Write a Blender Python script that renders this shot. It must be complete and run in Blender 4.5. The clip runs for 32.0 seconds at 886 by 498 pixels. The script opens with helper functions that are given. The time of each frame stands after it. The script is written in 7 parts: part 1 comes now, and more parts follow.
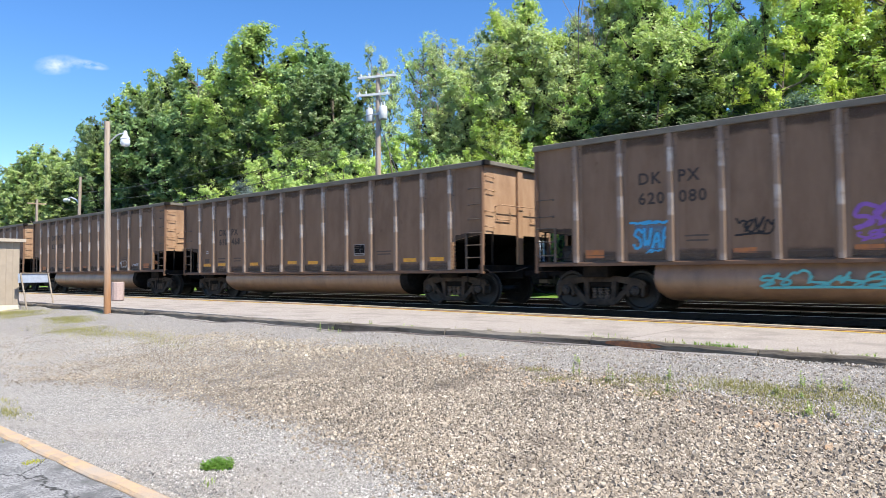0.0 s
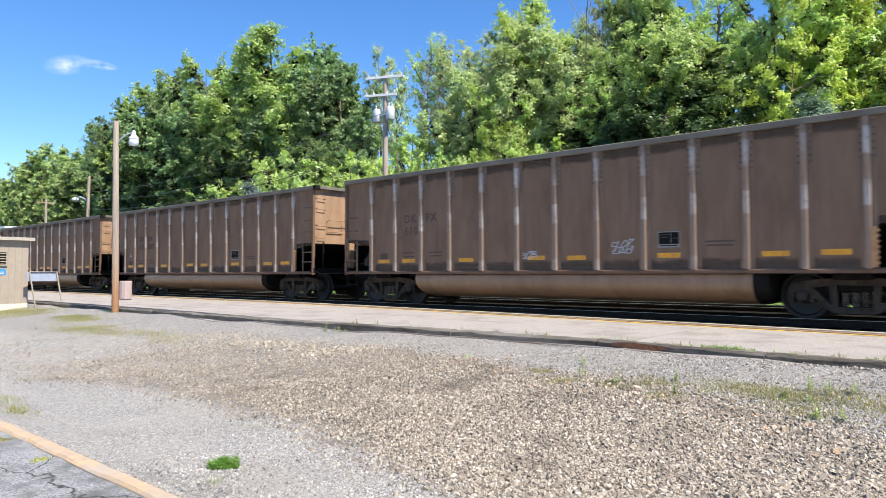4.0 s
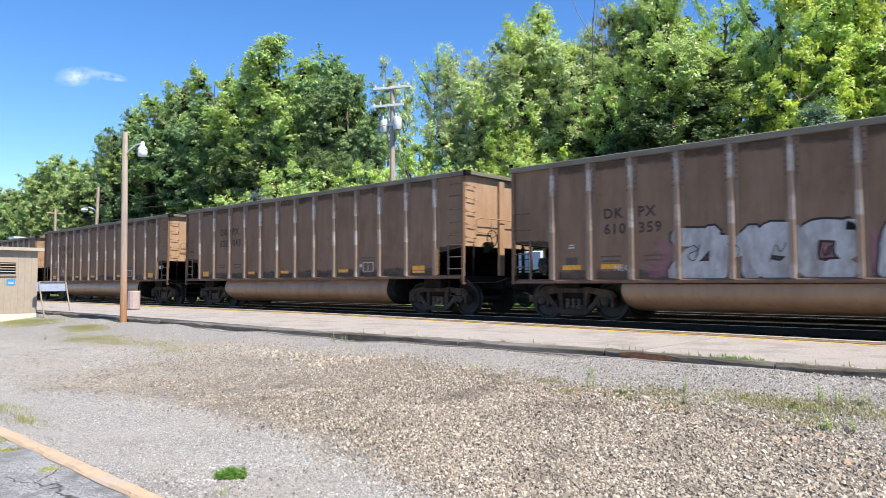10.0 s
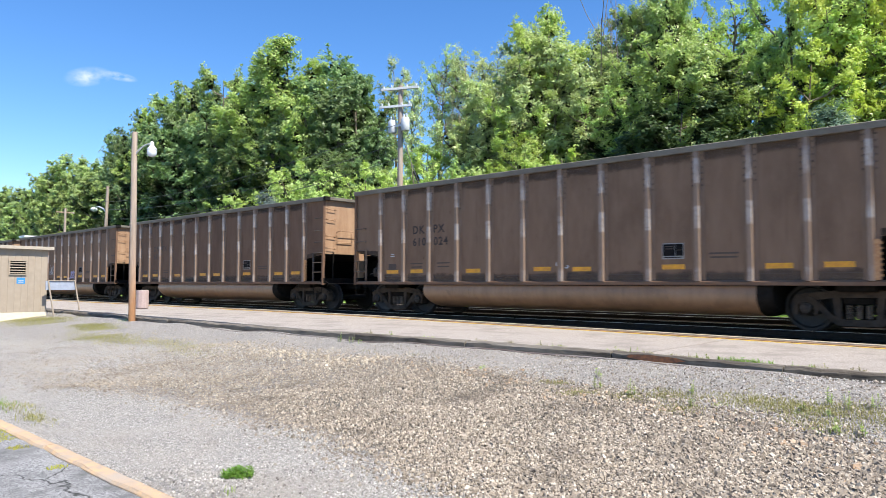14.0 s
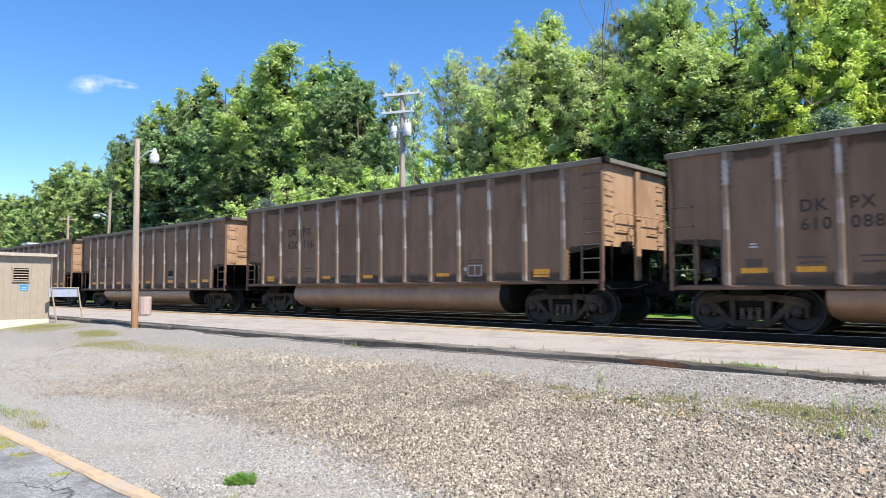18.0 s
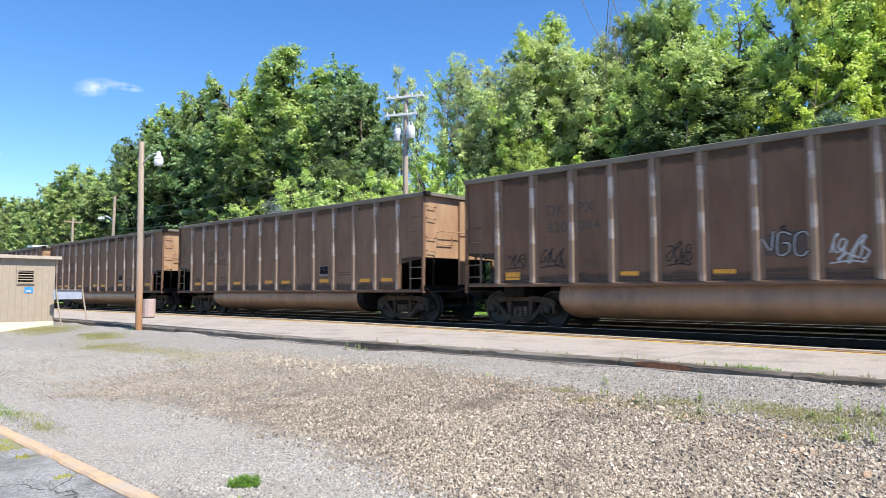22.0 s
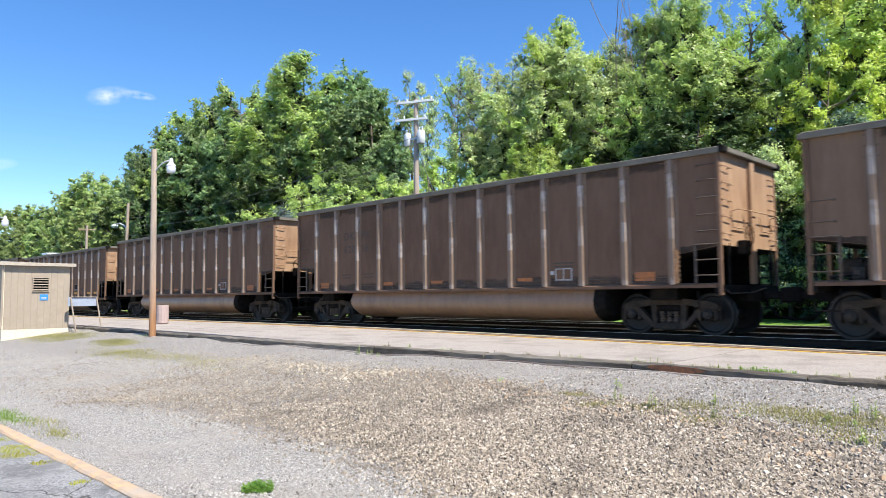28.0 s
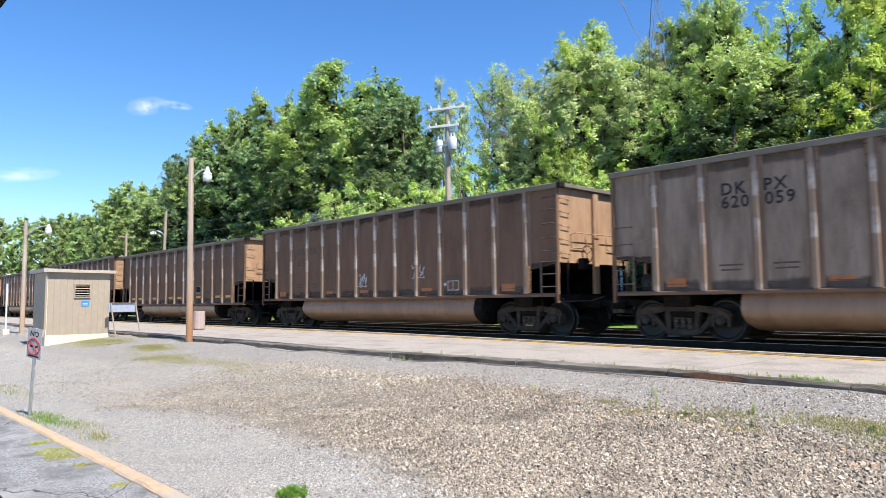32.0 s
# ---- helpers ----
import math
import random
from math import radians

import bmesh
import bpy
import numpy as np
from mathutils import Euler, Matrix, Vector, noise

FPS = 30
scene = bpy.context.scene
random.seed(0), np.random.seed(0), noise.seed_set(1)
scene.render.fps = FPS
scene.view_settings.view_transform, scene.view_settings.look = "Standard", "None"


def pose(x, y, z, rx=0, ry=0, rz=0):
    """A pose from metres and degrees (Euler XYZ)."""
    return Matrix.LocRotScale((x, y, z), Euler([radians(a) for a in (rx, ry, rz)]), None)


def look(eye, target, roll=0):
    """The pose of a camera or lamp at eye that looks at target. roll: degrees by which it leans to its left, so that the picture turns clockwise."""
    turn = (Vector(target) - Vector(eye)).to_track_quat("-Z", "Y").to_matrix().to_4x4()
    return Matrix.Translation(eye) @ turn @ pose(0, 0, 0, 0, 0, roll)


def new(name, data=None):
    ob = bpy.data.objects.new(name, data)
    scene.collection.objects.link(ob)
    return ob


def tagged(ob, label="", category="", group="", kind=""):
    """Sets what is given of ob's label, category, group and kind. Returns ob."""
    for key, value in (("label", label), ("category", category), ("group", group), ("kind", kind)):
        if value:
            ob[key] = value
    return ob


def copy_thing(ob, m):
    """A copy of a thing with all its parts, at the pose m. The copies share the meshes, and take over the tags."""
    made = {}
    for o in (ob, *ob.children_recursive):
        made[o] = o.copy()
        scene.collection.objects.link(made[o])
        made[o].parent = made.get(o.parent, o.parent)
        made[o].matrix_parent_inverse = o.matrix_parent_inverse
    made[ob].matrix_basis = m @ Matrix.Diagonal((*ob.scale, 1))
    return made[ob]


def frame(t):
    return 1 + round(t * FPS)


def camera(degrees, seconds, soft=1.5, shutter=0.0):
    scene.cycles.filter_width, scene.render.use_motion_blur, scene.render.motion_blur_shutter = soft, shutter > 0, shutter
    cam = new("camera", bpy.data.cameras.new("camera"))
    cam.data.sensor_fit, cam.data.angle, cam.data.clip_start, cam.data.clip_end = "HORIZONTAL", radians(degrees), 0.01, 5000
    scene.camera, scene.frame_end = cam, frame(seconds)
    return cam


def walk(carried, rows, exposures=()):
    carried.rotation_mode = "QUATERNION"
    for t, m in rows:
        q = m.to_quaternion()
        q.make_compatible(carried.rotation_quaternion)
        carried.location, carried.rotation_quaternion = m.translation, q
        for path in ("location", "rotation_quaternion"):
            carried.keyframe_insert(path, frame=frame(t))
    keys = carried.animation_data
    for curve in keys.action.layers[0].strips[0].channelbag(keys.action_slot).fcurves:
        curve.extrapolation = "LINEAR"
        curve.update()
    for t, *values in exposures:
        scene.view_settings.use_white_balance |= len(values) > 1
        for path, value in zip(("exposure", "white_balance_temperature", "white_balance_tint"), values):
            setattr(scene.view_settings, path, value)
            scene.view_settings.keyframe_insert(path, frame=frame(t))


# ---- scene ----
# The camera rests on one spot and only turns: heading (left of the track's square), tilt, lean.
EYE = Vector((0.0, 0.0, 0.862))
cam = camera(65.02, 32.0, soft=0.45, shutter=0.12)


def aim(yaw, pitch, roll):
    a, b = radians(yaw), radians(pitch)
    way = Vector((-math.sin(a) * math.cos(b), math.cos(a) * math.cos(b), math.sin(b)))
    return look(EYE, EYE + way * 10, roll)


walk(cam, [
    (0, aim(41.43, 2.05, -0.34)), (0.5, aim(41.49, 1.98, -0.31)), (1, aim(41.46, 1.99, -0.66)), (1.5, aim(41.66, 2.02, -0.67)),
    (2, aim(41.65, 2.04, -0.62)), (2.5, aim(42.30, 2.00, -0.52)), (3, aim(42.33, 2.03, -0.35)), (3.5, aim(41.87, 2.11, 0.02)),
    (5.5, aim(42.54, 2.08, -0.42)), (6, aim(42.48, 2.16, -0.28)), (6.5, aim(42.57, 2.29, -0.15)), (7, aim(42.55, 2.37, -0.16)),
    (7.5, aim(42.52, 2.44, -0.38)), (8, aim(42.44, 2.52, -0.25)), (8.5, aim(42.39, 2.60, -0.19)), (9, aim(42.36, 2.71, 0.05)),
    (9.5, aim(42.42, 2.83, -0.05)), (10, aim(42.55, 2.91, -0.10)), (10.5, aim(42.77, 2.90, 0.14)), (11, aim(42.79, 2.90, 0.34)),
    (11.5, aim(42.95, 2.87, 0.08)), (12, aim(42.95, 2.82, -0.09)), (12.5, aim(43.04, 2.85, -0.02)), (13, aim(43.09, 2.90, 0.04)),
    (13.5, aim(43.13, 2.93, 0.04)), (14, aim(43.16, 2.98, 0.21)), (14.5, aim(43.25, 3.11, -0.03)), (16.5, aim(43.42, 3.24, -0.05)),
    (17, aim(43.42, 3.29, -0.27)), (17.5, aim(43.34, 3.40, -0.21)), (18, aim(43.35, 3.42, -0.02)), (18.5, aim(43.42, 3.35, -0.03)),
    (19, aim(43.43, 3.25, 0.11)), (19.5, aim(43.53, 3.31, 0.11)), (20, aim(43.63, 3.37, -0.17)), (20.5, aim(43.66, 3.49, -0.19)),
    (21, aim(43.70, 3.55, -0.01)), (21.5, aim(43.52, 3.57, -0.14)), (22, aim(43.64, 3.62, -0.02)), (22.5, aim(43.84, 3.64, 0.04)),
    (23, aim(43.88, 3.61, -0.00)), (23.5, aim(43.87, 3.69, -0.10)), (24, aim(43.70, 3.75, -0.21)), (24.5, aim(43.51, 3.81, -0.30)),
    (25, aim(43.64, 3.89, -0.27)), (25.5, aim(43.71, 3.85, -0.04)), (27.5, aim(44.17, 3.90, -0.39)), (28, aim(44.56, 3.98, -0.42)),
    (28.5, aim(44.77, 4.00, -0.46)), (29, aim(44.92, 4.07, -0.54)), (29.5, aim(45.07, 4.11, -0.39)), (30, aim(45.16, 4.17, -0.33)),
    (30.5, aim(45.34, 4.13, -0.20)), (31, aim(45.80, 4.16, -0.28)), (31.5, aim(46.49, 4.28, -0.44)), (32, aim(47.20, 4.51, -0.40)),
], exposures=((0.0, 0.83, 6620, 10), (32.0, 0.83, 6620, 10)))

# ---- light ----
SUN_TO = Vector((math.cos(radians(56)) * math.cos(radians(3)), -math.cos(radians(56)) * math.sin(radians(3)), math.sin(radians(56))))
world = bpy.data.worlds.new("sky")
scene.world = world
world.use_nodes = True
wn = world.node_tree
sky = wn.nodes.new("ShaderNodeTexSky")
sky.sky_type = "NISHITA"
sky.sun_disc = False
sky.sun_elevation = radians(56)
sky.sun_rotation = radians(93)
sky.air_density, sky.dust_density, sky.ozone_density = 1.0, 0.0, 5.0
wn.nodes["Background"].inputs["Strength"].default_value = 0.122
hue = wn.nodes.new("ShaderNodeHueSaturation")
hue.inputs["Saturation"].default_value, hue.inputs["Hue"].default_value = 1.22, 0.506
wn.links.new(sky.outputs["Color"], hue.inputs["Color"])
wn.links.new(hue.outputs["Color"], wn.nodes["Background"].inputs["Color"])
sun = new("sun", bpy.data.lights.new("sun", "SUN"))
sun.data.energy, sun.data.angle, sun.data.color = 5.0, radians(0.55), (1.0, 0.95, 0.86)
sun.matrix_world = look((0, 0, 60), Vector((0, 0, 60)) - SUN_TO * 10)

# ---- materials ----


def nodes_of(name):
    m = bpy.data.materials.new(name)
    m.use_nodes = True
    nt = m.node_tree
    return m, nt, nt.nodes["Principled BSDF"]


def mixer(nt, fac, a, b):
    """Mix of two colours; each may be a tuple or a socket."""
    n = nt.nodes.new("ShaderNodeMix")
    n.data_type = "RGBA"
    for key, value in ((0, fac), (6, a), (7, b)):
        if isinstance(value, bpy.types.NodeSocket):
            nt.links.new(value, n.inputs[key])
        elif key == 0:
            n.inputs[0].default_value = value
        else:
            n.inputs[key].default_value = (*value, 1)
    return n.outputs[2]


def noisy(nt, scale, low, high, detail=5.0, stretch=(1, 1, 1), coords="Object", rough=0.6):
    """A noise squeezed to 0..1 between low and high."""
    tc = nt.nodes.new("ShaderNodeTexCoord")
    mp = nt.nodes.new("ShaderNodeMapping")
    mp.inputs["Scale"].default_value = stretch
    nt.links.new(tc.outputs[coords], mp.inputs["Vector"])
    oi = nt.nodes.new("ShaderNodeObjectInfo")
    mul = nt.nodes.new("ShaderNodeMath")
    mul.operation = "MULTIPLY"
    mul.inputs[1].default_value = 40.0
    nt.links.new(oi.outputs["Random"], mul.inputs[0])
    nt.links.new(mul.outputs[0], mp.inputs["Location"])
    no = nt.nodes.new("ShaderNodeTexNoise")
    no.inputs["Scale"].default_value, no.inputs["Detail"].default_value = scale, detail
    no.inputs["Roughness"].default_value = rough
    nt.links.new(mp.outputs[0], no.inputs["Vector"])
    mr = nt.nodes.new("ShaderNodeMapRange")
    mr.inputs["From Min"].default_value, mr.inputs["From Max"].default_value = low, high
    nt.links.new(no.outputs["Fac"], mr.inputs["Value"])
    return mr.outputs["Result"]


def bumped(nt, bsdf, height, strength, distance=0.02):
    b = nt.nodes.new("ShaderNodeBump")
    b.inputs["Strength"].default_value, b.inputs["Distance"].default_value = strength, distance
    nt.links.new(height, b.inputs["Height"])
    nt.links.new(b.outputs[0], bsdf.inputs["Normal"])


def surface(name, base, other, scale, rough=0.8, metal=0.0, big=None, big_scale=0.6, bump=0.3, dist=0.01, stretch=(1, 1, 1), low=0.35, high=0.65):
    """A worn surface: grain between two colours, larger stains of a third, fine relief."""
    m, nt, bsdf = nodes_of(name)
    grain = noisy(nt, scale, low, high, stretch=stretch)
    col = mixer(nt, grain, base, other)
    if big:
        col = mixer(nt, noisy(nt, big_scale, 0.48, 0.72, stretch=stretch), col, big)
    nt.links.new(col, bsdf.inputs["Base Color"])
    bsdf.inputs["Roughness"].default_value, bsdf.inputs["Metallic"].default_value = rough, metal
    bsdf.inputs["Specular IOR Level"].default_value = 0.5 if rough < 0.6 else (0.06 if max(base) < 0.03 else 0.25)
    if bump:
        bumped(nt, bsdf, noisy(nt, scale * 3, 0.3, 0.7), bump, dist)
    return m


def car_paint(name, base, dust, dark):
    """Old car paint: vertical rain streaks, coal dust towards no special place, blotches of wear."""
    m, nt, bsdf = nodes_of(name)
    streak = noisy(nt, 3.2, 0.36, 0.7, stretch=(1.2, 1.2, 0.3))
    col = mixer(nt, streak, base, dust)
    col = mixer(nt, noisy(nt, 1.1, 0.5, 0.75, stretch=(1, 1, 0.5)), col, dark)
    col = mixer(nt, noisy(nt, 7.0, 0.56, 0.84, stretch=(1.6, 1.6, 0.10)), col, dark)
    col = mixer(nt, noisy(nt, 22.0, 0.6, 0.75), col, dust)
    col = mixer(nt, noisy(nt, 4.0, 0.67, 0.84, stretch=(1, 1, 0.7)), col, tuple(c * 0.62 for c in dark))
    nt.links.new(col, bsdf.inputs["Base Color"])
    bsdf.inputs["Roughness"].default_value = 0.8
    bsdf.inputs["Specular IOR Level"].default_value = 0.12
    bumped(nt, bsdf, noisy(nt, 2.2, 0.3, 0.7), 0.25, 0.02)
    return m


def post_paint(name, base, bare):
    """Posts with pale scuffed stretches where loading gear has rubbed the paint off."""
    m, nt, bsdf = nodes_of(name)
    tc, sep = nt.nodes.new("ShaderNodeTexCoord"), nt.nodes.new("ShaderNodeSeparateXYZ")
    nt.links.new(tc.outputs["Object"], sep.inputs[0])
    ragged = nt.nodes.new("ShaderNodeMath")
    ragged.operation, ragged.inputs[1].default_value = "MULTIPLY_ADD", 0.028
    nt.links.new(noisy(nt, 0.9, 0.0, 1.0, detail=3.0), ragged.inputs[0])
    scaled = nt.nodes.new("ShaderNodeMath")
    scaled.operation, scaled.inputs[1].default_value = "MULTIPLY", 0.2
    nt.links.new(sep.outputs["Z"], scaled.inputs[0])
    nt.links.new(scaled.outputs[0], ragged.inputs[2])
    bands = nt.nodes.new("ShaderNodeValToRGB")
    els = bands.color_ramp.elements
    stops = ((0.0, 0), (0.25, 0.45), (0.268, 0), (0.425, 0), (0.432, 0.8), (0.515, 0.7), (0.522, 0), (0.608, 0), (0.614, 0.9), (0.708, 1), (0.715, 0.1))
    while len(els) < len(stops):
        els.new(0.5)
    for i, (place, value) in enumerate(stops):
        els[i].position, els[i].color = place, (value, value, value, 1)
    nt.links.new(ragged.outputs[0], bands.inputs[0])
    worn = nt.nodes.new("ShaderNodeMath")
    worn.operation = "MULTIPLY"
    nt.links.new(bands.outputs[0], worn.inputs[0])
    nt.links.new(noisy(nt, 1.3, 0.36, 0.58, detail=6.0), worn.inputs[1])
    col = mixer(nt, worn.outputs[0], base, bare)
    col = mixer(nt, noisy(nt, 9.0, 0.5, 0.85), col, tuple(c * 0.8 for c in base))
    nt.links.new(col, bsdf.inputs["Base Color"])
    bsdf.inputs["Roughness"].default_value = 0.65
    return m


def leaf_material(name, dark, light, through_colour, gloss=0.5, thin=0.38):
    m, nt, bsdf = nodes_of(name)
    geo = nt.nodes.new("ShaderNodeNewGeometry")
    col = mixer(nt, geo.outputs["Random Per Island"], dark, light)
    col = mixer(nt, noisy(nt, 0.45, 0.4, 0.65, detail=2.0), col, light)
    info, hs = nt.nodes.new("ShaderNodeObjectInfo"), nt.nodes.new("ShaderNodeHueSaturation")
    for sock, low, high in (("Hue", 0.488, 0.516), ("Value", 0.74, 1.22)):
        mr = nt.nodes.new("ShaderNodeMapRange")
        mr.inputs["To Min"].default_value, mr.inputs["To Max"].default_value = low, high
        nt.links.new(info.outputs["Random"], mr.inputs["Value"])
        nt.links.new(mr.outputs["Result"], hs.inputs[sock])
    nt.links.new(col, hs.inputs["Color"])
    nt.links.new(hs.outputs["Color"], bsdf.inputs["Base Color"])
    bsdf.inputs["Roughness"].default_value = 0.42
    bsdf.inputs["Specular IOR Level"].default_value = gloss
    tr = nt.nodes.new("ShaderNodeBsdfTranslucent")
    nt.links.new(mixer(nt, geo.outputs["Random Per Island"], through_colour, light), tr.inputs["Color"])
    mx = nt.nodes.new("ShaderNodeMixShader")
    mx.inputs[0].default_value = thin
    out = nt.nodes["Material Output"]
    nt.links.new(bsdf.outputs[0], mx.inputs[1])
    nt.links.new(tr.outputs[0], mx.inputs[2])
    nt.links.new(mx.outputs[0], out.inputs["Surface"])
    return m


def stone_material(name, colours, rough=0.9):
    """Loose stones, each island of its own shade."""
    m, nt, bsdf = nodes_of(name)
    geo = nt.nodes.new("ShaderNodeNewGeometry")
    ramp = nt.nodes.new("ShaderNodeValToRGB")
    ramp.color_ramp.interpolation = "LINEAR"
    els = ramp.color_ramp.elements
    while len(els) < len(colours):
        els.new(0.5)
    for i, c in enumerate(colours):
        els[i].position = i / (len(colours) - 1)
        els[i].color = (*c, 1)
    nt.links.new(geo.outputs["Random Per Island"], ramp.inputs[0])
    col = mixer(nt, noisy(nt, 30.0, 0.4, 0.9), ramp.outputs[0], (0.16, 0.14, 0.12))
    col = mixer(nt, noisy(nt, 1.3, 0.52, 0.80, detail=5.0), col, (0.13, 0.105, 0.082))
    nt.links.new(col, bsdf.inputs["Base Color"])
    bsdf.inputs["Roughness"].default_value = rough
    return m


def plain(name, colour, rough=0.5, metal=0.0):
    return surface(name, colour, tuple(c * 0.82 for c in colour), 14.0, rough, metal, bump=0.08)


BROWN = car_paint("brown_car_paint", (0.196, 0.1225, 0.080), (0.232, 0.150, 0.100), (0.146, 0.0915, 0.060))
FLANGE = car_paint("flange_paint", (0.205, 0.134, 0.092), (0.255, 0.178, 0.128), (0.150, 0.096, 0.064))
UMBER = car_paint("umber_car_paint", (0.1549, 0.09209, 0.06056), (0.1836, 0.1136, 0.0757), (0.1154, 0.06812, 0.04543))
GREYISH = car_paint("grey_scoured_paint", (0.215, 0.158, 0.118), (0.33, 0.252, 0.192), (0.140, 0.096, 0.068))
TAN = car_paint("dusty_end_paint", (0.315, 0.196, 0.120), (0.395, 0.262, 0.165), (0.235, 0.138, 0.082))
POST = post_paint("post_paint", (0.222, 0.152, 0.108), (0.42, 0.372, 0.335))
RIM = surface("rim_dust", (0.1734, 0.1598, 0.1287), (0.1284, 0.1122, 0.08908), 3.0, 0.85, stretch=(0.4, 1, 1))
TUB = car_paint("tub_dust", (0.235, 0.138, 0.080), (0.305, 0.185, 0.110), (0.150, 0.090, 0.055))
TUB.node_tree.nodes["Principled BSDF"].inputs["Roughness"].default_value = 0.42
TUB.node_tree.nodes["Principled BSDF"].inputs["Specular IOR Level"].default_value = 0.6
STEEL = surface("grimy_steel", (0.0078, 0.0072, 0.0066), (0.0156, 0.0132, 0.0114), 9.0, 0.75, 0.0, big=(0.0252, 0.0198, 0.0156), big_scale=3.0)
RIVET = plain("rivet_paint", (0.105, 0.074, 0.055), 0.7)
CAPS = surface("bare_bearing_cap", (0.075, 0.060, 0.050), (0.035, 0.027, 0.022), 14.0, 0.6, 0.2)
FRAME = surface("dusty_truck_frame", (0.066, 0.049, 0.037), (0.032, 0.024, 0.018), 9.0, 0.85, big=(0.095, 0.069, 0.050), big_scale=3.0)
SPRING = surface("dusty_spring_steel", (0.15, 0.115, 0.088), (0.075, 0.056, 0.043), 11.0, 0.7)
WHEEL = surface("wheel_steel", (0.011, 0.009, 0.008), (0.022, 0.017, 0.014), 12.0, 0.55, 0.0)
BLACK = surface("flat_black", (0.0096, 0.009, 0.0084), (0.018, 0.0162, 0.015), 8.0, 0.8)
BAYEDGE = surface("dark_brown_edge", (0.040, 0.028, 0.020), (0.075, 0.050, 0.035), 9.0, 0.85)
GRAB = surface("scuffed_grab", (0.114, 0.09, 0.072), (0.06, 0.045, 0.036), 12.0, 0.7)
RUSTY = surface("rusty_edge", (0.30, 0.15, 0.075), (0.42, 0.25, 0.13), 18.0, 0.85)
YELLOW = surface("yellow_reflector", (0.80, 0.37, 0.015), (0.58, 0.25, 0.03), 12.0, 0.5)
ORANGE = surface("faded_orange", (0.48, 0.17, 0.05), (0.30, 0.13, 0.07), 10.0, 0.7)
INK = plain("stencil_black", (0.030, 0.027, 0.026), 0.7)
WORNINK = plain("worn_stencil", (0.058, 0.045, 0.039), 0.75)
FAINT = plain("faded_stencil", (0.104, 0.078, 0.063), 0.8)
WORNWHITE = plain("worn_white_paint", (0.30, 0.285, 0.27), 0.7)
CHALK = plain("white_paint", (0.527, 0.527, 0.527), 0.6)
SILVER = surface("silver_paint", (0.47, 0.46, 0.46), (0.32, 0.30, 0.29), 5.0, 0.7, big=(0.22, 0.185, 0.165), big_scale=2.2, stretch=(1.3, 1.3, 0.5))
LILAC = plain("lilac_paint", (0.42, 0.40, 0.62), 0.6)
PURPLE = plain("purple_paint", (0.28, 0.12, 0.42), 0.6)
CYAN = plain("blue_paint", (0.04, 0.36, 0.62), 0.5)
TEAL = plain("teal_paint", (0.10, 0.42, 0.40), 0.5)


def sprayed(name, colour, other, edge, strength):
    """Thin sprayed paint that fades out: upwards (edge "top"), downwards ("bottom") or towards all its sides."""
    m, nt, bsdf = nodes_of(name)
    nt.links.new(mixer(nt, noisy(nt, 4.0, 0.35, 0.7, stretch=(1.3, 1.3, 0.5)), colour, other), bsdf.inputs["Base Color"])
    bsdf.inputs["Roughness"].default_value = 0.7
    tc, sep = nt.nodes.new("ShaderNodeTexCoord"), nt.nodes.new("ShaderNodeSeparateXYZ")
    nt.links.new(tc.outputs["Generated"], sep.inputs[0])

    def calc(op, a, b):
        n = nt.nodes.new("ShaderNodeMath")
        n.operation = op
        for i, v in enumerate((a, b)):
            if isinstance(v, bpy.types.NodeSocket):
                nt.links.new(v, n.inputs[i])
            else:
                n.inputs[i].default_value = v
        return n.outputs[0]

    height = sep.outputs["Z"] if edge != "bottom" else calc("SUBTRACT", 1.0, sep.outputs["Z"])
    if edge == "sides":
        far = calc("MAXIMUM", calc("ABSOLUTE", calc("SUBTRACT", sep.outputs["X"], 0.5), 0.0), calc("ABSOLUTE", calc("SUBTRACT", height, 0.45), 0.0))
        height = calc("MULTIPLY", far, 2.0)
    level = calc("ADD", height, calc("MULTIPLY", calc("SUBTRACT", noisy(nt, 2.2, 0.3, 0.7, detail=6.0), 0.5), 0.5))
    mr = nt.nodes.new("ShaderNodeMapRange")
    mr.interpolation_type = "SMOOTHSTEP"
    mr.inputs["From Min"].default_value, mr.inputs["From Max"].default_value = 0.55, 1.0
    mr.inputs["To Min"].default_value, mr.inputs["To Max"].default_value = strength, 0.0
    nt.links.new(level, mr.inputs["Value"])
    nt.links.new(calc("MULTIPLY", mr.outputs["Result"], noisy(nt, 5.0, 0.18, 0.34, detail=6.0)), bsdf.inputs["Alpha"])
    return m


RIMDARK = sprayed("dark_below_rim", (0.022, 0.018, 0.015), (0.040, 0.030, 0.024), "bottom", 0.46)
SOOTRISE = sprayed("grime_above_sill", (0.055, 0.040, 0.030), (0.085, 0.060, 0.043), "top", 0.55)
CYANHAZE = sprayed("faded_blue_spray", (0.06, 0.30, 0.50), (0.08, 0.22, 0.36), "sides", 0.5)
WASH = sprayed("silver_wash", (0.60, 0.575, 0.55), (0.44, 0.42, 0.40), "top", 0.95)
PINK = sprayed("pink_haze", (0.40, 0.16, 0.20), (0.28, 0.14, 0.15), "sides", 0.5)
SLATE = surface("patch_paint", (0.030, 0.034, 0.042), (0.045, 0.048, 0.056), 3.0, 0.6)

# ---- building helpers ----


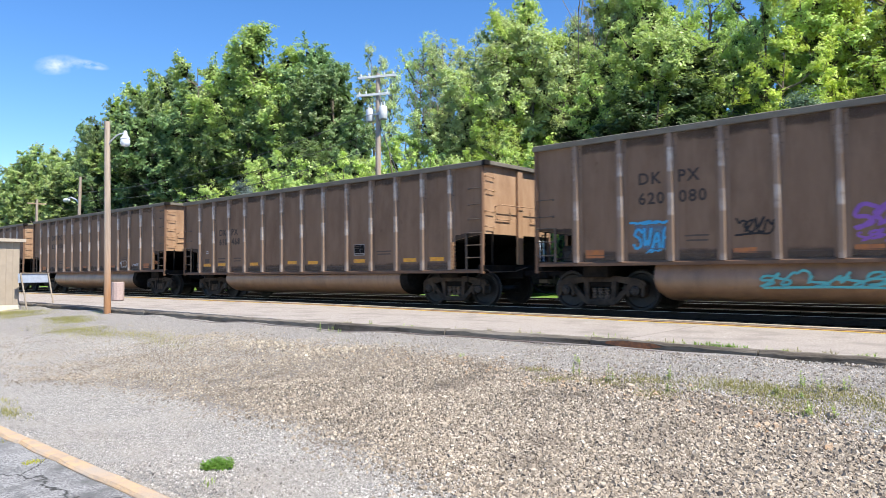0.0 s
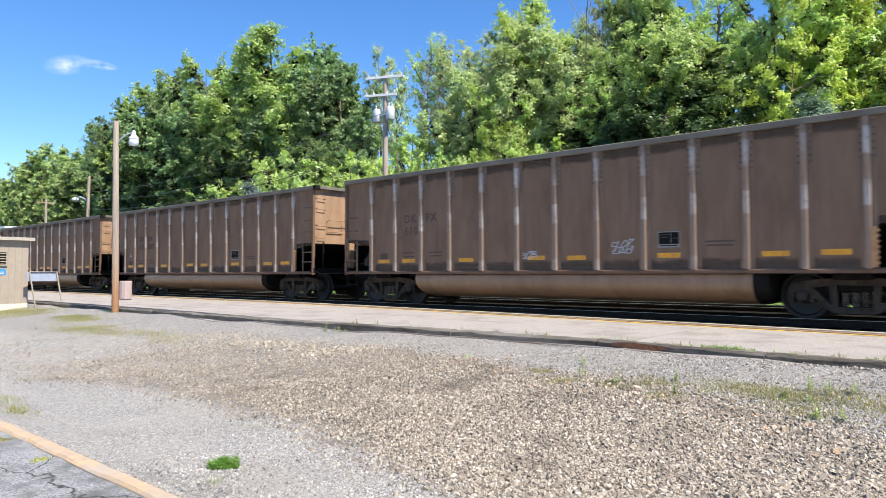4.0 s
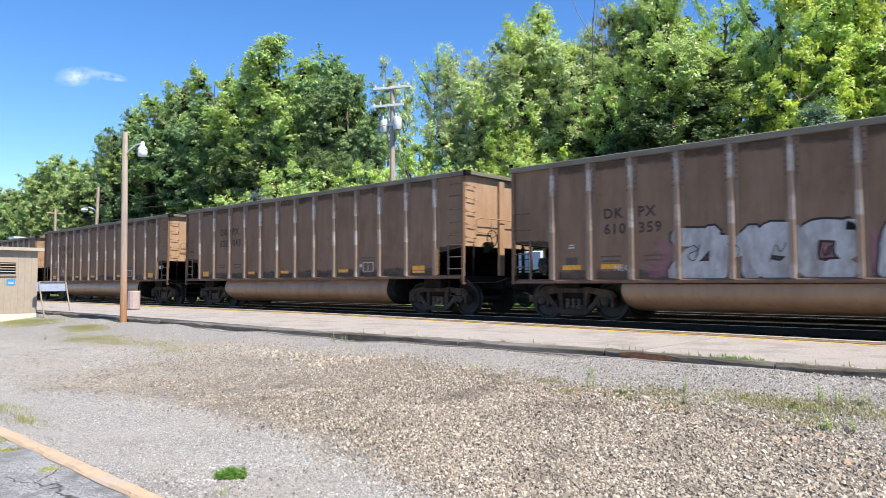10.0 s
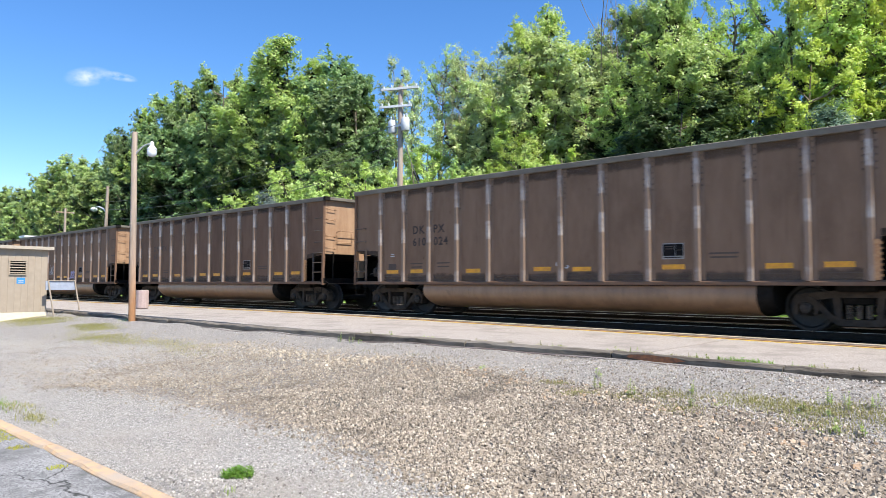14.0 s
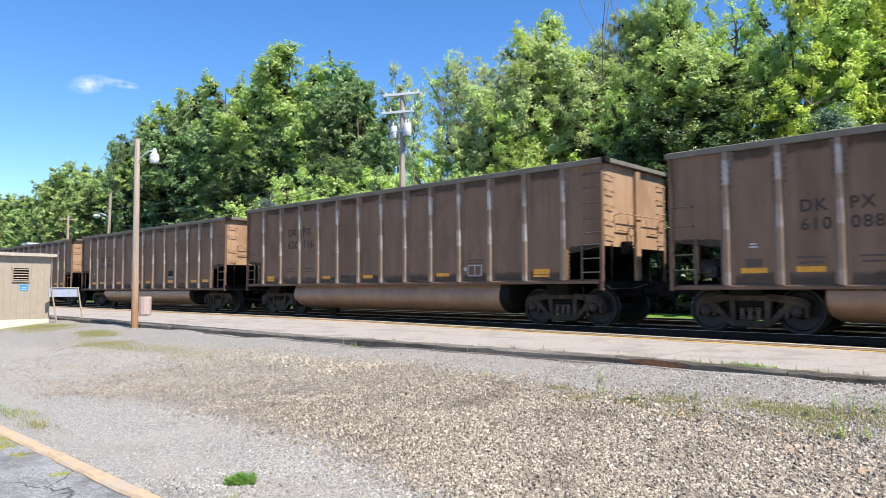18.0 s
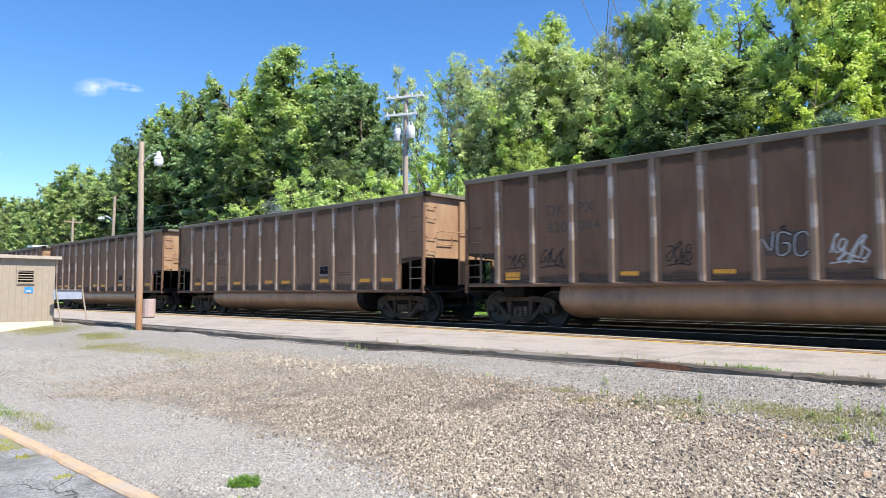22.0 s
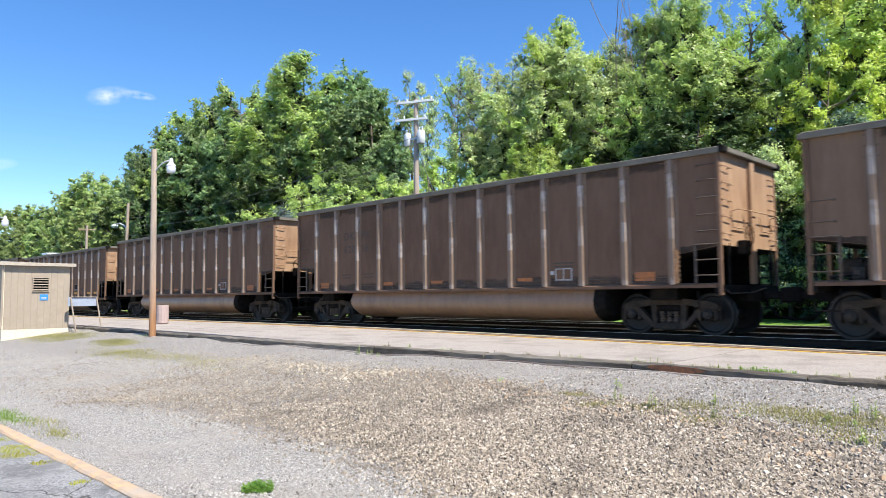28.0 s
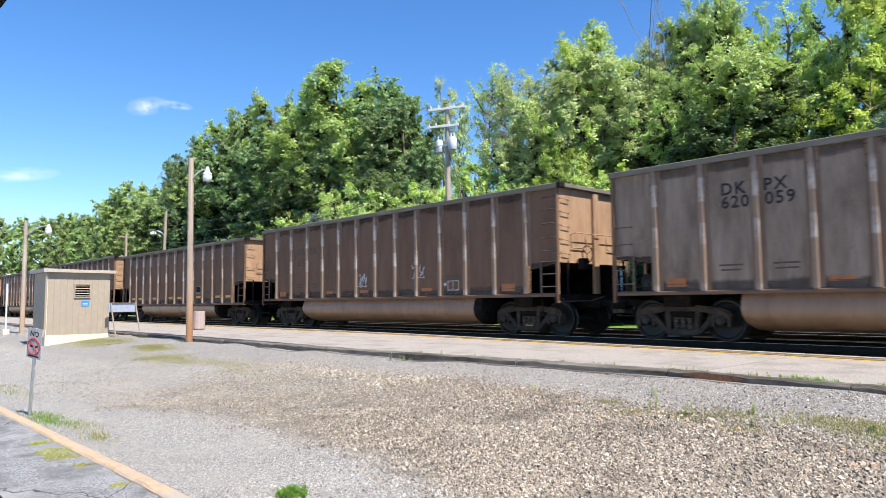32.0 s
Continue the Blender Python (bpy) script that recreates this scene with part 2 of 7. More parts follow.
def part(name, bm, material, parent=None, label="", at=None):
    """Links a bmesh as one mesh object under a thing or a part."""
    me = bpy.data.meshes.new(name)
    bm.to_mesh(me)
    bm.free()
    return placed(name, me, material, parent, label, at)


def placed(name, me, material=None, parent=None, label="", at=None):
    ob = new(name, me)
    if material and not me.materials:
        me.materials.append(material)
    if parent:
        ob.parent = parent
    if at is not None:
        ob.matrix_basis = at if isinstance(at, Matrix) else Matrix.Translation(at)
    if label:
        ob["label"] = label
    return ob


def thing(name, label, category, at=(0, 0, 0), group="", kind="", rz=0):
    ob = new(name)
    ob.empty_display_size = 0.1
    ob.matrix_basis = at if isinstance(at, Matrix) else pose(*at, 0, 0, rz)
    return tagged(ob, label, category, group, kind)


def box(bm, x0, x1, y0, y1, z0, z1, bevel=0.0):
    r = bmesh.ops.create_cube(bm, size=1.0, matrix=Matrix.Translation(((x0 + x1) / 2, (y0 + y1) / 2, (z0 + z1) / 2)) @ Matrix.Diagonal((x1 - x0, y1 - y0, z1 - z0, 1)))
    if bevel:
        es = list({e for v in r["verts"] for e in v.link_edges})
        bmesh.ops.bevel(bm, geom=es, offset=bevel, segments=1, affect="EDGES")
    return bm


def tube(bm, pts, r, n=6, r2=None, cap=True):
    """A round bar along a line of points, tapering from r to r2."""
    pts = [Vector(p) for p in pts]
    rings = []
    for i, p in enumerate(pts):
        d = (pts[min(i + 1, len(pts) - 1)] - pts[max(i - 1, 0)]).normalized()
        a = d.orthogonal().normalized() if abs(d.z) > 0.9 else d.cross(Vector((0, 0, 1))).normalized()
        b = d.cross(a)
        f = i / max(1, len(pts) - 1)
        rr = r if r2 is None else r + (r2 - r) * f
        rings.append([bm.verts.new(p + (a * math.cos(2 * math.pi * k / n) + b * math.sin(2 * math.pi * k / n)) * rr) for k in range(n)])
    for q, s in zip(rings, rings[1:]):
        for k in range(n):
            bm.faces.new((q[k], q[(k + 1) % n], s[(k + 1) % n], s[k]))
    if cap:
        bm.faces.new(rings[0][::-1])
        bm.faces.new(rings[-1])
    return bm


def lathe(bm, profile, n=16, m=Matrix()):
    """Turns a profile of (radius, height) round z, then moves it by m."""
    rings = [[bm.verts.new(m @ Vector((r * math.cos(2 * math.pi * k / n), r * math.sin(2 * math.pi * k / n), z))) for k in range(n)] for r, z in profile]
    for q, s in zip(rings, rings[1:]):
        for k in range(n):
            bm.faces.new((q[k], q[(k + 1) % n], s[(k + 1) % n], s[k]))
    bm.faces.new(rings[0][::-1])
    bm.faces.new(rings[-1])
    return bm


def slab(bm, outline, a, b, axis="y"):
    """Extrudes an outline of (x, z) along y from a to b (or (y, z) along x, or (x, y) along z)."""
    put = {"y": lambda u, v, w: (u, w, v), "x": lambda u, v, w: (w, u, v), "z": lambda u, v, w: (u, v, w)}[axis]
    p = [bm.verts.new(put(u, v, a)) for u, v in outline]
    q = [bm.verts.new(put(u, v, b)) for u, v in outline]
    n = len(p)
    fs = [bm.faces.new(p), bm.faces.new(q[::-1])]
    for i in range(n):
        fs.append(bm.faces.new((p[i], q[i], q[(i + 1) % n], p[(i + 1) % n])))
    bmesh.ops.recalc_face_normals(bm, faces=fs)
    return bm


def np_mesh(name, verts, faces):
    """A mesh from arrays; faces all have the same number of corners."""
    me = bpy.data.meshes.new(name)
    n, k = faces.shape
    me.vertices.add(len(verts))
    me.vertices.foreach_set("co", np.ascontiguousarray(verts, dtype=np.float32).ravel())
    me.loops.add(n * k)
    me.loops.foreach_set("vertex_index", np.ascontiguousarray(faces, dtype=np.int32).ravel())
    me.polygons.add(n)
    me.polygons.foreach_set("loop_start", np.arange(0, n * k, k, dtype=np.int32))
    me.update(calc_edges=True)
    me.shade_flat()
    return me


def smooth(ob, angle=40):
    ob.data.shade_smooth()
    ob.data.set_sharp_from_angle(angle=radians(angle))
    return ob


LETTERS = {}


def lettering(text, size, material, parent, name="lettering", at=(0, 0, 0), rx=90, rz=0, spacing=1.0):
    """Flat letters in the built-in font, facing the near side."""
    key = (text, size, material.name)
    if key not in LETTERS:
        cu = bpy.data.curves.new(name, "FONT")
        cu.body, cu.size, cu.space_character, cu.extrude = text, size, spacing, 0.002
        cu.resolution_u = 3
        cu.offset = 0.0 if material is CHALK else 0.006 * size / 0.3
        tmp = new("tmp_text", cu)
        me = bpy.data.meshes.new_from_object(tmp.evaluated_get(bpy.context.evaluated_depsgraph_get()))
        bpy.data.objects.remove(tmp)
        me.materials.clear()
        me.materials.append(material)
        LETTERS[key] = me
    if parent is None:
        return None
    return placed(name, LETTERS[key], None, parent, "", pose(*at, rx, 0, rz))


# ---- ground ----
def cells(nt, scale, shades):
    """Packed little stones: a shade for each cell, dark joints; returns colour and height."""
    tc, vo, ed = nt.nodes.new("ShaderNodeTexCoord"), nt.nodes.new("ShaderNodeTexVoronoi"), nt.nodes.new("ShaderNodeTexVoronoi")
    ed.feature = "DISTANCE_TO_EDGE"
    for v in (vo, ed):
        v.voronoi_dimensions = "2D"
        v.inputs["Scale"].default_value = scale
        nt.links.new(tc.outputs["Object"], v.inputs["Vector"])
    sep, ramp = nt.nodes.new("ShaderNodeSeparateColor"), nt.nodes.new("ShaderNodeValToRGB")
    nt.links.new(vo.outputs["Color"], sep.inputs[0])
    els = ramp.color_ramp.elements
    while len(els) < len(shades):
        els.new(0.5)
    for i, c in enumerate(shades):
        els[i].position = i / (len(shades) - 1)
        els[i].color = (*c, 1)
    nt.links.new(sep.outputs[0], ramp.inputs[0])
    mr = nt.nodes.new("ShaderNodeMapRange")
    mr.inputs["From Min"].default_value, mr.inputs["From Max"].default_value = 0.0, 0.22
    nt.links.new(ed.outputs["Distance"], mr.inputs["Value"])
    return mixer(nt, mr.outputs["Result"], tuple(c * 0.35 for c in shades[0]), ramp.outputs[0]), mr.outputs["Result"]


def gravel_ground():
    """Pale crushed gravel, with brown earth where the attribute says that coarse ballast lies, darkened as shade
    between its stones.
    """
    m, nt, bsdf = nodes_of("grey_gravel")
    pale, high = cells(nt, 62.0, ((0.15, 0.140, 0.125), (0.62, 0.588, 0.538), (0.40, 0.376, 0.340), (0.82, 0.782, 0.72), (0.28, 0.259, 0.233)))
    pale = mixer(nt, noisy(nt, 11.0, 0.5, 0.8, detail=4.0), pale, (0.33, 0.31, 0.288))
    pale = mixer(nt, noisy(nt, 0.5, 0.48, 0.72), pale, (0.40, 0.362, 0.315))
    earth, _ = cells(nt, 40.0, ((0.055, 0.043, 0.033), (0.15, 0.12, 0.09), (0.09, 0.072, 0.054), (0.20, 0.165, 0.125)))
    earth = mixer(nt, noisy(nt, 17.0, 0.54, 0.62, detail=3.0), earth, (0.09, 0.072, 0.056))
    earth = mixer(nt, noisy(nt, 14.0, 0.60, 0.70, detail=3.0), earth, (0.36, 0.30, 0.235))
    at = nt.nodes.new("ShaderNodeAttribute")
    at.attribute_name = "coarse"
    up = nt.nodes.new("ShaderNodeAttribute")
    up.attribute_name = "upper"
    dusty = mixer(nt, noisy(nt, 3.0, 0.2, 0.75), pale, (0.30, 0.268, 0.232))
    pale = mixer(nt, up.outputs["Fac"], pale, mixer(nt, noisy(nt, 24.0, 0.35, 0.6), dusty, (0.27, 0.245, 0.222)))
    nt.links.new(mixer(nt, at.outputs["Fac"], pale, earth), bsdf.inputs["Base Color"])
    bsdf.inputs["Roughness"].default_value = 0.95
    rise = nt.nodes.new("ShaderNodeMath")
    rise.operation = "MULTIPLY_ADD"
    rise.inputs[1].default_value = 4.0
    nt.links.new(noisy(nt, 7.0, 0.3, 0.7, detail=7.0), rise.inputs[0])
    nt.links.new(high, rise.inputs[2])
    bumped(nt, bsdf, rise.outputs[0], 0.8, 0.012)
    return m


def worn_asphalt():
    """Old asphalt: grey aggregate, dark worn patches, a few wandering cracks."""
    m, nt, bsdf = nodes_of("worn_asphalt")
    col = mixer(nt, noisy(nt, 55.0, 0.38, 0.62), (0.33, 0.325, 0.32), (0.10, 0.10, 0.10))
    col = mixer(nt, noisy(nt, 130.0, 0.58, 0.66, detail=2.0), col, (0.44, 0.43, 0.42))
    col = mixer(nt, noisy(nt, 2.4, 0.45, 0.62), col, (0.12, 0.119, 0.117))
    col = mixer(nt, noisy(nt, 0.7, 0.52, 0.70), col, (0.36, 0.35, 0.335))
    tc, vo, wob = nt.nodes.new("ShaderNodeTexCoord"), nt.nodes.new("ShaderNodeTexVoronoi"), nt.nodes.new("ShaderNodeTexNoise")
    wob.inputs["Scale"].default_value = 3.5
    wob.inputs["Detail"].default_value = 6.0
    off = nt.nodes.new("ShaderNodeVectorMath")
    off.operation = "MULTIPLY_ADD"
    off.inputs[1].default_value = (0.5, 0.5, 0.0)
    nt.links.new(tc.outputs["Object"], wob.inputs["Vector"])
    nt.links.new(wob.outputs["Color"], off.inputs[0])
    nt.links.new(tc.outputs["Object"], off.inputs[2])
    vo.feature = "DISTANCE_TO_EDGE"
    vo.voronoi_dimensions = "2D"
    vo.inputs["Scale"].default_value = 0.27
    nt.links.new(off.outputs[0], vo.inputs["Vector"])
    mr = nt.nodes.new("ShaderNodeMapRange")
    mr.inputs["From Min"].default_value, mr.inputs["From Max"].default_value = 0.0012, 0.0045
    nt.links.new(vo.outputs["Distance"], mr.inputs["Value"])
    nt.links.new(mixer(nt, mr.outputs["Result"], (0.035, 0.035, 0.032), col), bsdf.inputs["Base Color"])
    bsdf.inputs["Roughness"].default_value = 0.92
    bumped(nt, bsdf, noisy(nt, 70.0, 0.3, 0.7), 0.6, 0.008)
    return m


GRAVEL = gravel_ground()
ASPHALT = worn_asphalt()
CONCRETE = surface("platform_concrete", (0.43, 0.384, 0.342), (0.255, 0.225, 0.199), 38.0, 0.9, big=(0.232, 0.204, 0.180), big_scale=1.3, bump=0.7, dist=0.006)
KERBWOOD = surface("weathered_kerb_timber", (0.185, 0.160, 0.130), (0.060, 0.049, 0.038), 7.0, 0.9, big=(0.25, 0.222, 0.186), big_scale=1.5, bump=0.8, stretch=(0.18, 1.08, 1.08))
TIMBER = surface("weathered_tie", (0.105, 0.093, 0.077), (0.04269, 0.03672, 0.02984), 7.0, 0.9, big=(0.15, 0.145, 0.132), big_scale=1.5, bump=0.6, stretch=(0.18, 1.08, 1.08))
CURB = surface("worn_yellow_curb", (0.54, 0.37, 0.215), (0.40, 0.31, 0.235), 11.0, 0.9, big=(0.40, 0.34, 0.28), big_scale=2.4, bump=0.8)
GRASSY = surface("lawn", (0.13, 0.25, 0.03), (0.19, 0.33, 0.05), 9.0, 0.95, big=(0.16, 0.20, 0.06), big_scale=0.3, bump=0.8, dist=0.05)
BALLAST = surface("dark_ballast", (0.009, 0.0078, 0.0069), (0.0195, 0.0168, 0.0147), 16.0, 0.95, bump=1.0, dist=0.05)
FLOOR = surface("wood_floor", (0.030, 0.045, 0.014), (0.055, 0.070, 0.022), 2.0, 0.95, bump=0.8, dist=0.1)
LINE = surface("yellow_line", (0.78, 0.52, 0.05), (0.62, 0.44, 0.12), 9.0, 0.7)
PALE = surface("pale_edge", (0.50, 0.44, 0.34), (0.36, 0.30, 0.22), 9.0, 0.8)
EDGE = surface("rusty_edge_strip", (0.36, 0.22, 0.12), (0.25, 0.15, 0.085), 8.0, 0.9)
RAIL = surface("rail_steel", (0.034, 0.024, 0.018), (0.022, 0.016, 0.012), 10.0, 0.85, 0.0)
SHINE = plain("rail_head", (0.62, 0.60, 0.57), 0.42, 0.55)


def ground_z(x, y):
    """Height of the ground: parking level, gravel bank, track bed, lawn, wooded slope."""
    z = float(np.interp(y, (-4000, 1.5, 2.1, 2.2, 3.2, 4.4, 6.0, 7.5, 9.0, 13.4, 13.9, 14.2, 17.3, 18.2, 21.6, 22.3, 29, 38, 54, 90, 4000),
                        (-0.64, -0.64, -0.628, -0.63, -0.67, -0.655, -0.555, -0.40, -0.265, -0.265, -0.36, -0.20, -0.20, -0.24, -0.22, -0.26, -0.1, 2.6, 11.0, 13.0, 13.0)))
    if 2.4 < y < 9.4:
        z += 0.022 * math.sin(1.3 * x + 0.7 * y) + 0.015 * math.sin(2.9 * x - 1.7 * y + 1)
    if x < -7 and 2.5 < y < 9.4:
        z += 0.025 * min(1, (-7 - x) / 8) * (y - 2.5) / 6.5
    return z


def coarse_low(x):
    return np.interp(x, (-17, -11, -9.1, -5.5, -3.6, -2.9, 0, 3), (3.4, 3.6, 4.4, 4.35, 4.0, 3.75, 3.3, 3.2))


def coarse_high(x):
    return np.interp(x, (-20, -14.2, -11.8, -7.1, -4.85, -3.25, -1.2, 2), (5.6, 6.9, 7.8, 7.9, 7.55, 7.25, 6.6, 6.2))


def build_ground():
    xs = np.unique(np.concatenate([np.linspace(-3000, -200, 8), np.linspace(-200, -40, 30), np.arange(-40, 6, 0.5), np.linspace(6, 80, 20), np.linspace(80, 3000, 8)]))
    ys = np.unique(np.concatenate([np.linspace(-3000, -20, 6), np.arange(-20, 1.0, 4), [1.5, 2.1, 2.2], np.arange(2.4, 9.6, 0.3), [13.4, 13.9, 14.2, 15.6, 17.3, 18.2, 20, 21.6, 22.3, 24.4, 25.5, 27], np.arange(29, 92, 3), np.linspace(95, 3000, 8)]))
    nx, ny = len(xs), len(ys)
    v = np.array([(x, y, ground_z(x, y)) for y in ys for x in xs])
    i = np.arange((ny - 1) * (nx - 1))
    r, c = i // (nx - 1), i % (nx - 1)
    f = np.stack([r * nx + c, r * nx + c + 1, (r + 1) * nx + c + 1, (r + 1) * nx + c], 1)
    me = np_mesh("ground", v, f)
    me.shade_smooth()
    span = np.clip((v[:, 1] - coarse_low(v[:, 0])) / 0.4 + 0.5, 0, 1) * np.clip((coarse_high(v[:, 0]) - v[:, 1]) / 0.4 + 0.5, 0, 1)
    me.attributes.new("coarse", "FLOAT", "POINT").data.foreach_set("value", (span * np.clip((v[:, 0] + 12.5) / 7, 0, 1) * np.clip((0.5 - v[:, 0]) / 0.9, 0, 1)).astype(np.float32))
    me.attributes.new("upper", "FLOAT", "POINT").data.foreach_set("value", (0.6 * np.clip((v[:, 1] - coarse_high(v[:, 0])) / 0.5 + 0.3, 0, 1)).astype(np.float32))
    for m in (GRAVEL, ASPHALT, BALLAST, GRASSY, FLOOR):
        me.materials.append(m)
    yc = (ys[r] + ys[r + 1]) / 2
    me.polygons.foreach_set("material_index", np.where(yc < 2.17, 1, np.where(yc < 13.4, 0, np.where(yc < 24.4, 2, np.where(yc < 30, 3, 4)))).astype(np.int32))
    return tagged(placed("ground", me), "grey gravel bank between asphalt lot, track bed and lawn", "ground", kind="structure")


build_ground()


def platform_z(x):
    return -0.16 - 0.006 * max(-16.0, min(6.0, x + 2.4))


def tilt(x):
    return math.degrees(math.atan((platform_z(x) - platform_z(x + 3)) / 3))


KERB = ((-46, 9.10), (-22, 9.10), (-16, 9.05), (-12, 9.12), (-9, 9.38), (-7.2, 9.55), (-5.6, 9.72), (-3, 9.58), (-1.5, 9.72), (3, 9.9), (8, 10.0))


def kerb_y(x):
    return float(np.interp(x, [k[0] for k in KERB], [k[1] for k in KERB]))


STAIN = surface("rust_stain", (0.40, 0.155, 0.07), (0.20, 0.10, 0.06), 14.0, 0.9)


def build_platform():
    plat = thing("platform", "low concrete platform with yellow edge line and timber kerb", "platform", kind="structure")
    rnd = random.Random(4)
    # slabs, each a little uneven
    edges = [-80, -64, -52, -46, -40.5, -35, -29.6, -24.4, -19.2, -14.3, -9.7, -5.1, -0.4, 4.2, 9, 20]
    for a, b in zip(edges, edges[1:]):
        bm = bmesh.new()
        n = 8
        near, far, lown, lowf = [], [], [], []
        for i in range(n + 1):
            x = a + 0.008 + (b - a - 0.016) * i / n
            z = platform_z(x) + rnd.uniform(-0.004, 0.004)
            y0 = kerb_y(x) + 0.16
            near.append(bm.verts.new((x, y0, z - 0.03)))
            far.append(bm.verts.new((x, 13.345, z)))
            lown.append(bm.verts.new((x, y0, -0.55)))
            lowf.append(bm.verts.new((x, 13.345, -0.55)))
        for i in range(n):
            bm.faces.new((near[i], near[i + 1], far[i + 1], far[i]))
            bm.faces.new((lown[i], lown[i + 1], near[i + 1], near[i]))
            bm.faces.new((far[i], far[i + 1], lowf[i + 1], lowf[i]))
        for i in (0, n):
            bm.faces.new((near[i], far[i], lowf[i], lown[i]))
        part("slab", bm, CONCRETE, plat)
    x = -80.0
    while x < 20:
        b = x + rnd.uniform(2.6, 3.4)
        bm = bmesh.new()
        for y0, y1, dz, m in ((13.345, 13.42, 0.004, LINE),):
            slab(bm, [(y0, -0.4), (y1, -0.4), (y1, dz), (y0, dz)], 0, b - x - 0.004, "x")
        ob = part("edge_line", bm, LINE, plat, "", pose(x, 0, platform_z(x), 0, tilt(x)))
        bm = bmesh.new()
        slab(bm, [(13.425, -0.5), (13.50, -0.5), (13.50, 0.022), (13.425, 0.018)], 0, b - x - 0.012, "x")
        part("edge_strip", bm, EDGE, plat, "rust-brown strip beside the edge board", pose(x, 0, platform_z(x), 0, tilt(x)))
        bm = bmesh.new()
        slab(bm, [(13.503, -0.5), (13.60, -0.5), (13.60, 0.042), (13.59, 0.05), (13.513, 0.05), (13.503, 0.042)], 0, b - x - 0.012, "x")
        part("edge_board", bm, PALE, plat, "", pose(x, 0, platform_z(x) + rnd.uniform(-0.004, 0.004), 0, tilt(x)))
        x = b
    # kerb timbers, each with its own sag and end
    x = -46.0
    joints = [-46, -43.2, -40.4, -37.8, -35.1, -32.4, -29.8, -27.1, -24.5, -21.9, -19.2, -16.6, -13.9, -11.1, -8.3, -5.52, -2.97, -0.3, 2.4, 5.1, 8.0]
    for a, b in zip(joints, joints[1:]):
        ya, yb = kerb_y(a), kerb_y(b)
        bm = bmesh.new()
        n = 14
        prev = None
        for i in range(n + 1):
            f = i / n
            xx = a + 0.012 + (b - a - 0.024) * f
            y = ya + (yb - ya) * f
            z = platform_z(xx) - 0.01 + rnd.uniform(-0.009, 0.009) - 0.06 * min(1.0, max(0.0, (-10 - xx) / 9))
            w = rnd.uniform(-0.012, 0.012)
            ring = [bm.verts.new(p) for p in ((xx, y + w, -0.62), (xx, y + w, z - rnd.uniform(0.018, 0.05)), (xx, y + rnd.uniform(0.02, 0.05), z), (xx, y + 0.165, z), (xx, y + 0.165, -0.62))]
            if prev:
                for k in range(4):
                    bm.faces.new((prev[k], ring[k], ring[k + 1], prev[k + 1]))
            else:
                bm.faces.new(ring[::-1])
            prev = ring
        bm.faces.new(prev)
        part("timber", bm, KERBWOOD, plat)
    bm = bmesh.new()
    pts = [(-5.2, 0.0), (-4.9, 0.02), (-4.45, 0.01), (-4.3, -0.03), (-4.6, -0.085), (-5.0, -0.07), (-5.25, -0.04)]
    bm.faces.new([bm.verts.new((x, kerb_y(-5.52) + (kerb_y(-2.97) - kerb_y(-5.52)) * (x + 5.52) / 2.55 - 0.012, platform_z(x) - 0.035 + z)) for x, z in pts])
    part("rust_stain", bm, STAIN, plat, "red-brown rust stain on a timber")
    return plat


build_platform()


def build_track(name, yc, x0, x1, label, drop=0.0):
    tr = thing(name, label, "railway track", (0, 0, -drop), kind="structure")
    rnd = random.Random(int(yc * 10))
    bm = bmesh.new()
    box(bm, -0.115, 0.115, -1.3, 1.3, -0.36, -0.165, 0.012)
    tie = bpy.data.meshes.new("tie")
    bm.to_mesh(tie)
    bm.free()
    bm = bmesh.new()
    box(bm, -0.1, 0.1, -0.17, 0.17, -0.166, -0.150)
    plate = bpy.data.meshes.new("tie_plate")
    bm.to_mesh(plate)
    bm.free()
    x = x0
    while x < x1:
        placed("tie", tie, TIMBER, tr, "", pose(x, yc + rnd.uniform(-0.04, 0.04), rnd.uniform(-0.01, 0.01), 0, 0, rnd.uniform(-1.5, 1.5)))
        x += 0.52
    for s in (-1, 1):
        y = yc + s * 0.755
        bm = bmesh.new()
        slab(bm, [(-0.07, -0.15), (0.07, -0.15), (0.07, -0.138), (0.012, -0.12), (0.012, -0.04), (0.034, -0.03), (0.034, -0.006), (-0.034, -0.006), (-0.034, -0.03), (-0.012, -0.04), (-0.012, -0.12), (-0.07, -0.138)], -160, 60, "x")
        part("rail", bm, RAIL, tr, "", (0, y, 0))
        bm = bmesh.new()
        box(bm, -160, 60, y - 0.03, y + 0.03, -0.0055, 0.0)
        part("rail_head", bm, SHINE, tr, "worn bright running surface")
    return tr


build_track("track_1", 15.59, -78, 3, "standard-gauge track on near-black ballast")
build_track("track_2", 20.0, -70, -6, "empty standard-gauge track behind the train", 0.0)

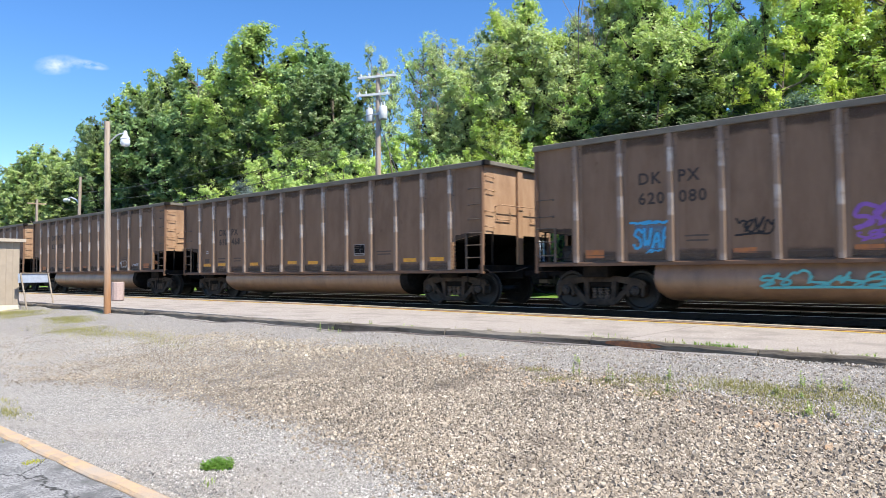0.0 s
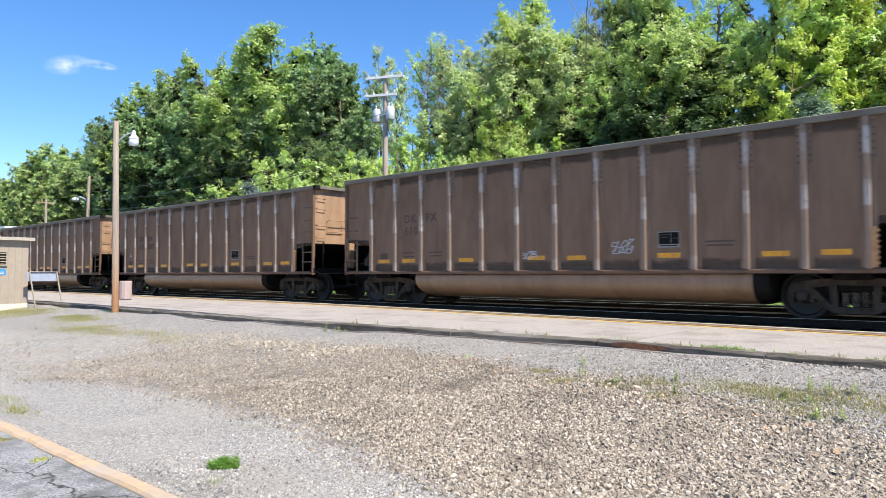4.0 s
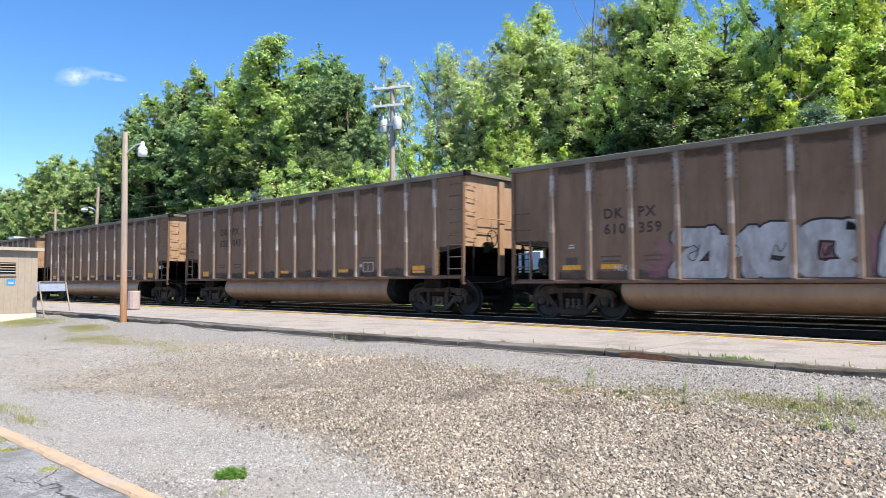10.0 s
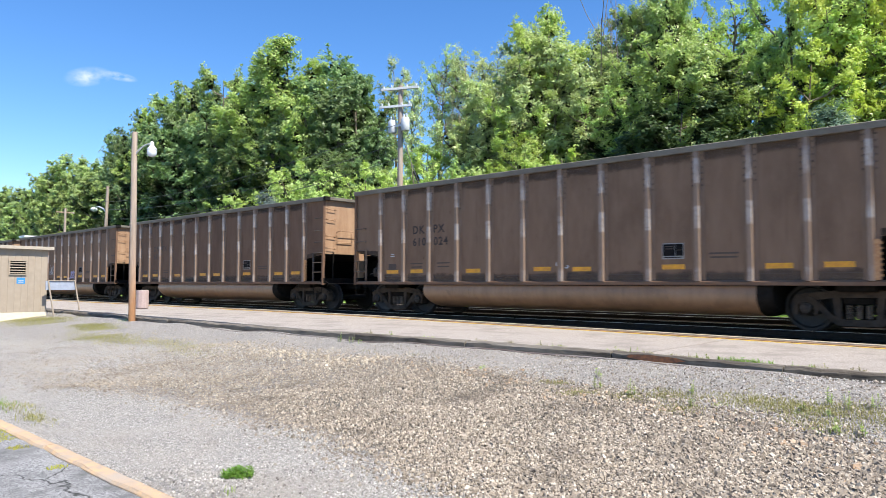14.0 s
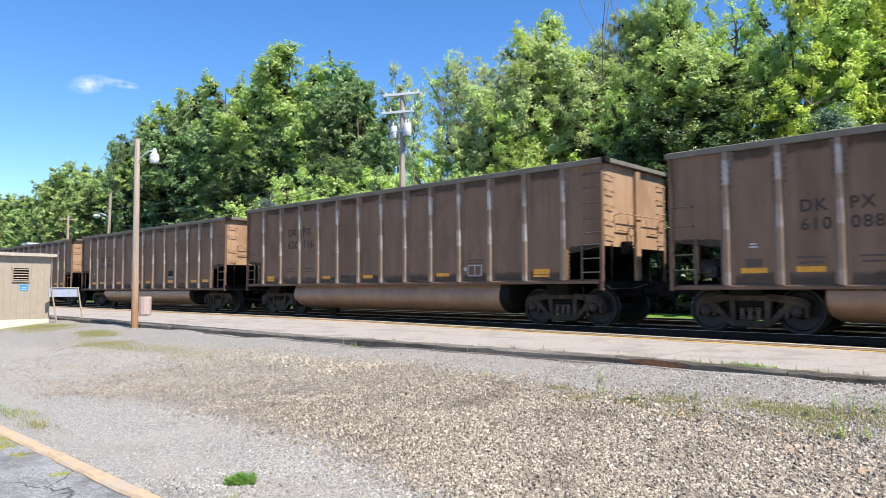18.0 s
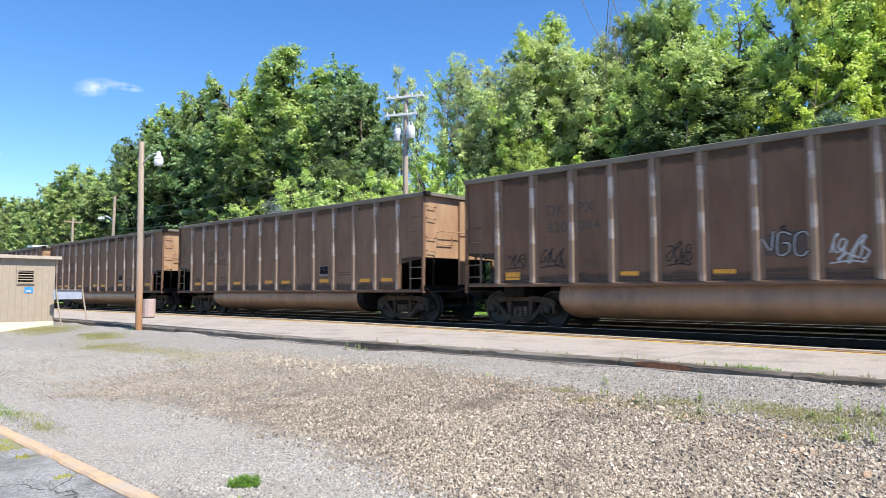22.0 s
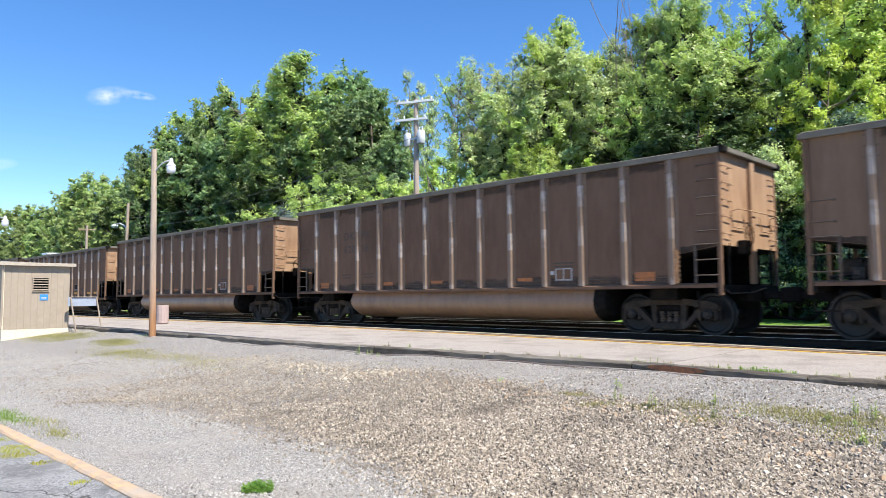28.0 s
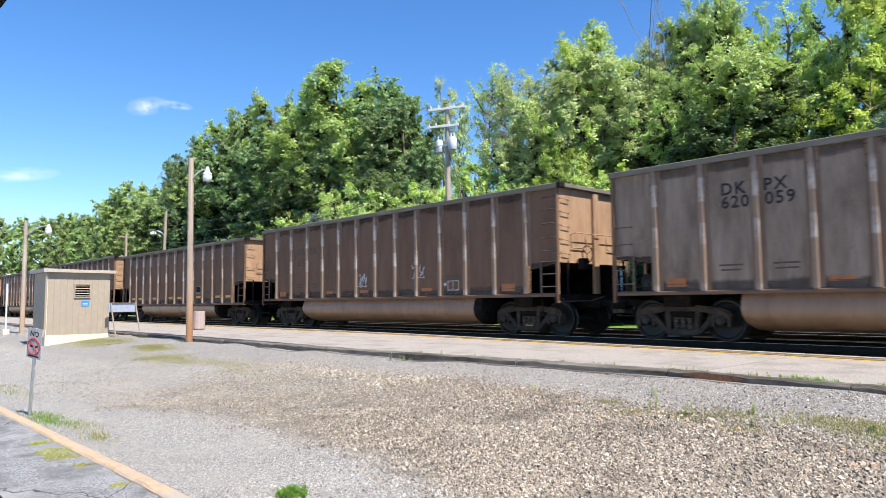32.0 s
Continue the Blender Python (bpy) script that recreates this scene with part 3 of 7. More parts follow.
# parking lot curb
lot = thing("lot_curb", "worn yellow-painted concrete curb along the asphalt lot", "curb", kind="structure")
lot_rnd = random.Random(8)
xa = -40.0
while xa < 4:
    xb = xa + (2.75 if xa < -5 else 2.4)
    bm = bmesh.new()
    last = None
    for i in range(13):
        xx = xa + 0.01 + (xb - xa - 0.02) * i / 12
        chip = lot_rnd.random() ** 3 * 0.022 + (0.012 if i in (0, 12) else 0)
        j, h = lot_rnd.uniform(-0.007, 0.007), lot_rnd.uniform(-0.004, 0.004)
        ring = [bm.verts.new((xx, y, z)) for y, z in ((2.145, -0.80), (2.150 + j + chip, -0.622 - chip * 0.3), (2.170 + j + chip, -0.606 + h), (2.27 + h, -0.602 + h), (2.30 + j, -0.618), (2.30 + j, -0.80))]
        if last:
            for k in range(5):
                bm.faces.new((last[k], ring[k], ring[k + 1], last[k + 1]))
        else:
            bm.faces.new(ring[::-1])
        last = ring
    bm.faces.new(last)
    bmesh.ops.recalc_face_normals(bm, faces=bm.faces[:])
    part("curb_block", bm, CURB, lot, "", (0, lot_rnd.uniform(-0.012, 0.012), lot_rnd.uniform(-0.008, 0.008)))
    xa = xb

# ---- the coal train ----
HALF = 7.6
PITCH = 16.82
TRACK_Y = 15.59
POSTS = {"A": (-14.01, -13.0, -11.96, -10.9, -9.79, -8.67, -7.56, -6.45, -5.31, -4.22, -3.17, -2.13, -1.11),
         "B": (-14.09, -12.98, -11.83, -10.77, -9.74, -8.68, -7.61, -6.56, -5.5, -4.42, -3.34, -2.2, -1.06)}
TOP = {"A": 3.78, "B": 3.92}
SILL = {"A": 0.98, "B": 1.12}
SHEET_Y = -1.53


def mesh_of(name, bm, material):
    me = bpy.data.meshes.new(name)
    bm.to_mesh(me)
    bm.free()
    me.materials.append(material)
    return me


def rivet_mesh(kind):
    """Small rivet heads beside each post on the near sheet."""
    vs, fs = [], []
    zt, zs = TOP[kind], SILL[kind]
    def head(x, z, r, y):
        i = len(vs)
        vs.extend([(x - r, y, z - r), (x + r, y, z - r), (x + r, y, z + r), (x - r, y, z + r), (x - r * 0.5, y - 0.014, z - r * 0.5), (x + r * 0.5, y - 0.014, z - r * 0.5), (x + r * 0.5, y - 0.014, z + r * 0.5), (x - r * 0.5, y - 0.014, z + r * 0.5)])
        fs.extend([(i, i + 1, i + 5, i + 4), (i + 1, i + 2, i + 6, i + 5), (i + 2, i + 3, i + 7, i + 6), (i + 3, i, i + 4, i + 7), (i + 4, i + 5, i + 6, i + 7)])

    step, low = (0.125, 0.95) if kind == "A" else (0.20, 0.75)
    for p in POSTS[kind]:
        for dx in (-0.096, 0.108):
            z = zt - 0.21
            while z > zt - low:
                head(p + HALF + dx, z, 0.017 if kind == "A" else 0.013, SHEET_Y - 0.012)
                z -= step
    for p, q in zip(POSTS[kind], POSTS[kind][1:]):
        for k in range(4):
            head(p + HALF + (q - p) * (k + 0.9) / 4.8, zs + 0.045, 0.014, SHEET_Y - 0.001)
    me = np_mesh("rivets", np.array(vs), np.array(fs))
    me.materials.append(RIVET)
    return me


def wheelset_mesh():
    bm = bmesh.new()
    for s in (-1, 1):
        m = Matrix.Translation((0, s * 0.755, 0)) @ Matrix.Rotation(radians(-90 * s), 4, "X")
        lathe(bm, [(0.09, -0.075), (0.13, -0.075), (0.16, -0.03), (0.36, -0.045), (0.40, -0.07), (0.483, -0.07), (0.49, -0.055), (0.462, -0.035), (0.455, 0.065), (0.40, 0.068), (0.37, 0.03), (0.17, 0.005), (0.13, 0.06), (0.09, 0.07)], 26, m)
        lathe(bm, [(0.085, 0.17), (0.115, 0.18), (0.115, 0.36), (0.10, 0.375), (0.04, 0.385)], 12, m)
        for k in range(3):
            a = 2 * math.pi * k / 3
            box(bm, 0.062 * math.cos(a) - 0.016, 0.062 * math.cos(a) + 0.016, s * 1.138 - 0.012, s * 1.138 + 0.012, 0.062 * math.sin(a) - 0.016, 0.062 * math.sin(a) + 0.016)
    tube(bm, [(0, -1.0, 0), (0, 1.0, 0)], 0.085, 12)
    return mesh_of("wheelset", bm, WHEEL)


def side_frame_mesh():
    """A cast frame: arched top chord, journal boxes at both ends, sloping legs that leave two three-cornered windows, a spring seat below."""
    bm = bmesh.new()
    w = 0.075
    top = [(-1.14, 0.60), (-1.08, 0.68), (-0.90, 0.735), (-0.62, 0.765), (-0.30, 0.80), (0.30, 0.80), (0.62, 0.765), (0.90, 0.735), (1.08, 0.68), (1.14, 0.60)]
    slab(bm, top + [(1.10, 0.53), (0.80, 0.585), (0.42, 0.655), (-0.42, 0.655), (-0.80, 0.585), (-1.10, 0.53)], -w, w)
    slab(bm, [(-0.86, 0.57), (-0.66, 0.40), (-0.44, 0.19), (-0.34, 0.135), (0.34, 0.135), (0.44, 0.19), (0.66, 0.40), (0.86, 0.57), (0.70, 0.61), (0.50, 0.40), (0.36, 0.255), (-0.36, 0.255), (-0.50, 0.40), (-0.70, 0.61)], -w - 0.004, w + 0.004)
    for s in (-1, 1):
        slab(bm, [(s * 0.275, 0.22), (s * 0.375, 0.22), (s * 0.42, 0.70), (s * 0.30, 0.70)], -w - 0.008, w + 0.008)
        # journal box: rounded hood over the bearing, with its two pedestal legs
        arc = [(s * 0.89 + 0.215 * math.cos(t), 0.50 + 0.19 * math.sin(t)) for t in np.linspace(0, math.pi, 9)]
        slab(bm, arc + [(s * 0.89 - 0.215, 0.34), (s * 0.89 - 0.15, 0.32), (s * 0.89 - 0.135, 0.52), (s * 0.89 + 0.135, 0.52), (s * 0.89 + 0.15, 0.32), (s * 0.89 + 0.215, 0.34)], -w - 0.025, w + 0.025)
        box(bm, s * 0.89 - 0.10, s * 0.89 + 0.10, -w - 0.035, w, 0.525, 0.60, 0.02)
    bmesh.ops.recalc_face_normals(bm, faces=bm.faces[:])
    return mesh_of("side_frame", bm, FRAME)


def coil_mesh():
    bm = bmesh.new()
    prof = []
    for i in range(7):
        z = 0.27 + i * 0.037
        prof += [(0.052, z), (0.064, z + 0.008), (0.064, z + 0.018), (0.05, z + 0.028)]
    lathe(bm, prof, 8)
    return mesh_of("coil_spring", bm, SPRING)


def cap_mesh():
    bm = bmesh.new()
    lathe(bm, [(0.0, 0.09), (0.06, 0.085), (0.075, 0.06), (0.10, 0.05), (0.105, -0.08)], 12, Matrix.Rotation(math.pi / 2, 4, "X"))
    return mesh_of("bearing_cap", bm, CAPS)


WHEELSET, SIDE_FRAME, COIL, CAP = wheelset_mesh(), side_frame_mesh(), coil_mesh(), cap_mesh()


def add_truck(car, x):
    bm = bmesh.new()
    box(bm, -0.27, 0.27, -1.04, 1.04, 0.53, 0.66, 0.02)
    box(bm, -0.2, 0.2, -0.5, 0.5, 0.62, 0.78, 0.02)
    box(bm, 0.36, 0.46, -0.78, 0.78, 0.34, 0.44)
    box(bm, -0.46, -0.36, -0.78, 0.78, 0.34, 0.44)
    truck = part("truck", bm, STEEL, car, "", (x, 0, 0))
    for s in (-1, 1):
        placed("side_frame", SIDE_FRAME, None, truck, "", (0, s * 1.0, 0))
        for dx in (-0.16, 0.0, 0.16):
            placed("coil_spring", COIL, None, truck, "", (dx, s * 1.03, 0))
    for dx in (-0.89, 0.89):
        placed("bearing_cap", CAP, None, truck, "", (dx, -1.07, 0.457))
        placed("wheelset", WHEELSET, None, truck, "grimy steel wheels on an axle", (dx, 0, 0.457))
    return truck


def bar(bm, a, b, r=0.013):
    return tube(bm, [a, b], r, 5)


def bent_grab(a, b, out, r=0.012):
    """A grab iron: two short legs and a rod, standing off along out."""
    a, b, o = Vector(a), Vector(b), Vector(out)
    bm = bmesh.new()
    tube(bm, [a, a + o, b + o, b], r, 5)
    for p in (a, b):
        tube(bm, [p, p + o * 0.25], 0.03, 6)
    return bm


def build_car(kind, at):
    zt, zs = TOP[kind], SILL[kind]
    car = thing("hopper_car", "dusty brown steel coal hopper car with ribbed sides", "freight car", at, "cars of the coal train")
    px = [p + HALF for p in POSTS[kind]]
    for s, nm in ((-1, "side_sheet"), (1, "side_sheet")):
        bm = bmesh.new()
        slab(bm, [(-HALF, 1.89), (px[0] - 0.03, 1.73), (px[0] - 0.03, zs), (px[-1] + 0.03, zs), (px[-1] + 0.03, 1.73), (HALF, 1.89), (HALF, zt - 0.06), (-HALF, zt - 0.06)], s * 1.53, s * 1.50)
        part(nm, bm, BROWN, car)
    post = {}
    for s in (-1, 1):
        for i, x in enumerate(px):
            key = "end" if i in (0, len(px) - 1) else "mid"
            bm = bmesh.new()
            y0, y1 = s * 1.531, s * 1.61
            slab(bm, [(-0.065, y0), (-0.045, y1), (0.045, y1), (0.065, y0)], zs - 0.02, zt - 0.10, "z")
            for xa_, xb_ in ((-0.125, -0.066), (0.066, 0.15)):
                old = set(bm.faces)
                box(bm, xa_, xb_, min(y0, y0 + s * 0.011), max(y0, y0 + s * 0.011), zs + 0.002, zt - 0.135)
                for face in set(bm.faces) - old:
                    face.material_index = 1
            if (s, key) not in post:
                post[(s, key)] = mesh_of("side_post", bm, POST)
                post[(s, key)].materials.append(FLANGE)
            else:
                bm.free()
            placed("side_post", post[(s, key)], None, car, "", (x, 0, 0))
        bm = bmesh.new()
        slab(bm, [(s * 1.50, zt - 0.13), (s * 1.62, zt - 0.13), (s * 1.62, zt - 0.015), (s * 1.60, zt), (s * 1.50, zt)], -HALF - 0.03, HALF + 0.03, "x")
        part("top_rail", bm, RIM, car, "dusty grey-green top rim")
        bm = bmesh.new()
        slab(bm, [(s * 1.40, zs - 0.10), (s * 1.585, zs - 0.10), (s * 1.585, zs - 0.035), (s * 1.545, zs), (s * 1.40, zs)], -HALF + 0.1, HALF - 0.1, "x")
        part("side_sill", bm, UMBER, car)
        # rusty flange beside the post next to the ladder bay
        bm = bmesh.new()
        box(bm, px[-1] + 0.05, px[-1] + 0.13, min(s * 1.535, s * 1.60), max(s * 1.535, s * 1.60), zs, zs + 0.72)
        for k in range(7):
            box(bm, px[-1] + 0.10, px[-1] + 0.17, min(s * 1.54, s * 1.59), max(s * 1.54, s * 1.59), zs + 0.06 + k * 0.095, zs + 0.10 + k * 0.095)
        part("rusty_flange", bm, RUSTY, car, "rusty notched flange")
        # tub under the floor
        prof = [(1.40, zs - 0.10), (1.46, 0.86), (1.487, 0.75), (1.485, 0.65), (1.45, 0.55), (1.385, 0.455), (1.28, 0.37), (1.13, 0.30), (0.95, 0.262), (0.7, 0.245), (0.4, 0.27), (0.2, 0.36), (0.14, 0.50), (0.14, zs - 0.10)]
        xe = 4.5
        whole = ((-4.66, 0.86), (-4.54, 0.97), (-4.40, 1.0), (-2, 1.0), (0, 1.0), (2, 1.0), (xe, 1.0))
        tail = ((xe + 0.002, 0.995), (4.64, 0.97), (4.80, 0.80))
        for name, stations, mat, says in (("tub", whole, TUB, "rounded tan dust-covered belly tub"), ("tub_end", tail, BLACK, "black end of the tub")):
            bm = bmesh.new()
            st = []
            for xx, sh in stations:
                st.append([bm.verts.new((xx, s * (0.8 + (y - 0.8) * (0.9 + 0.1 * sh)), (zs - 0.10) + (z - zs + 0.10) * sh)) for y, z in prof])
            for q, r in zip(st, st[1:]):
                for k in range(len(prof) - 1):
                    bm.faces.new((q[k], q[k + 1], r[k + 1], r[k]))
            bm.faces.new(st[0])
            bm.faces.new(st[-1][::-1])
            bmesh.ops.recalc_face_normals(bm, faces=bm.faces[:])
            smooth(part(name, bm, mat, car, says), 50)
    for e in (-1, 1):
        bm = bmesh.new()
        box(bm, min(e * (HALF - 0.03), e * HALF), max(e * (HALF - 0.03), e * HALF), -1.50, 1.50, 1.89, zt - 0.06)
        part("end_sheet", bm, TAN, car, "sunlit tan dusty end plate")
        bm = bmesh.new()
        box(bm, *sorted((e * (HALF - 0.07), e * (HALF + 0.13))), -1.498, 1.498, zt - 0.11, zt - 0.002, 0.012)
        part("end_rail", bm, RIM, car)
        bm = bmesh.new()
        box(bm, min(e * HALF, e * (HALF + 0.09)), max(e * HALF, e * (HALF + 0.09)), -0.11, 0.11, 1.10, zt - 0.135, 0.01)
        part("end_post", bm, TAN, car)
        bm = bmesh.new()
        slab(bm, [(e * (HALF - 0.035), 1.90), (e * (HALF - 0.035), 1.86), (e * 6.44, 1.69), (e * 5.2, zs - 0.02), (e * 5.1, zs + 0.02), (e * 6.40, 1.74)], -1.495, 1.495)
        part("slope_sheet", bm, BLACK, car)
        # added plate: blocks the view through and darkens the open end
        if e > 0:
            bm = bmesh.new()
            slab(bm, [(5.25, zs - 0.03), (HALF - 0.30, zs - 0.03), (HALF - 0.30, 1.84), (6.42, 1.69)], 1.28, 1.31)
            part("gusset", bm, BLACK, car, "added black plate filling the dark opening under the sloping end")
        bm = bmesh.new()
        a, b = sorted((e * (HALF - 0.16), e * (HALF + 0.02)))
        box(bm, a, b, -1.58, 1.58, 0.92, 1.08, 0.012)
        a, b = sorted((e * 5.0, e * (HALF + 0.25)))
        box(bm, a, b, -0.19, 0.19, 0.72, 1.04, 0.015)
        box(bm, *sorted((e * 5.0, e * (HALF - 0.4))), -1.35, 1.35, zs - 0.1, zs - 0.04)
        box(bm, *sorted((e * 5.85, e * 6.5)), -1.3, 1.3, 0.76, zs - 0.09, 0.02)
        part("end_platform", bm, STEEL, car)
        bm = bmesh.new()
        box(bm, *sorted((e * (HALF + 0.2), e * (HALF + 0.66))), -0.08, 0.08, 0.78, 0.94, 0.02)
        box(bm, *sorted((e * (HALF + 0.60), e * (HALF + 0.86))), -0.15, 0.15, 0.70, 1.02, 0.04)
        part("coupler", bm, BLACK, car)
        bm = bmesh.new()
        tube(bm, [(e * (HALF + 0.15), 0.32, 0.82), (e * (HALF + 0.22), 0.32, 0.62), (e * (HALF + 0.45), 0.24, 0.40), (e * (HALF + 0.80), 0.12, 0.34)], 0.028, 6)
        part("air_hose", bm, BLACK, car)
        part("cut_lever", tube(bmesh.new(), [(e * (HALF + 0.05), -1.50, 0.98), (e * (HALF + 0.10), -1.40, 0.90), (e * (HALF + 0.10), -0.30, 0.92), (e * (HALF + 0.35), -0.12, 1.02)], 0.014, 5), GRAB, car)
        part("end_railing", tube(bmesh.new(), [(e * HALF, -1.05, 2.62), (e * (HALF + 0.16), -1.0, 2.66), (e * (HALF + 0.16), 1.2, 2.66), (e * HALF, 1.25, 2.62)], 0.013, 5), TAN, car)
        for y0, y1 in ((-1.04, -0.40), (0.55, 1.15)):
            part("step_loop", tube(bmesh.new(), [(e * HALF, y0, 2.62), (e * (HALF + 0.05), y0, 2.28), (e * (HALF + 0.05), y1, 2.28), (e * HALF, y1, 2.62)], 0.016, 5), TAN, car)
        for s in (-1, 1):
            bm = bmesh.new()
            box(bm, *sorted((e * (HALF - 0.07), e * (HALF + 0.012))), *sorted((s * 1.505, s * 1.595)), 0.86, zt - 0.135, 0.008)
            part("corner_post", bm, UMBER, car)
            if e > 0:
                part("corner_cap", box(bmesh.new(), HALF + 0.02, HALF + 0.137, *sorted((s * 1.40, s * 1.624)), zt - 0.125, zt + 0.006, 0.01), BLACK, car, "black corner cap")
            part("ladder_stile", box(bmesh.new(), *sorted((e * (HALF - 0.52), e * (HALF - 0.57))), *sorted((s * 1.55, s * 1.59)), zs - 0.02, 1.93), GRAB, car)
            part("end_stile", box(bmesh.new(), *sorted((e * (HALF - 0.03), e * (HALF + 0.015))), *sorted((s * 1.14, s * 1.18)), 1.0, 1.95), STEEL, car)
            for z in (1.28, 1.60, 1.92):
                part("rung", bar(bmesh.new(), (e * (HALF - 0.545), s * 1.60, z), (e * (HALF - 0.03), s * 1.60, z), 0.015), GRAB, car)
            part("stirrup", tube(bmesh.new(), [(e * (HALF - 0.52), s * 1.57, 0.95), (e * (HALF - 0.50), s * 1.57, 0.56), (e * (HALF - 0.08), s * 1.57, 0.56), (e * (HALF - 0.05), s * 1.57, 0.95)], 0.016, 5), STEEL, car)
            grabs = (2.28, 2.66, 3.08) if kind == "A" else (2.2, 2.54, 2.9, 3.26, 3.58)
            if e < 0:
                grabs = (2.2, 2.6)
            for z in grabs:
                part("side_grab", bent_grab((e * (HALF - 0.48), s * 1.525, z), (e * (HALF - 0.05), s * 1.525, z), (0, s * 0.07, 0)), GRAB, car)
            for z in ((2.1, 2.5, 3.05, 3.4) if kind == "A" else (2.15, 2.5, 2.85, 3.2, 3.55)):
                part("end_grab", bent_grab((e * HALF, s * 1.46, z), (e * HALF, s * 1.12, z - 0.02), (e * 0.075, 0, -0.03)), TAN, car)
        add_truck(car, e * 6.17)
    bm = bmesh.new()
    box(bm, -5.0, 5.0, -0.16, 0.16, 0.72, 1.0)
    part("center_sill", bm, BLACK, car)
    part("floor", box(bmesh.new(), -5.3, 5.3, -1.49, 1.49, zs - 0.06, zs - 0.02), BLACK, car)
    bm = bmesh.new()
    tube(bm, [(-5.2, -0.55, 0.86), (-4.85, -0.55, 0.86)], 0.14, 12)
    part("brake_cylinder", bm, STEEL, car)
    bm = bmesh.new()
    tube(bm, [(-7.15, -0.95, 1.36), (-6.55, -0.95, 1.36)], 0.17, 12)
    part("air_reservoir", bm, FRAME, car)
    bm = bmesh.new()
    box(bm, -6.95, -6.70, -1.38, -1.14, 1.12, 1.38, 0.03)
    box(bm, -6.90, -6.78, -1.42, -1.36, 1.20, 1.32, 0.01)
    tube(bm, [(-6.82, -1.26, 1.36), (-6.82, -1.2, 1.5), (-6.9, -1.0, 1.54)], 0.022, 6)
    part("brake_valve", bm, CAPS, car)
    for k, (y0, zz) in enumerate(((-0.55, 1.30), (-0.30, 1.22), (-1.18, 1.16))):
        part("brake_pipe", tube(bmesh.new(), [(-7.35, y0, zz), (-6.9, y0 + 0.05, zz + 0.10), (-6.5, y0 - 0.04, zz - 0.02), (-6.42, y0, 1.0)], 0.022, 6), (STEEL, GRAB, STEEL)[k], car)
    part("brake_bracket", box(bmesh.new(), -6.60, -6.50, -1.42, -0.30, 1.04, 1.62, 0.01), BLACK, car)
    part("brake_rod", tube(bmesh.new(), [(-7.4, -1.1, 1.2), (-6.95, -1.2, 1.24)], 0.016, 5), GRAB, car)
    if kind == "B":
        bm = bmesh.new()
        ring = [(HALF + 0.22, -0.62 + 0.22 * math.cos(a), 2.12 + 0.22 * math.sin(a)) for a in np.linspace(0, 2 * math.pi, 17)]
        tube(bm, ring, 0.014, 5, cap=False)
        for a in (0.5, 2.6, 4.7):
            bar(bm, (HALF + 0.2, -0.62, 2.12), (HALF + 0.22, -0.62 + 0.21 * math.cos(a), 2.12 + 0.21 * math.sin(a)), 0.01)
        box(bm, HALF, HALF + 0.2, -0.74, -0.5, 1.72, 2.02, 0.02)
        part("brake_wheel", bm, STEEL, car)
    rnd = random.Random(len(kind) + ord(kind))
    for mat, z0, z1, says in ((RIMDARK, zt - 0.36, zt - 0.131, "dark band fading downwards under the rim"), (SOOTRISE, zs + 0.001, zs + 0.24, "grimy edge above the sill")):
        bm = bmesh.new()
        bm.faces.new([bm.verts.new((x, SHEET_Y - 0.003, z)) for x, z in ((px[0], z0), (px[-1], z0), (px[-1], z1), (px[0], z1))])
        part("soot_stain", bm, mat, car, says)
    bm = bmesh.new()
    for xa_, xb_ in zip(px, px[1:]):
        box(bm, xa_ + 0.16, xb_ - 0.13, SHEET_Y - 0.007, SHEET_Y - 0.0005, zs + 0.128, zs + 0.140)
    part("seam", bm, RIVET, car, "welded seam above the sill")
    for e in (-1, 1):
        bm = bmesh.new()
        above = below = None
        for i in range(25):
            f = i / 24
            x = e * (abs(px[-1] if e > 0 else px[0]) + 0.035 + (HALF - 0.08 - abs(px[-1] if e > 0 else px[0])) * f)
            low = 1.73 + (1.89 - 1.73) * f + 0.004
            pair = (bm.verts.new((x, SHEET_Y - 0.003, low + 0.03 + 0.10 * (1 - f) + 0.035 * rnd.random())), bm.verts.new((x, SHEET_Y - 0.003, low)))
            if above:
                bm.faces.new((above, below, pair[1], pair[0]))
            above, below = pair
        part("soot_stain", bm, BAYEDGE, car, "dark ragged edge above the open end bay")
    placed("rivets", RIVETS[kind], None, car)["kind"] = "stuff"
    return car


RIVETS = {"A": rivet_mesh("A"), "B": rivet_mesh("B")}


def panel_mark(car, name, x, z, w, h, material, y=SHEET_Y, label=""):
    bm = bmesh.new()
    box(bm, x - w / 2, x + w / 2, y - 0.004, y - 0.0005, z - h / 2, z + h / 2)
    return part(name, bm, material, car, label)


# Letter skeletons on a grid 4 wide and 6 high, a pair of digits for each point, a space between strokes.
SKELETON = {"A": "002640 1232", "C": "4536160501103041", "D": "00062644422000", "E": "46060040 0333", "F": "460600 0333", "G": "45361605011030414323", "H": "0600 4640 0343", "I": "2620",
            "L": "060040", "M": "0006234640", "N": "00064046", "O": "160501103041453616", "P": "00063645443303", "S": "4536160504334241301001", "T": "0646 2620", "U": "060110304146", "V": "062046", "W": "0610233046",
            "2": "05163645440040", "0": "160501103041453616", "5": "4606043443413010 01"}
# abstract hooks, loops and zigzags of tags that nobody can read
HOOKS = ("0036124620", "05264403113046", "461403301041", "0614264430", "16050342413010", "00163246 0343", "0620461030", "2656140011304233", "0216360430 2640", "45160333410020")


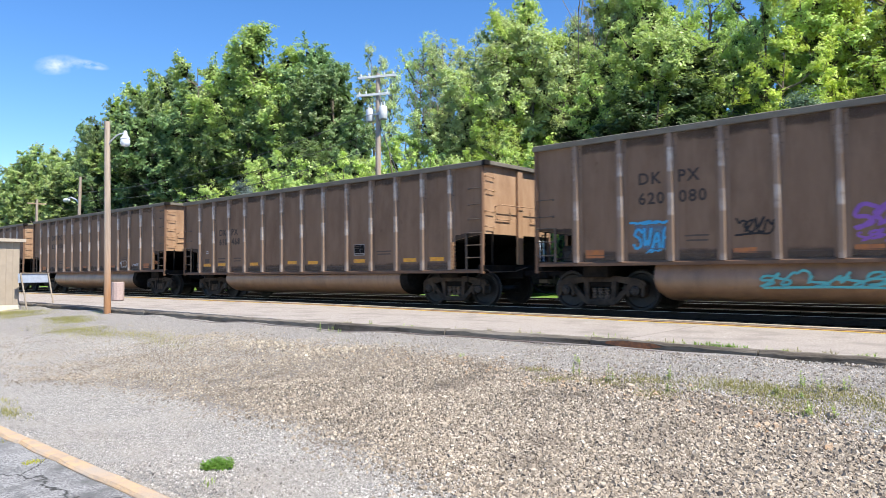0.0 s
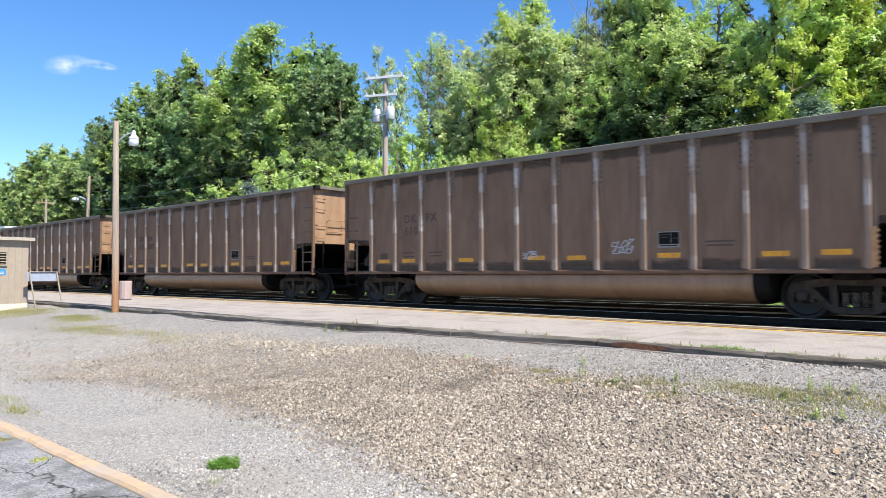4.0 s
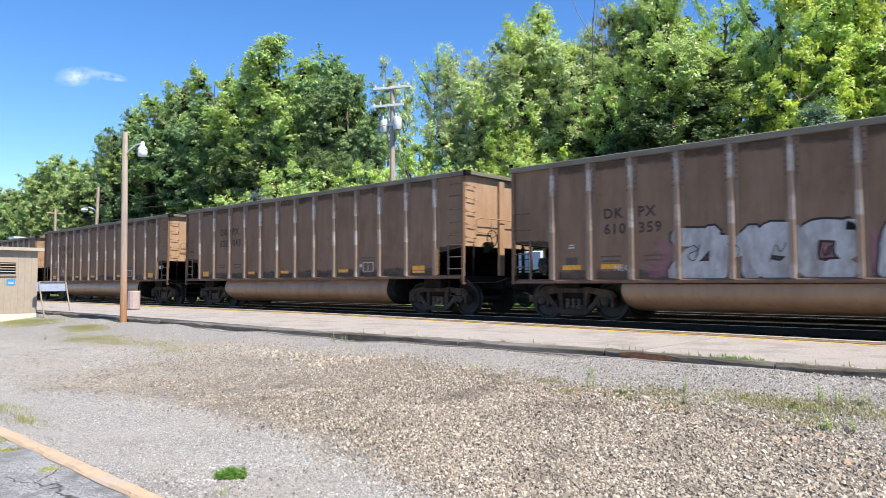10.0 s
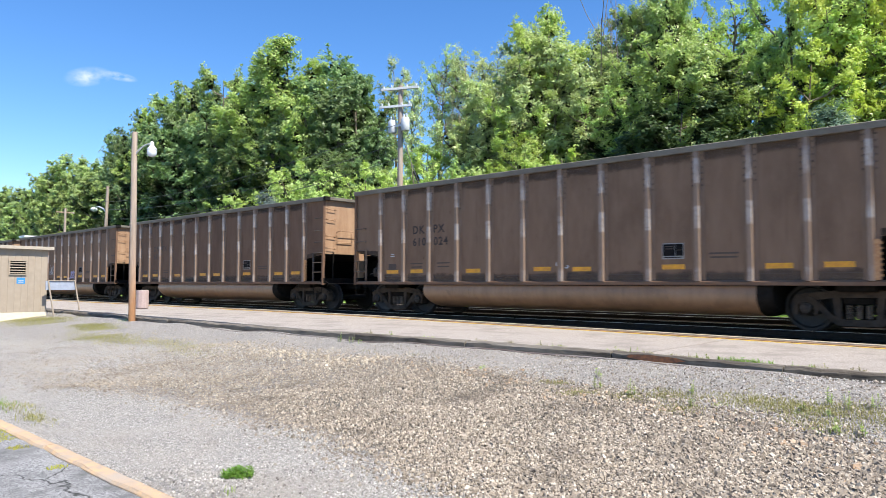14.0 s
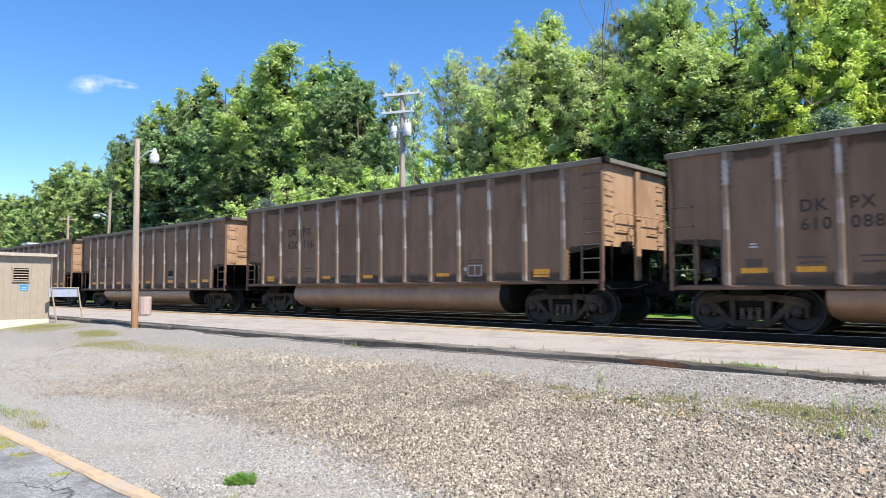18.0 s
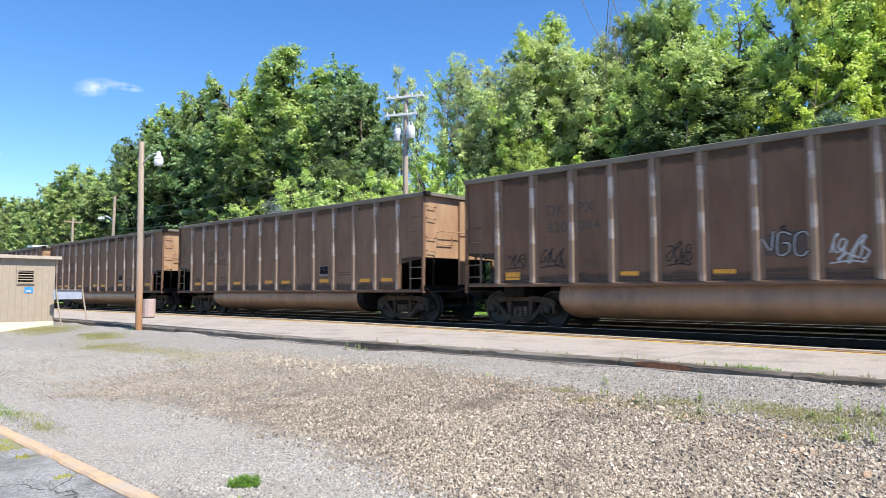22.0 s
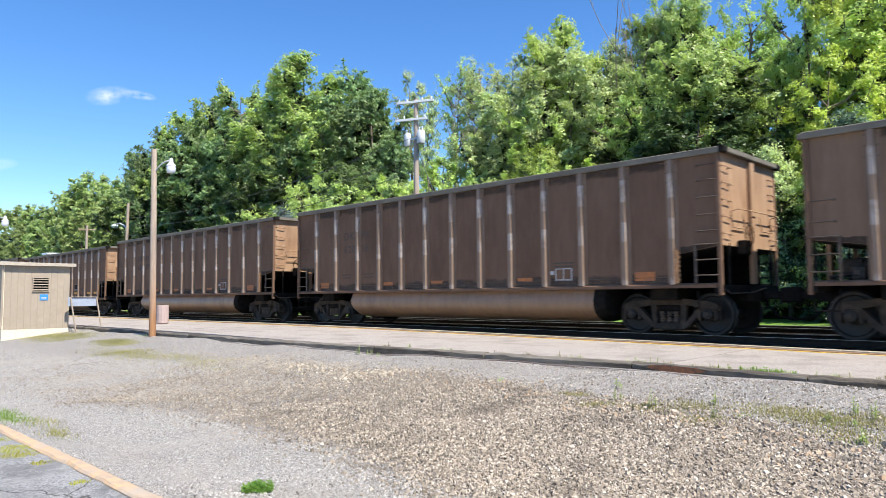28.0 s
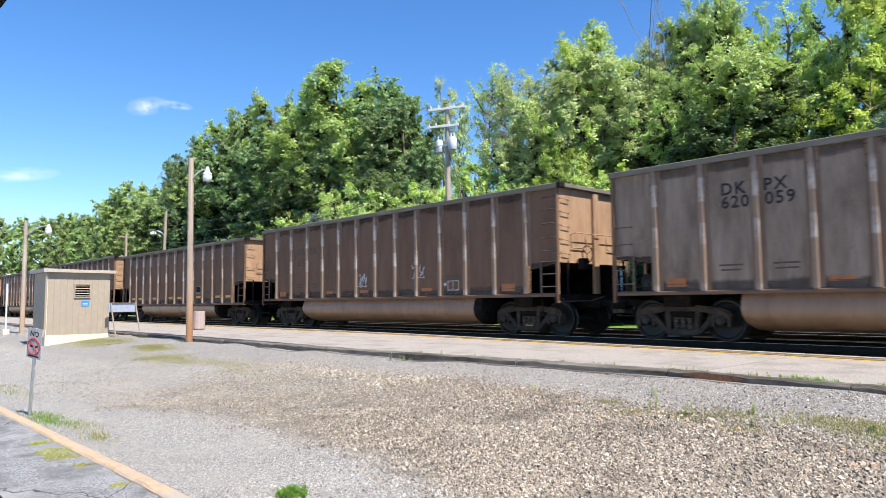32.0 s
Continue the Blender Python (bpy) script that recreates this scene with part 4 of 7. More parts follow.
def stroke(bm, pts, w, y):
    """A flat painted stroke in the sheet's plane, one strip with tapered ends, rising a hair along its way so that it lies over itself where it loops."""
    pts = [p for i, p in enumerate(pts) if i == 0 or math.hypot(p[0] - pts[i - 1][0], p[1] - pts[i - 1][1]) > 1e-4]
    last = None
    n = len(pts) - 1
    for i, (x, z) in enumerate(pts):
        (ax, az), (bx, bz) = pts[max(0, i - 1)], pts[min(n, i + 1)]
        d = math.hypot(bx - ax, bz - az) or 1.0
        ux, uz = (bx - ax) / d, (bz - az) / d
        yy = y - 0.0001 * i
        rows = [(x, z, w / 2)]
        if i == 0:
            rows = [(x - ux * w / 2, z - uz * w / 2, w / 5), (x - ux * w / 4, z - uz * w / 4, w * 0.43)] + rows
        if i == n:
            rows += [(x + ux * w / 4, z + uz * w / 4, w * 0.43), (x + ux * w / 2, z + uz * w / 2, w / 5)]
        for cx, cz, r in rows:
            pair = (bm.verts.new((cx - uz * r, yy, cz + ux * r)), bm.verts.new((cx + uz * r, yy, cz - ux * r)))
            if last:
                bm.faces.new((last[0], last[1], pair[1], pair[0]))
            last = pair


def rounded(pts, times=2):
    """Cuts the corners of a line until it bends softly."""
    for _ in range(times):
        out = [pts[0]]
        for (ax, az), (bx, bz) in zip(pts, pts[1:]):
            out += [(ax * 0.75 + bx * 0.25, az * 0.75 + bz * 0.25), (ax * 0.25 + bx * 0.75, az * 0.25 + bz * 0.75)]
        pts = out + [pts[-1]]
    return pts


def glyph(bm, plan, x, z, w, h, width, y, rnd, lean=0.15, rough=0.05):
    """One letter or mark from its skeleton, inside a box of w by h with its foot at x, z."""
    for line in plan.split():
        pts = []
        for i in range(0, len(line), 2):
            u, v = int(line[i]) / 4 + rnd.uniform(-rough, rough), int(line[i + 1]) / 6 + rnd.uniform(-rough, rough)
            pts.append((x + w * u + lean * h * v, z + h * v))
        stroke(bm, rounded(pts) if len(pts) > 2 else pts, width, y)


def scribble(car, material, x, z, w, h, seed, label, strokes=4, width=0.035, y=SHEET_Y):
    """A sprayed tag: hooks and loops in one swing inside a box of w by h metres, ending in a flourish."""
    rnd = random.Random(seed)
    bm = bmesh.new()
    step = w / strokes
    pts = []
    for k in range(strokes):
        line, lean = rnd.choice(HOOKS).split()[0], rnd.uniform(0.0, 0.25)
        x0, z0, ww, hh = x - w / 2 + k * step, z - h / 2 + rnd.uniform(-0.1, 0.15) * h, step * rnd.uniform(0.95, 1.35), h * rnd.uniform(0.7, 1.05)
        for i in range(0, len(line), 2):
            u, v = int(line[i]) / 4 + rnd.uniform(-0.09, 0.09), int(line[i + 1]) / 6 + rnd.uniform(-0.09, 0.09)
            pts.append((x0 + ww * u + lean * hh * v, z0 + hh * v))
    if strokes > 3 and h > 0.25:
        pts += [(x + w * 0.5, z - h * 0.62), (x + w * 0.1, z - h * 0.5), (x - w * 0.45, z - h * 0.6)]
    stroke(bm, rounded(pts), min(width, 0.026) if material is CHALK else width, y - 0.006)
    return part("graffiti", bm, material, car, label)


def spray(car, material, text, x, z, w, h, width, seed, label, y=SHEET_Y):
    """Hand-sprayed capitals in a box of w by h round x, z, each letter a piece of its own."""
    rnd = random.Random(seed)
    step = w / len(text)
    for k, c in enumerate(text):
        bm = bmesh.new()
        glyph(bm, SKELETON[c], x - w / 2 + k * step, z - h / 2 + rnd.uniform(-0.04, 0.04) * h, step * (0.74 if c != "I" else 0.6), h, width, y - 0.006 - 0.0016 * (k % 3), rnd, 0.08, 0.04)
        part("graffiti", bm, material, car, label)


def blob_outline(cx, cz, w, h, rnd, n=18):
    a0 = [rnd.uniform(-0.16, 0.16) for _ in range(6)]
    pts = []
    for i in range(n):
        a = 2 * math.pi * i / n
        r = 1 + sum(a0[k] * math.cos((k + 2) * a + k) for k in range(6)) * 0.6
        c, s = math.cos(a), math.sin(a)
        pts.append((cx + w / 2 * r * math.copysign(abs(c) ** 0.6, c), cz + h / 2 * r * math.copysign(abs(s) ** 0.6, s)))
    return pts


def patch(car, material, x, z, w, h, seed, label="", depth=0.004, name="paint_patch"):
    rnd = random.Random(seed)
    bm = bmesh.new()
    bm.faces.new([bm.verts.new((u, SHEET_Y - depth, v)) for u, v in blob_outline(x, z, w, h, rnd, 26)])
    return part(name, bm, material, car, label)


def wash(car, material, i, j, top, seed, label):
    """Thinned paint sprayed over the bays from i to j, down to the sill, fading out upwards."""
    rnd = random.Random(seed)
    p = POSTS["A"]
    for k in range(i, j + 1):
        a, b = p[k] + HALF + 0.07, p[k + 1] + HALF - 0.07
        bm = bmesh.new()
        bm.faces.new([bm.verts.new((u, SHEET_Y - 0.0022, v)) for u, v in ((a, 1.0), (b, 1.0), (b, top + 0.10 * (k - i) - 0.1), (a, top + 0.10 * (k - i) - 0.2))])
        part("paint_patch", bm, material, car, label)


def bubble_letters(car, x, z, w, h, plans, seed):
    """Fat silver letters with black outlines, each as one outline and one fill."""
    rnd = random.Random(seed)
    step = w / len(plans)
    for i, plan in enumerate(plans):
        hh = h * rnd.uniform(0.86, 1.06)
        state = rnd.getstate()
        for wide, mat_, d in ((step * 0.46 + 0.085, INK, 0.007), (step * 0.46, SILVER, 0.0125)):
            bm = bmesh.new()
            rnd.setstate(state)
            glyph(bm, plan, x - w / 2 + (i + 0.13) * step, z - hh / 2 + 0.1, step * 0.78, hh - 0.2, wide, SHEET_Y - d, rnd, 0.06, 0.06)
            part("graffiti", bm, mat_, car, "fat silver sprayed letter" if mat_ is SILVER else "black letter outline")
        bm = bmesh.new()
        cx, cz = x - w / 2 + (i + 0.5) * step, z
        glyph(bm, rnd.choice(HOOKS).split()[0], cx - step * 0.15, cz - hh * 0.2, step * 0.3, hh * 0.4, 0.018, SHEET_Y - 0.021, rnd)
        part("graffiti", bm, INK, car, "black inner strokes")


def write(car, text, x, z, size, material, label):
    """Plain sprayed capitals."""
    ob = lettering(text, size, material, car, "graffiti", (x, SHEET_Y - 0.006, z), spacing=1.05)
    tagged(ob, label)
    return ob


def bay(kind, i):
    p = POSTS[kind]
    return (p[i] + p[i + 1]) / 2 + HALF


def dress_car(car, kind, number, mark, paint, label, extra):
    """Gives one car its own colour, lettering, reflectors and graffiti."""
    zs = SILL[kind]
    if paint is not BROWN:
        for o in car.children:
            if o.name.split(".")[0] in ("side_sheet",):
                o.material_slots[0].link = "OBJECT"
                o.material_slots[0].material = paint
    tagged(car, label)
    p3 = POSTS[kind][2] + HALF
    z1, z2, size = (2.34, 1.99, 0.32) if kind == "A" else (2.76, 2.33, 0.35)
    if mark != "bold":
        ink = FAINT if mark == "faint" else WORNINK
    else:
        ink, z1, z2 = INK, 3.08, 2.80
    for text, side, z in (("DK", -0.20, z1), ("PX", 0.14, z1), (number[:3], -0.15, z2), (number[3:], 0.16, z2)):
        if text:
            ob = lettering(text, size, ink, car, spacing=1.18)
            wide = max(v.co.x for v in ob.data.vertices)
            ob.matrix_basis = pose(p3 + side - (wide if side < 0 else 0), SHEET_Y - 0.004, z, 90)
    # small worn data lines
    for i, z, w in ((1, zs + 0.50, 0.5), (1, zs + 0.40, 0.42), (2, zs + 0.50, 0.5), (2, zs + 0.40, 0.45), (9, zs + 0.55, 0.6), (9, zs + 0.47, 0.55)):
        panel_mark(car, "data_line", bay(kind, i), z, w, 0.035, FAINT)
    if kind == "A":
        for i in (0, 1, 3, 5, 6, 8, 10, 11):
            panel_mark(car, "reflector", bay(kind, i), zs + 0.27 + 0.008 * (i % 3), 0.50, 0.105, YELLOW, label="yellow reflector strip")
        x, z = bay(kind, 8), zs + 0.62
        placard = panel_mark(car, "placard", x, z, 0.48, 0.34, WORNWHITE, label="black data placard with a worn white frame")
        for dx, dz, w, h in ((-0.088, 0.025, 0.262, 0.25), (0.140, 0.025, 0.168, 0.25)):
            panel_mark(placard, "placard_panel", x + dx, z + dz, w, h, BLACK, SHEET_Y - 0.004)
        for dx, dz, w in ((-0.088, 0.10, 0.20), (-0.088, 0.05, 0.16), (0.14, 0.02, 0.12)):
            panel_mark(placard, "placard_line", x + dx, z + dz, w, 0.016, FAINT, SHEET_Y - 0.008)
        panel_mark(placard, "placard_line", x, z - 0.132, 0.40, 0.02, BLACK, SHEET_Y - 0.004)
        if mark == "dark":
            for dz, w in ((0.79, 0.12), (0.73, 0.17)):
                panel_mark(car, "stencil", bay(kind, 0), zs + dz, w, 0.028, CHALK)
        panel_mark(car, "emblem", bay(kind, 0), zs + 0.42, 0.32, 0.17, FAINT)
    else:
        colour = YELLOW if mark == "yellow" or extra.get("yellow") else ORANGE
        for i, w, h in ((0, 0.46, 0.19), (3, 0.44, 0.10), (5, 0.46, 0.10), (8, 0.48, 0.10), (11, 0.48, 0.20)):
            panel_mark(car, "reflector", bay(kind, i) - 0.1, zs + 0.17, w, h, colour, label="faded reflector strip")
        x, z = bay(kind, 9), zs + 0.27
        panel_mark(car, "placard", x, z, 0.48, 0.30, CHALK, label="white-framed data placard")
        for dx, w in ((-0.112, 0.20), (0.112, 0.20)):
            panel_mark(car, "placard_line", x + dx, z + 0.008, w, 0.245, UMBER, SHEET_Y - 0.004)
        panel_mark(car, "data_plate", x - 0.46, z + 0.05, 0.34, 0.085, CHALK)
    shift = extra.get("shift", 0.75)
    for fn, args in extra.get("paint", ()):
        if fn is wash:
            wash(car, *args)
            continue
        i = 0 if fn is bubble_letters else 2 if fn is spray else 1
        fn(car, *args[:i], args[i] + shift, *args[i + 1:])
    return car


# the slack between the couplers lets the cars surge a little
SURGE_T = (0, 1, 2, 3, 6, 7, 8, 9, 10, 11, 12, 13, 14, 17, 18, 19, 20, 21, 22, 23, 24, 25, 28, 29, 30, 31, 32)
SURGE = (0.04, 0.21, 0.05, 0.24, -0.12, 0.16, 0.11, 0.08, -0.03, 0.04, 0.23, -0.11, 0.14, 0.03, -0.04, -0.02, -0.14, -0.22, 0.04, -0.04, -0.04, -0.02, -0.09, 0.22, 0.05, 0.26, 0.13)


def X(t):
    """How far the train has come at t seconds: the place of one car's leading end."""
    return -11.05 + 14.938 * t + 0.00958 * t * t + float(np.interp(t, SURGE_T, SURGE))


# Each car in order, front to rear: kind, number, lettering, paint, label, own paintwork.
PLAINLY = "dusty brown steel coal hopper car with ribbed sides"
TAGGED = "dusty brown coal hopper car with sprayed graffiti"
ROLL = (
    ("B", "", "dark", UMBER, PLAINLY, {}),
    ("B", "620080", "dark", BROWN, "brown coal hopper car with blue, black and purple graffiti", {"shift": 0.0, "paint": (
        (patch, (CYANHAZE, -4.65, 1.62, 1.0, 0.62, 1, "thin blue spray")), (spray, (CYAN, "SWAP", -4.65, 1.60, 0.86, 0.40, 0.055, 1, "blue sprayed capitals")), (scribble, (CYAN, -4.65, 1.33, 0.30, 0.08, 2, "blue sprayed tag", 2, 0.03)),
        (scribble, (CYAN, -4.7, 1.93, 0.9, 0.05, 4, "blue sprayed dots", 7, 0.045)), (scribble, (INK, -2.6, 1.80, 0.72, 0.36, 3, "black sprayed tag", 4, 0.04)), (scribble, (PURPLE, -0.5, 1.86, 0.8, 0.42, 5, "purple sprayed tag", 3, 0.075)), (scribble, (PURPLE, -0.5, 1.52, 0.7, 0.22, 45, "purple sprayed tag", 4, 0.04)),
        (scribble, (TEAL, -1.2, 0.74, 2.7, 0.30, 6, "teal lettering sprayed on the tub", 9, 0.045, -1.52)))}),
    ("A", "610468", "dark", BROWN, PLAINLY, {}),
    ("B", "620038", "dark", BROWN, PLAINLY, {"paint": ((scribble, (CHALK, 4.1, 1.35, 0.5, 0.12, 7, "faint white tag", 4, 0.02)), (scribble, (ORANGE, 6.0, 1.45, 0.7, 0.18, 8, "orange scrawl", 4, 0.03)))}),
    ("B", "620299", "dark", BROWN, PLAINLY, {}),
    ("A", "610", "faint", BROWN, TAGGED, {"paint": ((scribble, (CHALK, -1.6, 1.35, 0.7, 0.2, 9, "faint white tag", 4, 0.02)), (scribble, (CHALK, 1.0, 1.5, 0.5, 0.3, 10, "faint white tag", 4, 0.02)))}),
    ("A", "610587", "dark", BROWN, PLAINLY, {}),
    ("A", "610503", "dark", BROWN, PLAINLY, {"paint": ((scribble, (CHALK, -5.9, 1.78, 0.22, 0.06, 11, "small white stencil", 3, 0.015)),)}),
    ("A", "610440", "dark", BROWN, PLAINLY, {}),
    ("A", "610198", "dark", BROWN, "brown coal hopper car with large silver-white painted patches", {"paint": (
        (wash, (WASH, 3, 7, 2.55, 5, "thin silver-white paint")),)}),
    ("A", "610359", "dark", BROWN, "brown coal hopper car with silver bubble-letter graffiti on pink", {"paint": (
        (patch, (PINK, -3.4, 1.38, 3.2, 0.80, 8, "faded pink spray")), (patch, (PINK, 0.2, 1.40, 4.0, 0.85, 9, "faded pink spray")), (patch, (PINK, 4.1, 1.34, 3.6, 0.66, 10, "faded pink spray")),
        (bubble_letters, (-2.53, 1.48, 3.3, 1.0, ("0646 4600 0040", "00062346 4640", "160501103041453616 1434", "461605011040 4643"), 21)), (bubble_letters, (1.28, 1.50, 3.35, 1.04, [SKELETON[c] for c in "FISHGCUE"], 22)), (spray, (SILVER, "V", 3.5, 1.36, 0.4, 0.5, 0.1, 23, "silver star beside the letters")), (write, ("NEC", -5.55, 1.16, 0.19, CHALK, "white sprayed letters")),
        (spray, (CHALK, "2025", 3.95, 1.82, 0.5, 0.19, 0.026, 12, "white sprayed figures")), (scribble, (CHALK, 5.0, 1.9, 0.5, 0.14, 13, "white tag", 4, 0.03)))}),
    ("B", "620043", "dark", BROWN, PLAINLY, {"yellow": 1}),
    ("B", "620210", "dark", BROWN, TAGGED, {"yellow": 1, "paint": ((scribble, (CHALK, -6.62, 2.05, 0.44, 0.4, 14, "thin white tag", 4, 0.02)), (scribble, (CHALK, -5.55, 1.62, 0.42, 0.36, 15, "thin white tag", 4, 0.02)), (panel_mark, ("sheet", 6.1, 1.62, 0.5, 0.16, CHALK)))}),
    ("A", "610241", "dark", BROWN, TAGGED, {"paint": (
        (scribble, (CHALK, -2.6, 1.42, 0.85, 0.14, 16, "green-white tag", 5, 0.03)), (scribble, (CHALK, -0.25, 1.72, 0.75, 0.3, 17, "white tag", 5, 0.035)), (scribble, (CHALK, 1.0, 1.55, 0.85, 0.7, 18, "white tag", 7, 0.035)), (scribble, (CHALK, 2.2, 1.55, 0.65, 0.85, 19, "white tag", 7, 0.035)), (panel_mark, ("sheet", 4.98, 1.50, 0.34, 0.12, CHALK)))}),
    ("A", "610024", "dark", BROWN, PLAINLY, {"paint": ((scribble, (CHALK, -0.7, 1.36, 0.35, 0.2, 20, "small white tag", 3, 0.03)),)}),
    ("A", "610", "faint", UMBER, PLAINLY, {}),
    ("A", "610364", "dark", BROWN, TAGGED, {"paint": ((scribble, (CHALK, -3.6, 1.65, 0.9, 0.5, 21, "faint white tag", 5, 0.03)), (scribble, (CHALK, -2.4, 1.7, 0.8, 0.5, 22, "faint white tag", 5, 0.03)), (scribble, (LILAC, 0.97, 1.42, 1.0, 0.42, 23, "lilac tag", 6, 0.045)))}),
    ("A", "610088", "dark", BROWN, TAGGED, {"paint": ((scribble, (INK, -1.5, 2.25, 0.8, 0.75, 24, "black tag", 7, 0.035)), (scribble, (LILAC, 0.95, 2.1, 0.95, 0.9, 25, "lilac-white tag", 8, 0.05)))}),
    ("B", "620116", "dark", BROWN, PLAINLY, {"yellow": 1}),
    ("A", "610498", "dark", BROWN, PLAINLY, {}),
    ("A", "610483", "dark", BROWN, PLAINLY, {}),
    ("B", "620004", "faint", UMBER, "dusty brown coal hopper car with black and white graffiti", {"shift": 0.0, "yellow": 1, "paint": (
        (scribble, (INK, bay("B", 0), 1.72, 0.6, 0.42, 26, "black tag", 4, 0.026)), (scribble, (INK, bay("B", 1), 1.75, 0.75, 0.45, 27, "black tag", 5, 0.026)), (scribble, (INK, bay("B", 4), 1.74, 0.6, 0.5, 28, "black tag", 4, 0.028)),
        (patch, (FAINT, bay("B", 6), 1.80, 0.98, 0.46, 29, "grey fill behind the capitals")), (spray, (INK, "NGC", bay("B", 6), 1.80, 0.95, 0.44, 0.075, 30, "black sprayed capitals")), (spray, (SILVER, "NGC", bay("B", 6), 1.80, 0.95, 0.44, 0.03, 30, "pale middle of the capitals", SHEET_Y - 0.012)), (scribble, (INK, bay("B", 6), 2.12, 0.16, 0.12, 34, "black mark", 1, 0.03)),
        (scribble, (CHALK, bay("B", 7), 1.70, 0.62, 0.5, 30, "white tag", 5, 0.03)), (scribble, (INK, bay("B", 8), 1.90, 0.85, 0.5, 31, "black tag", 5, 0.035)),
        (scribble, (CHALK, bay("B", 10) - 0.15, 1.62, 0.8, 0.48, 32, "white tag", 5, 0.035)), (scribble, (CHALK, bay("B", 11) - 0.3, 1.62, 0.3, 0.3, 33, "white marks", 2, 0.03)), (panel_mark, ("paint_patch", bay("B", 10) + 0.1, 2.05, 0.62, 0.32, SLATE)))}),
    ("A", "610602", "faint", BROWN, PLAINLY, {}),
    ("A", "610376", "dark", BROWN, PLAINLY, {}),
    ("A", "610546", "dark", BROWN, "brown coal hopper car with white chalk writing and a blue tag", {"shift": 0.0, "paint": (
        (scribble, (CHALK, bay("A", 3) - 0.1, 1.45, 0.6, 0.34, 33, "white tag", 6, 0.022)), (scribble, (CYAN, bay("A", 9), 1.42, 0.85, 0.24, 35, "blue tag", 7, 0.03)),
        (spray, (CHALK, "FLAVE", bay("A", 7) - 0.02, 1.60, 0.74, 0.20, 0.024, 41, "white sprayed capitals")), (spray, (CHALK, "GOOD", bay("A", 7) - 0.02, 1.36, 0.66, 0.19, 0.024, 42, "white sprayed capitals")), (spray, (CHALK, "TIMES", bay("A", 7) + 0.02, 1.13, 0.70, 0.18, 0.024, 43, "white sprayed capitals")))}),
    ("A", "610", "faint", BROWN, PLAINLY, {}),
    ("B", "620223", "dark", BROWN, "brown coal hopper car with dark repainted square panels", {"paint": tuple((panel_mark, ("paint_patch", xx, 2.58, 0.86, 0.98, SLATE, SHEET_Y, "dark slate repainted panel")) for xx in (-3.4, -2.36, -1.30, -0.23, 0.9, 1.95)) + ((scribble, (LILAC, 0.75, 2.0, 0.6, 0.7, 36, "lilac tag", 6, 0.04)),)}),
    ("B", "620161", "faint", UMBER, PLAINLY, {}),
    ("B", "620079", "dark", UMBER, PLAINLY, {}),
    ("A", "610245", "dark", UMBER, TAGGED, {"paint": ((scribble, (CHALK, -3.1, 1.5, 0.8, 0.35, 37, "white tag", 4, 0.03)),)}),
    ("B", "620059", "bold", GREYISH, "grey scoured coal hopper car with bold black lettering", {}),
    ("B", "620", "faint", UMBER, TAGGED, {"paint": ((scribble, (CHALK, -1.6, 1.75, 0.7, 0.5, 38, "white tag", 5, 0.03)), (scribble, (CHALK, 1.4, 1.9, 0.6, 0.4, 39, "white tag", 5, 0.04)))}),
    ("A", "610", "faint", UMBER, PLAINLY, {}),
    ("B", "620", "faint", UMBER, PLAINLY, {}),
    ("A", "610", "faint", BROWN, PLAINLY, {}),
    ("A", "610", "faint", BROWN, PLAINLY, {}),
)
CARS = []
first = {}
for spec in ROLL:
    size_, ink_ = (0.32 if spec[0] == "A" else 0.35), (FAINT if spec[2] == "faint" else INK if spec[2] == "bold" else WORNINK)
    for text_ in ("DK", "PX", spec[1][:3], spec[1][3:]):
        if text_:
            lettering(text_, size_, ink_, None, spacing=1.18)
for kind_ in ("A", "B"):
    first[kind_] = build_car(kind_, (0, TRACK_Y, 0))
bare = {k: 0 for k in first}
stock = []
for place, spec in enumerate(ROLL):
    stock.append(copy_thing(first[spec[0]], pose(0, TRACK_Y, 0)))
for kind_ in first:
    for o in (*first[kind_].children_recursive, first[kind_]):
        bpy.data.objects.remove(o)
for place, (spec, car_) in enumerate(zip(ROLL, stock)):
    dress_car(car_, *spec)
    CARS.append((place - 2, car_))

# ---- lineside things ----
POLEWOOD = surface("grey_pole_wood", (0.432, 0.36, 0.3), (0.288, 0.234, 0.192), 6.0, 0.9, big=(0.504, 0.312, 0.18), big_scale=0.5, bump=0.5, stretch=(2, 2, 0.15))


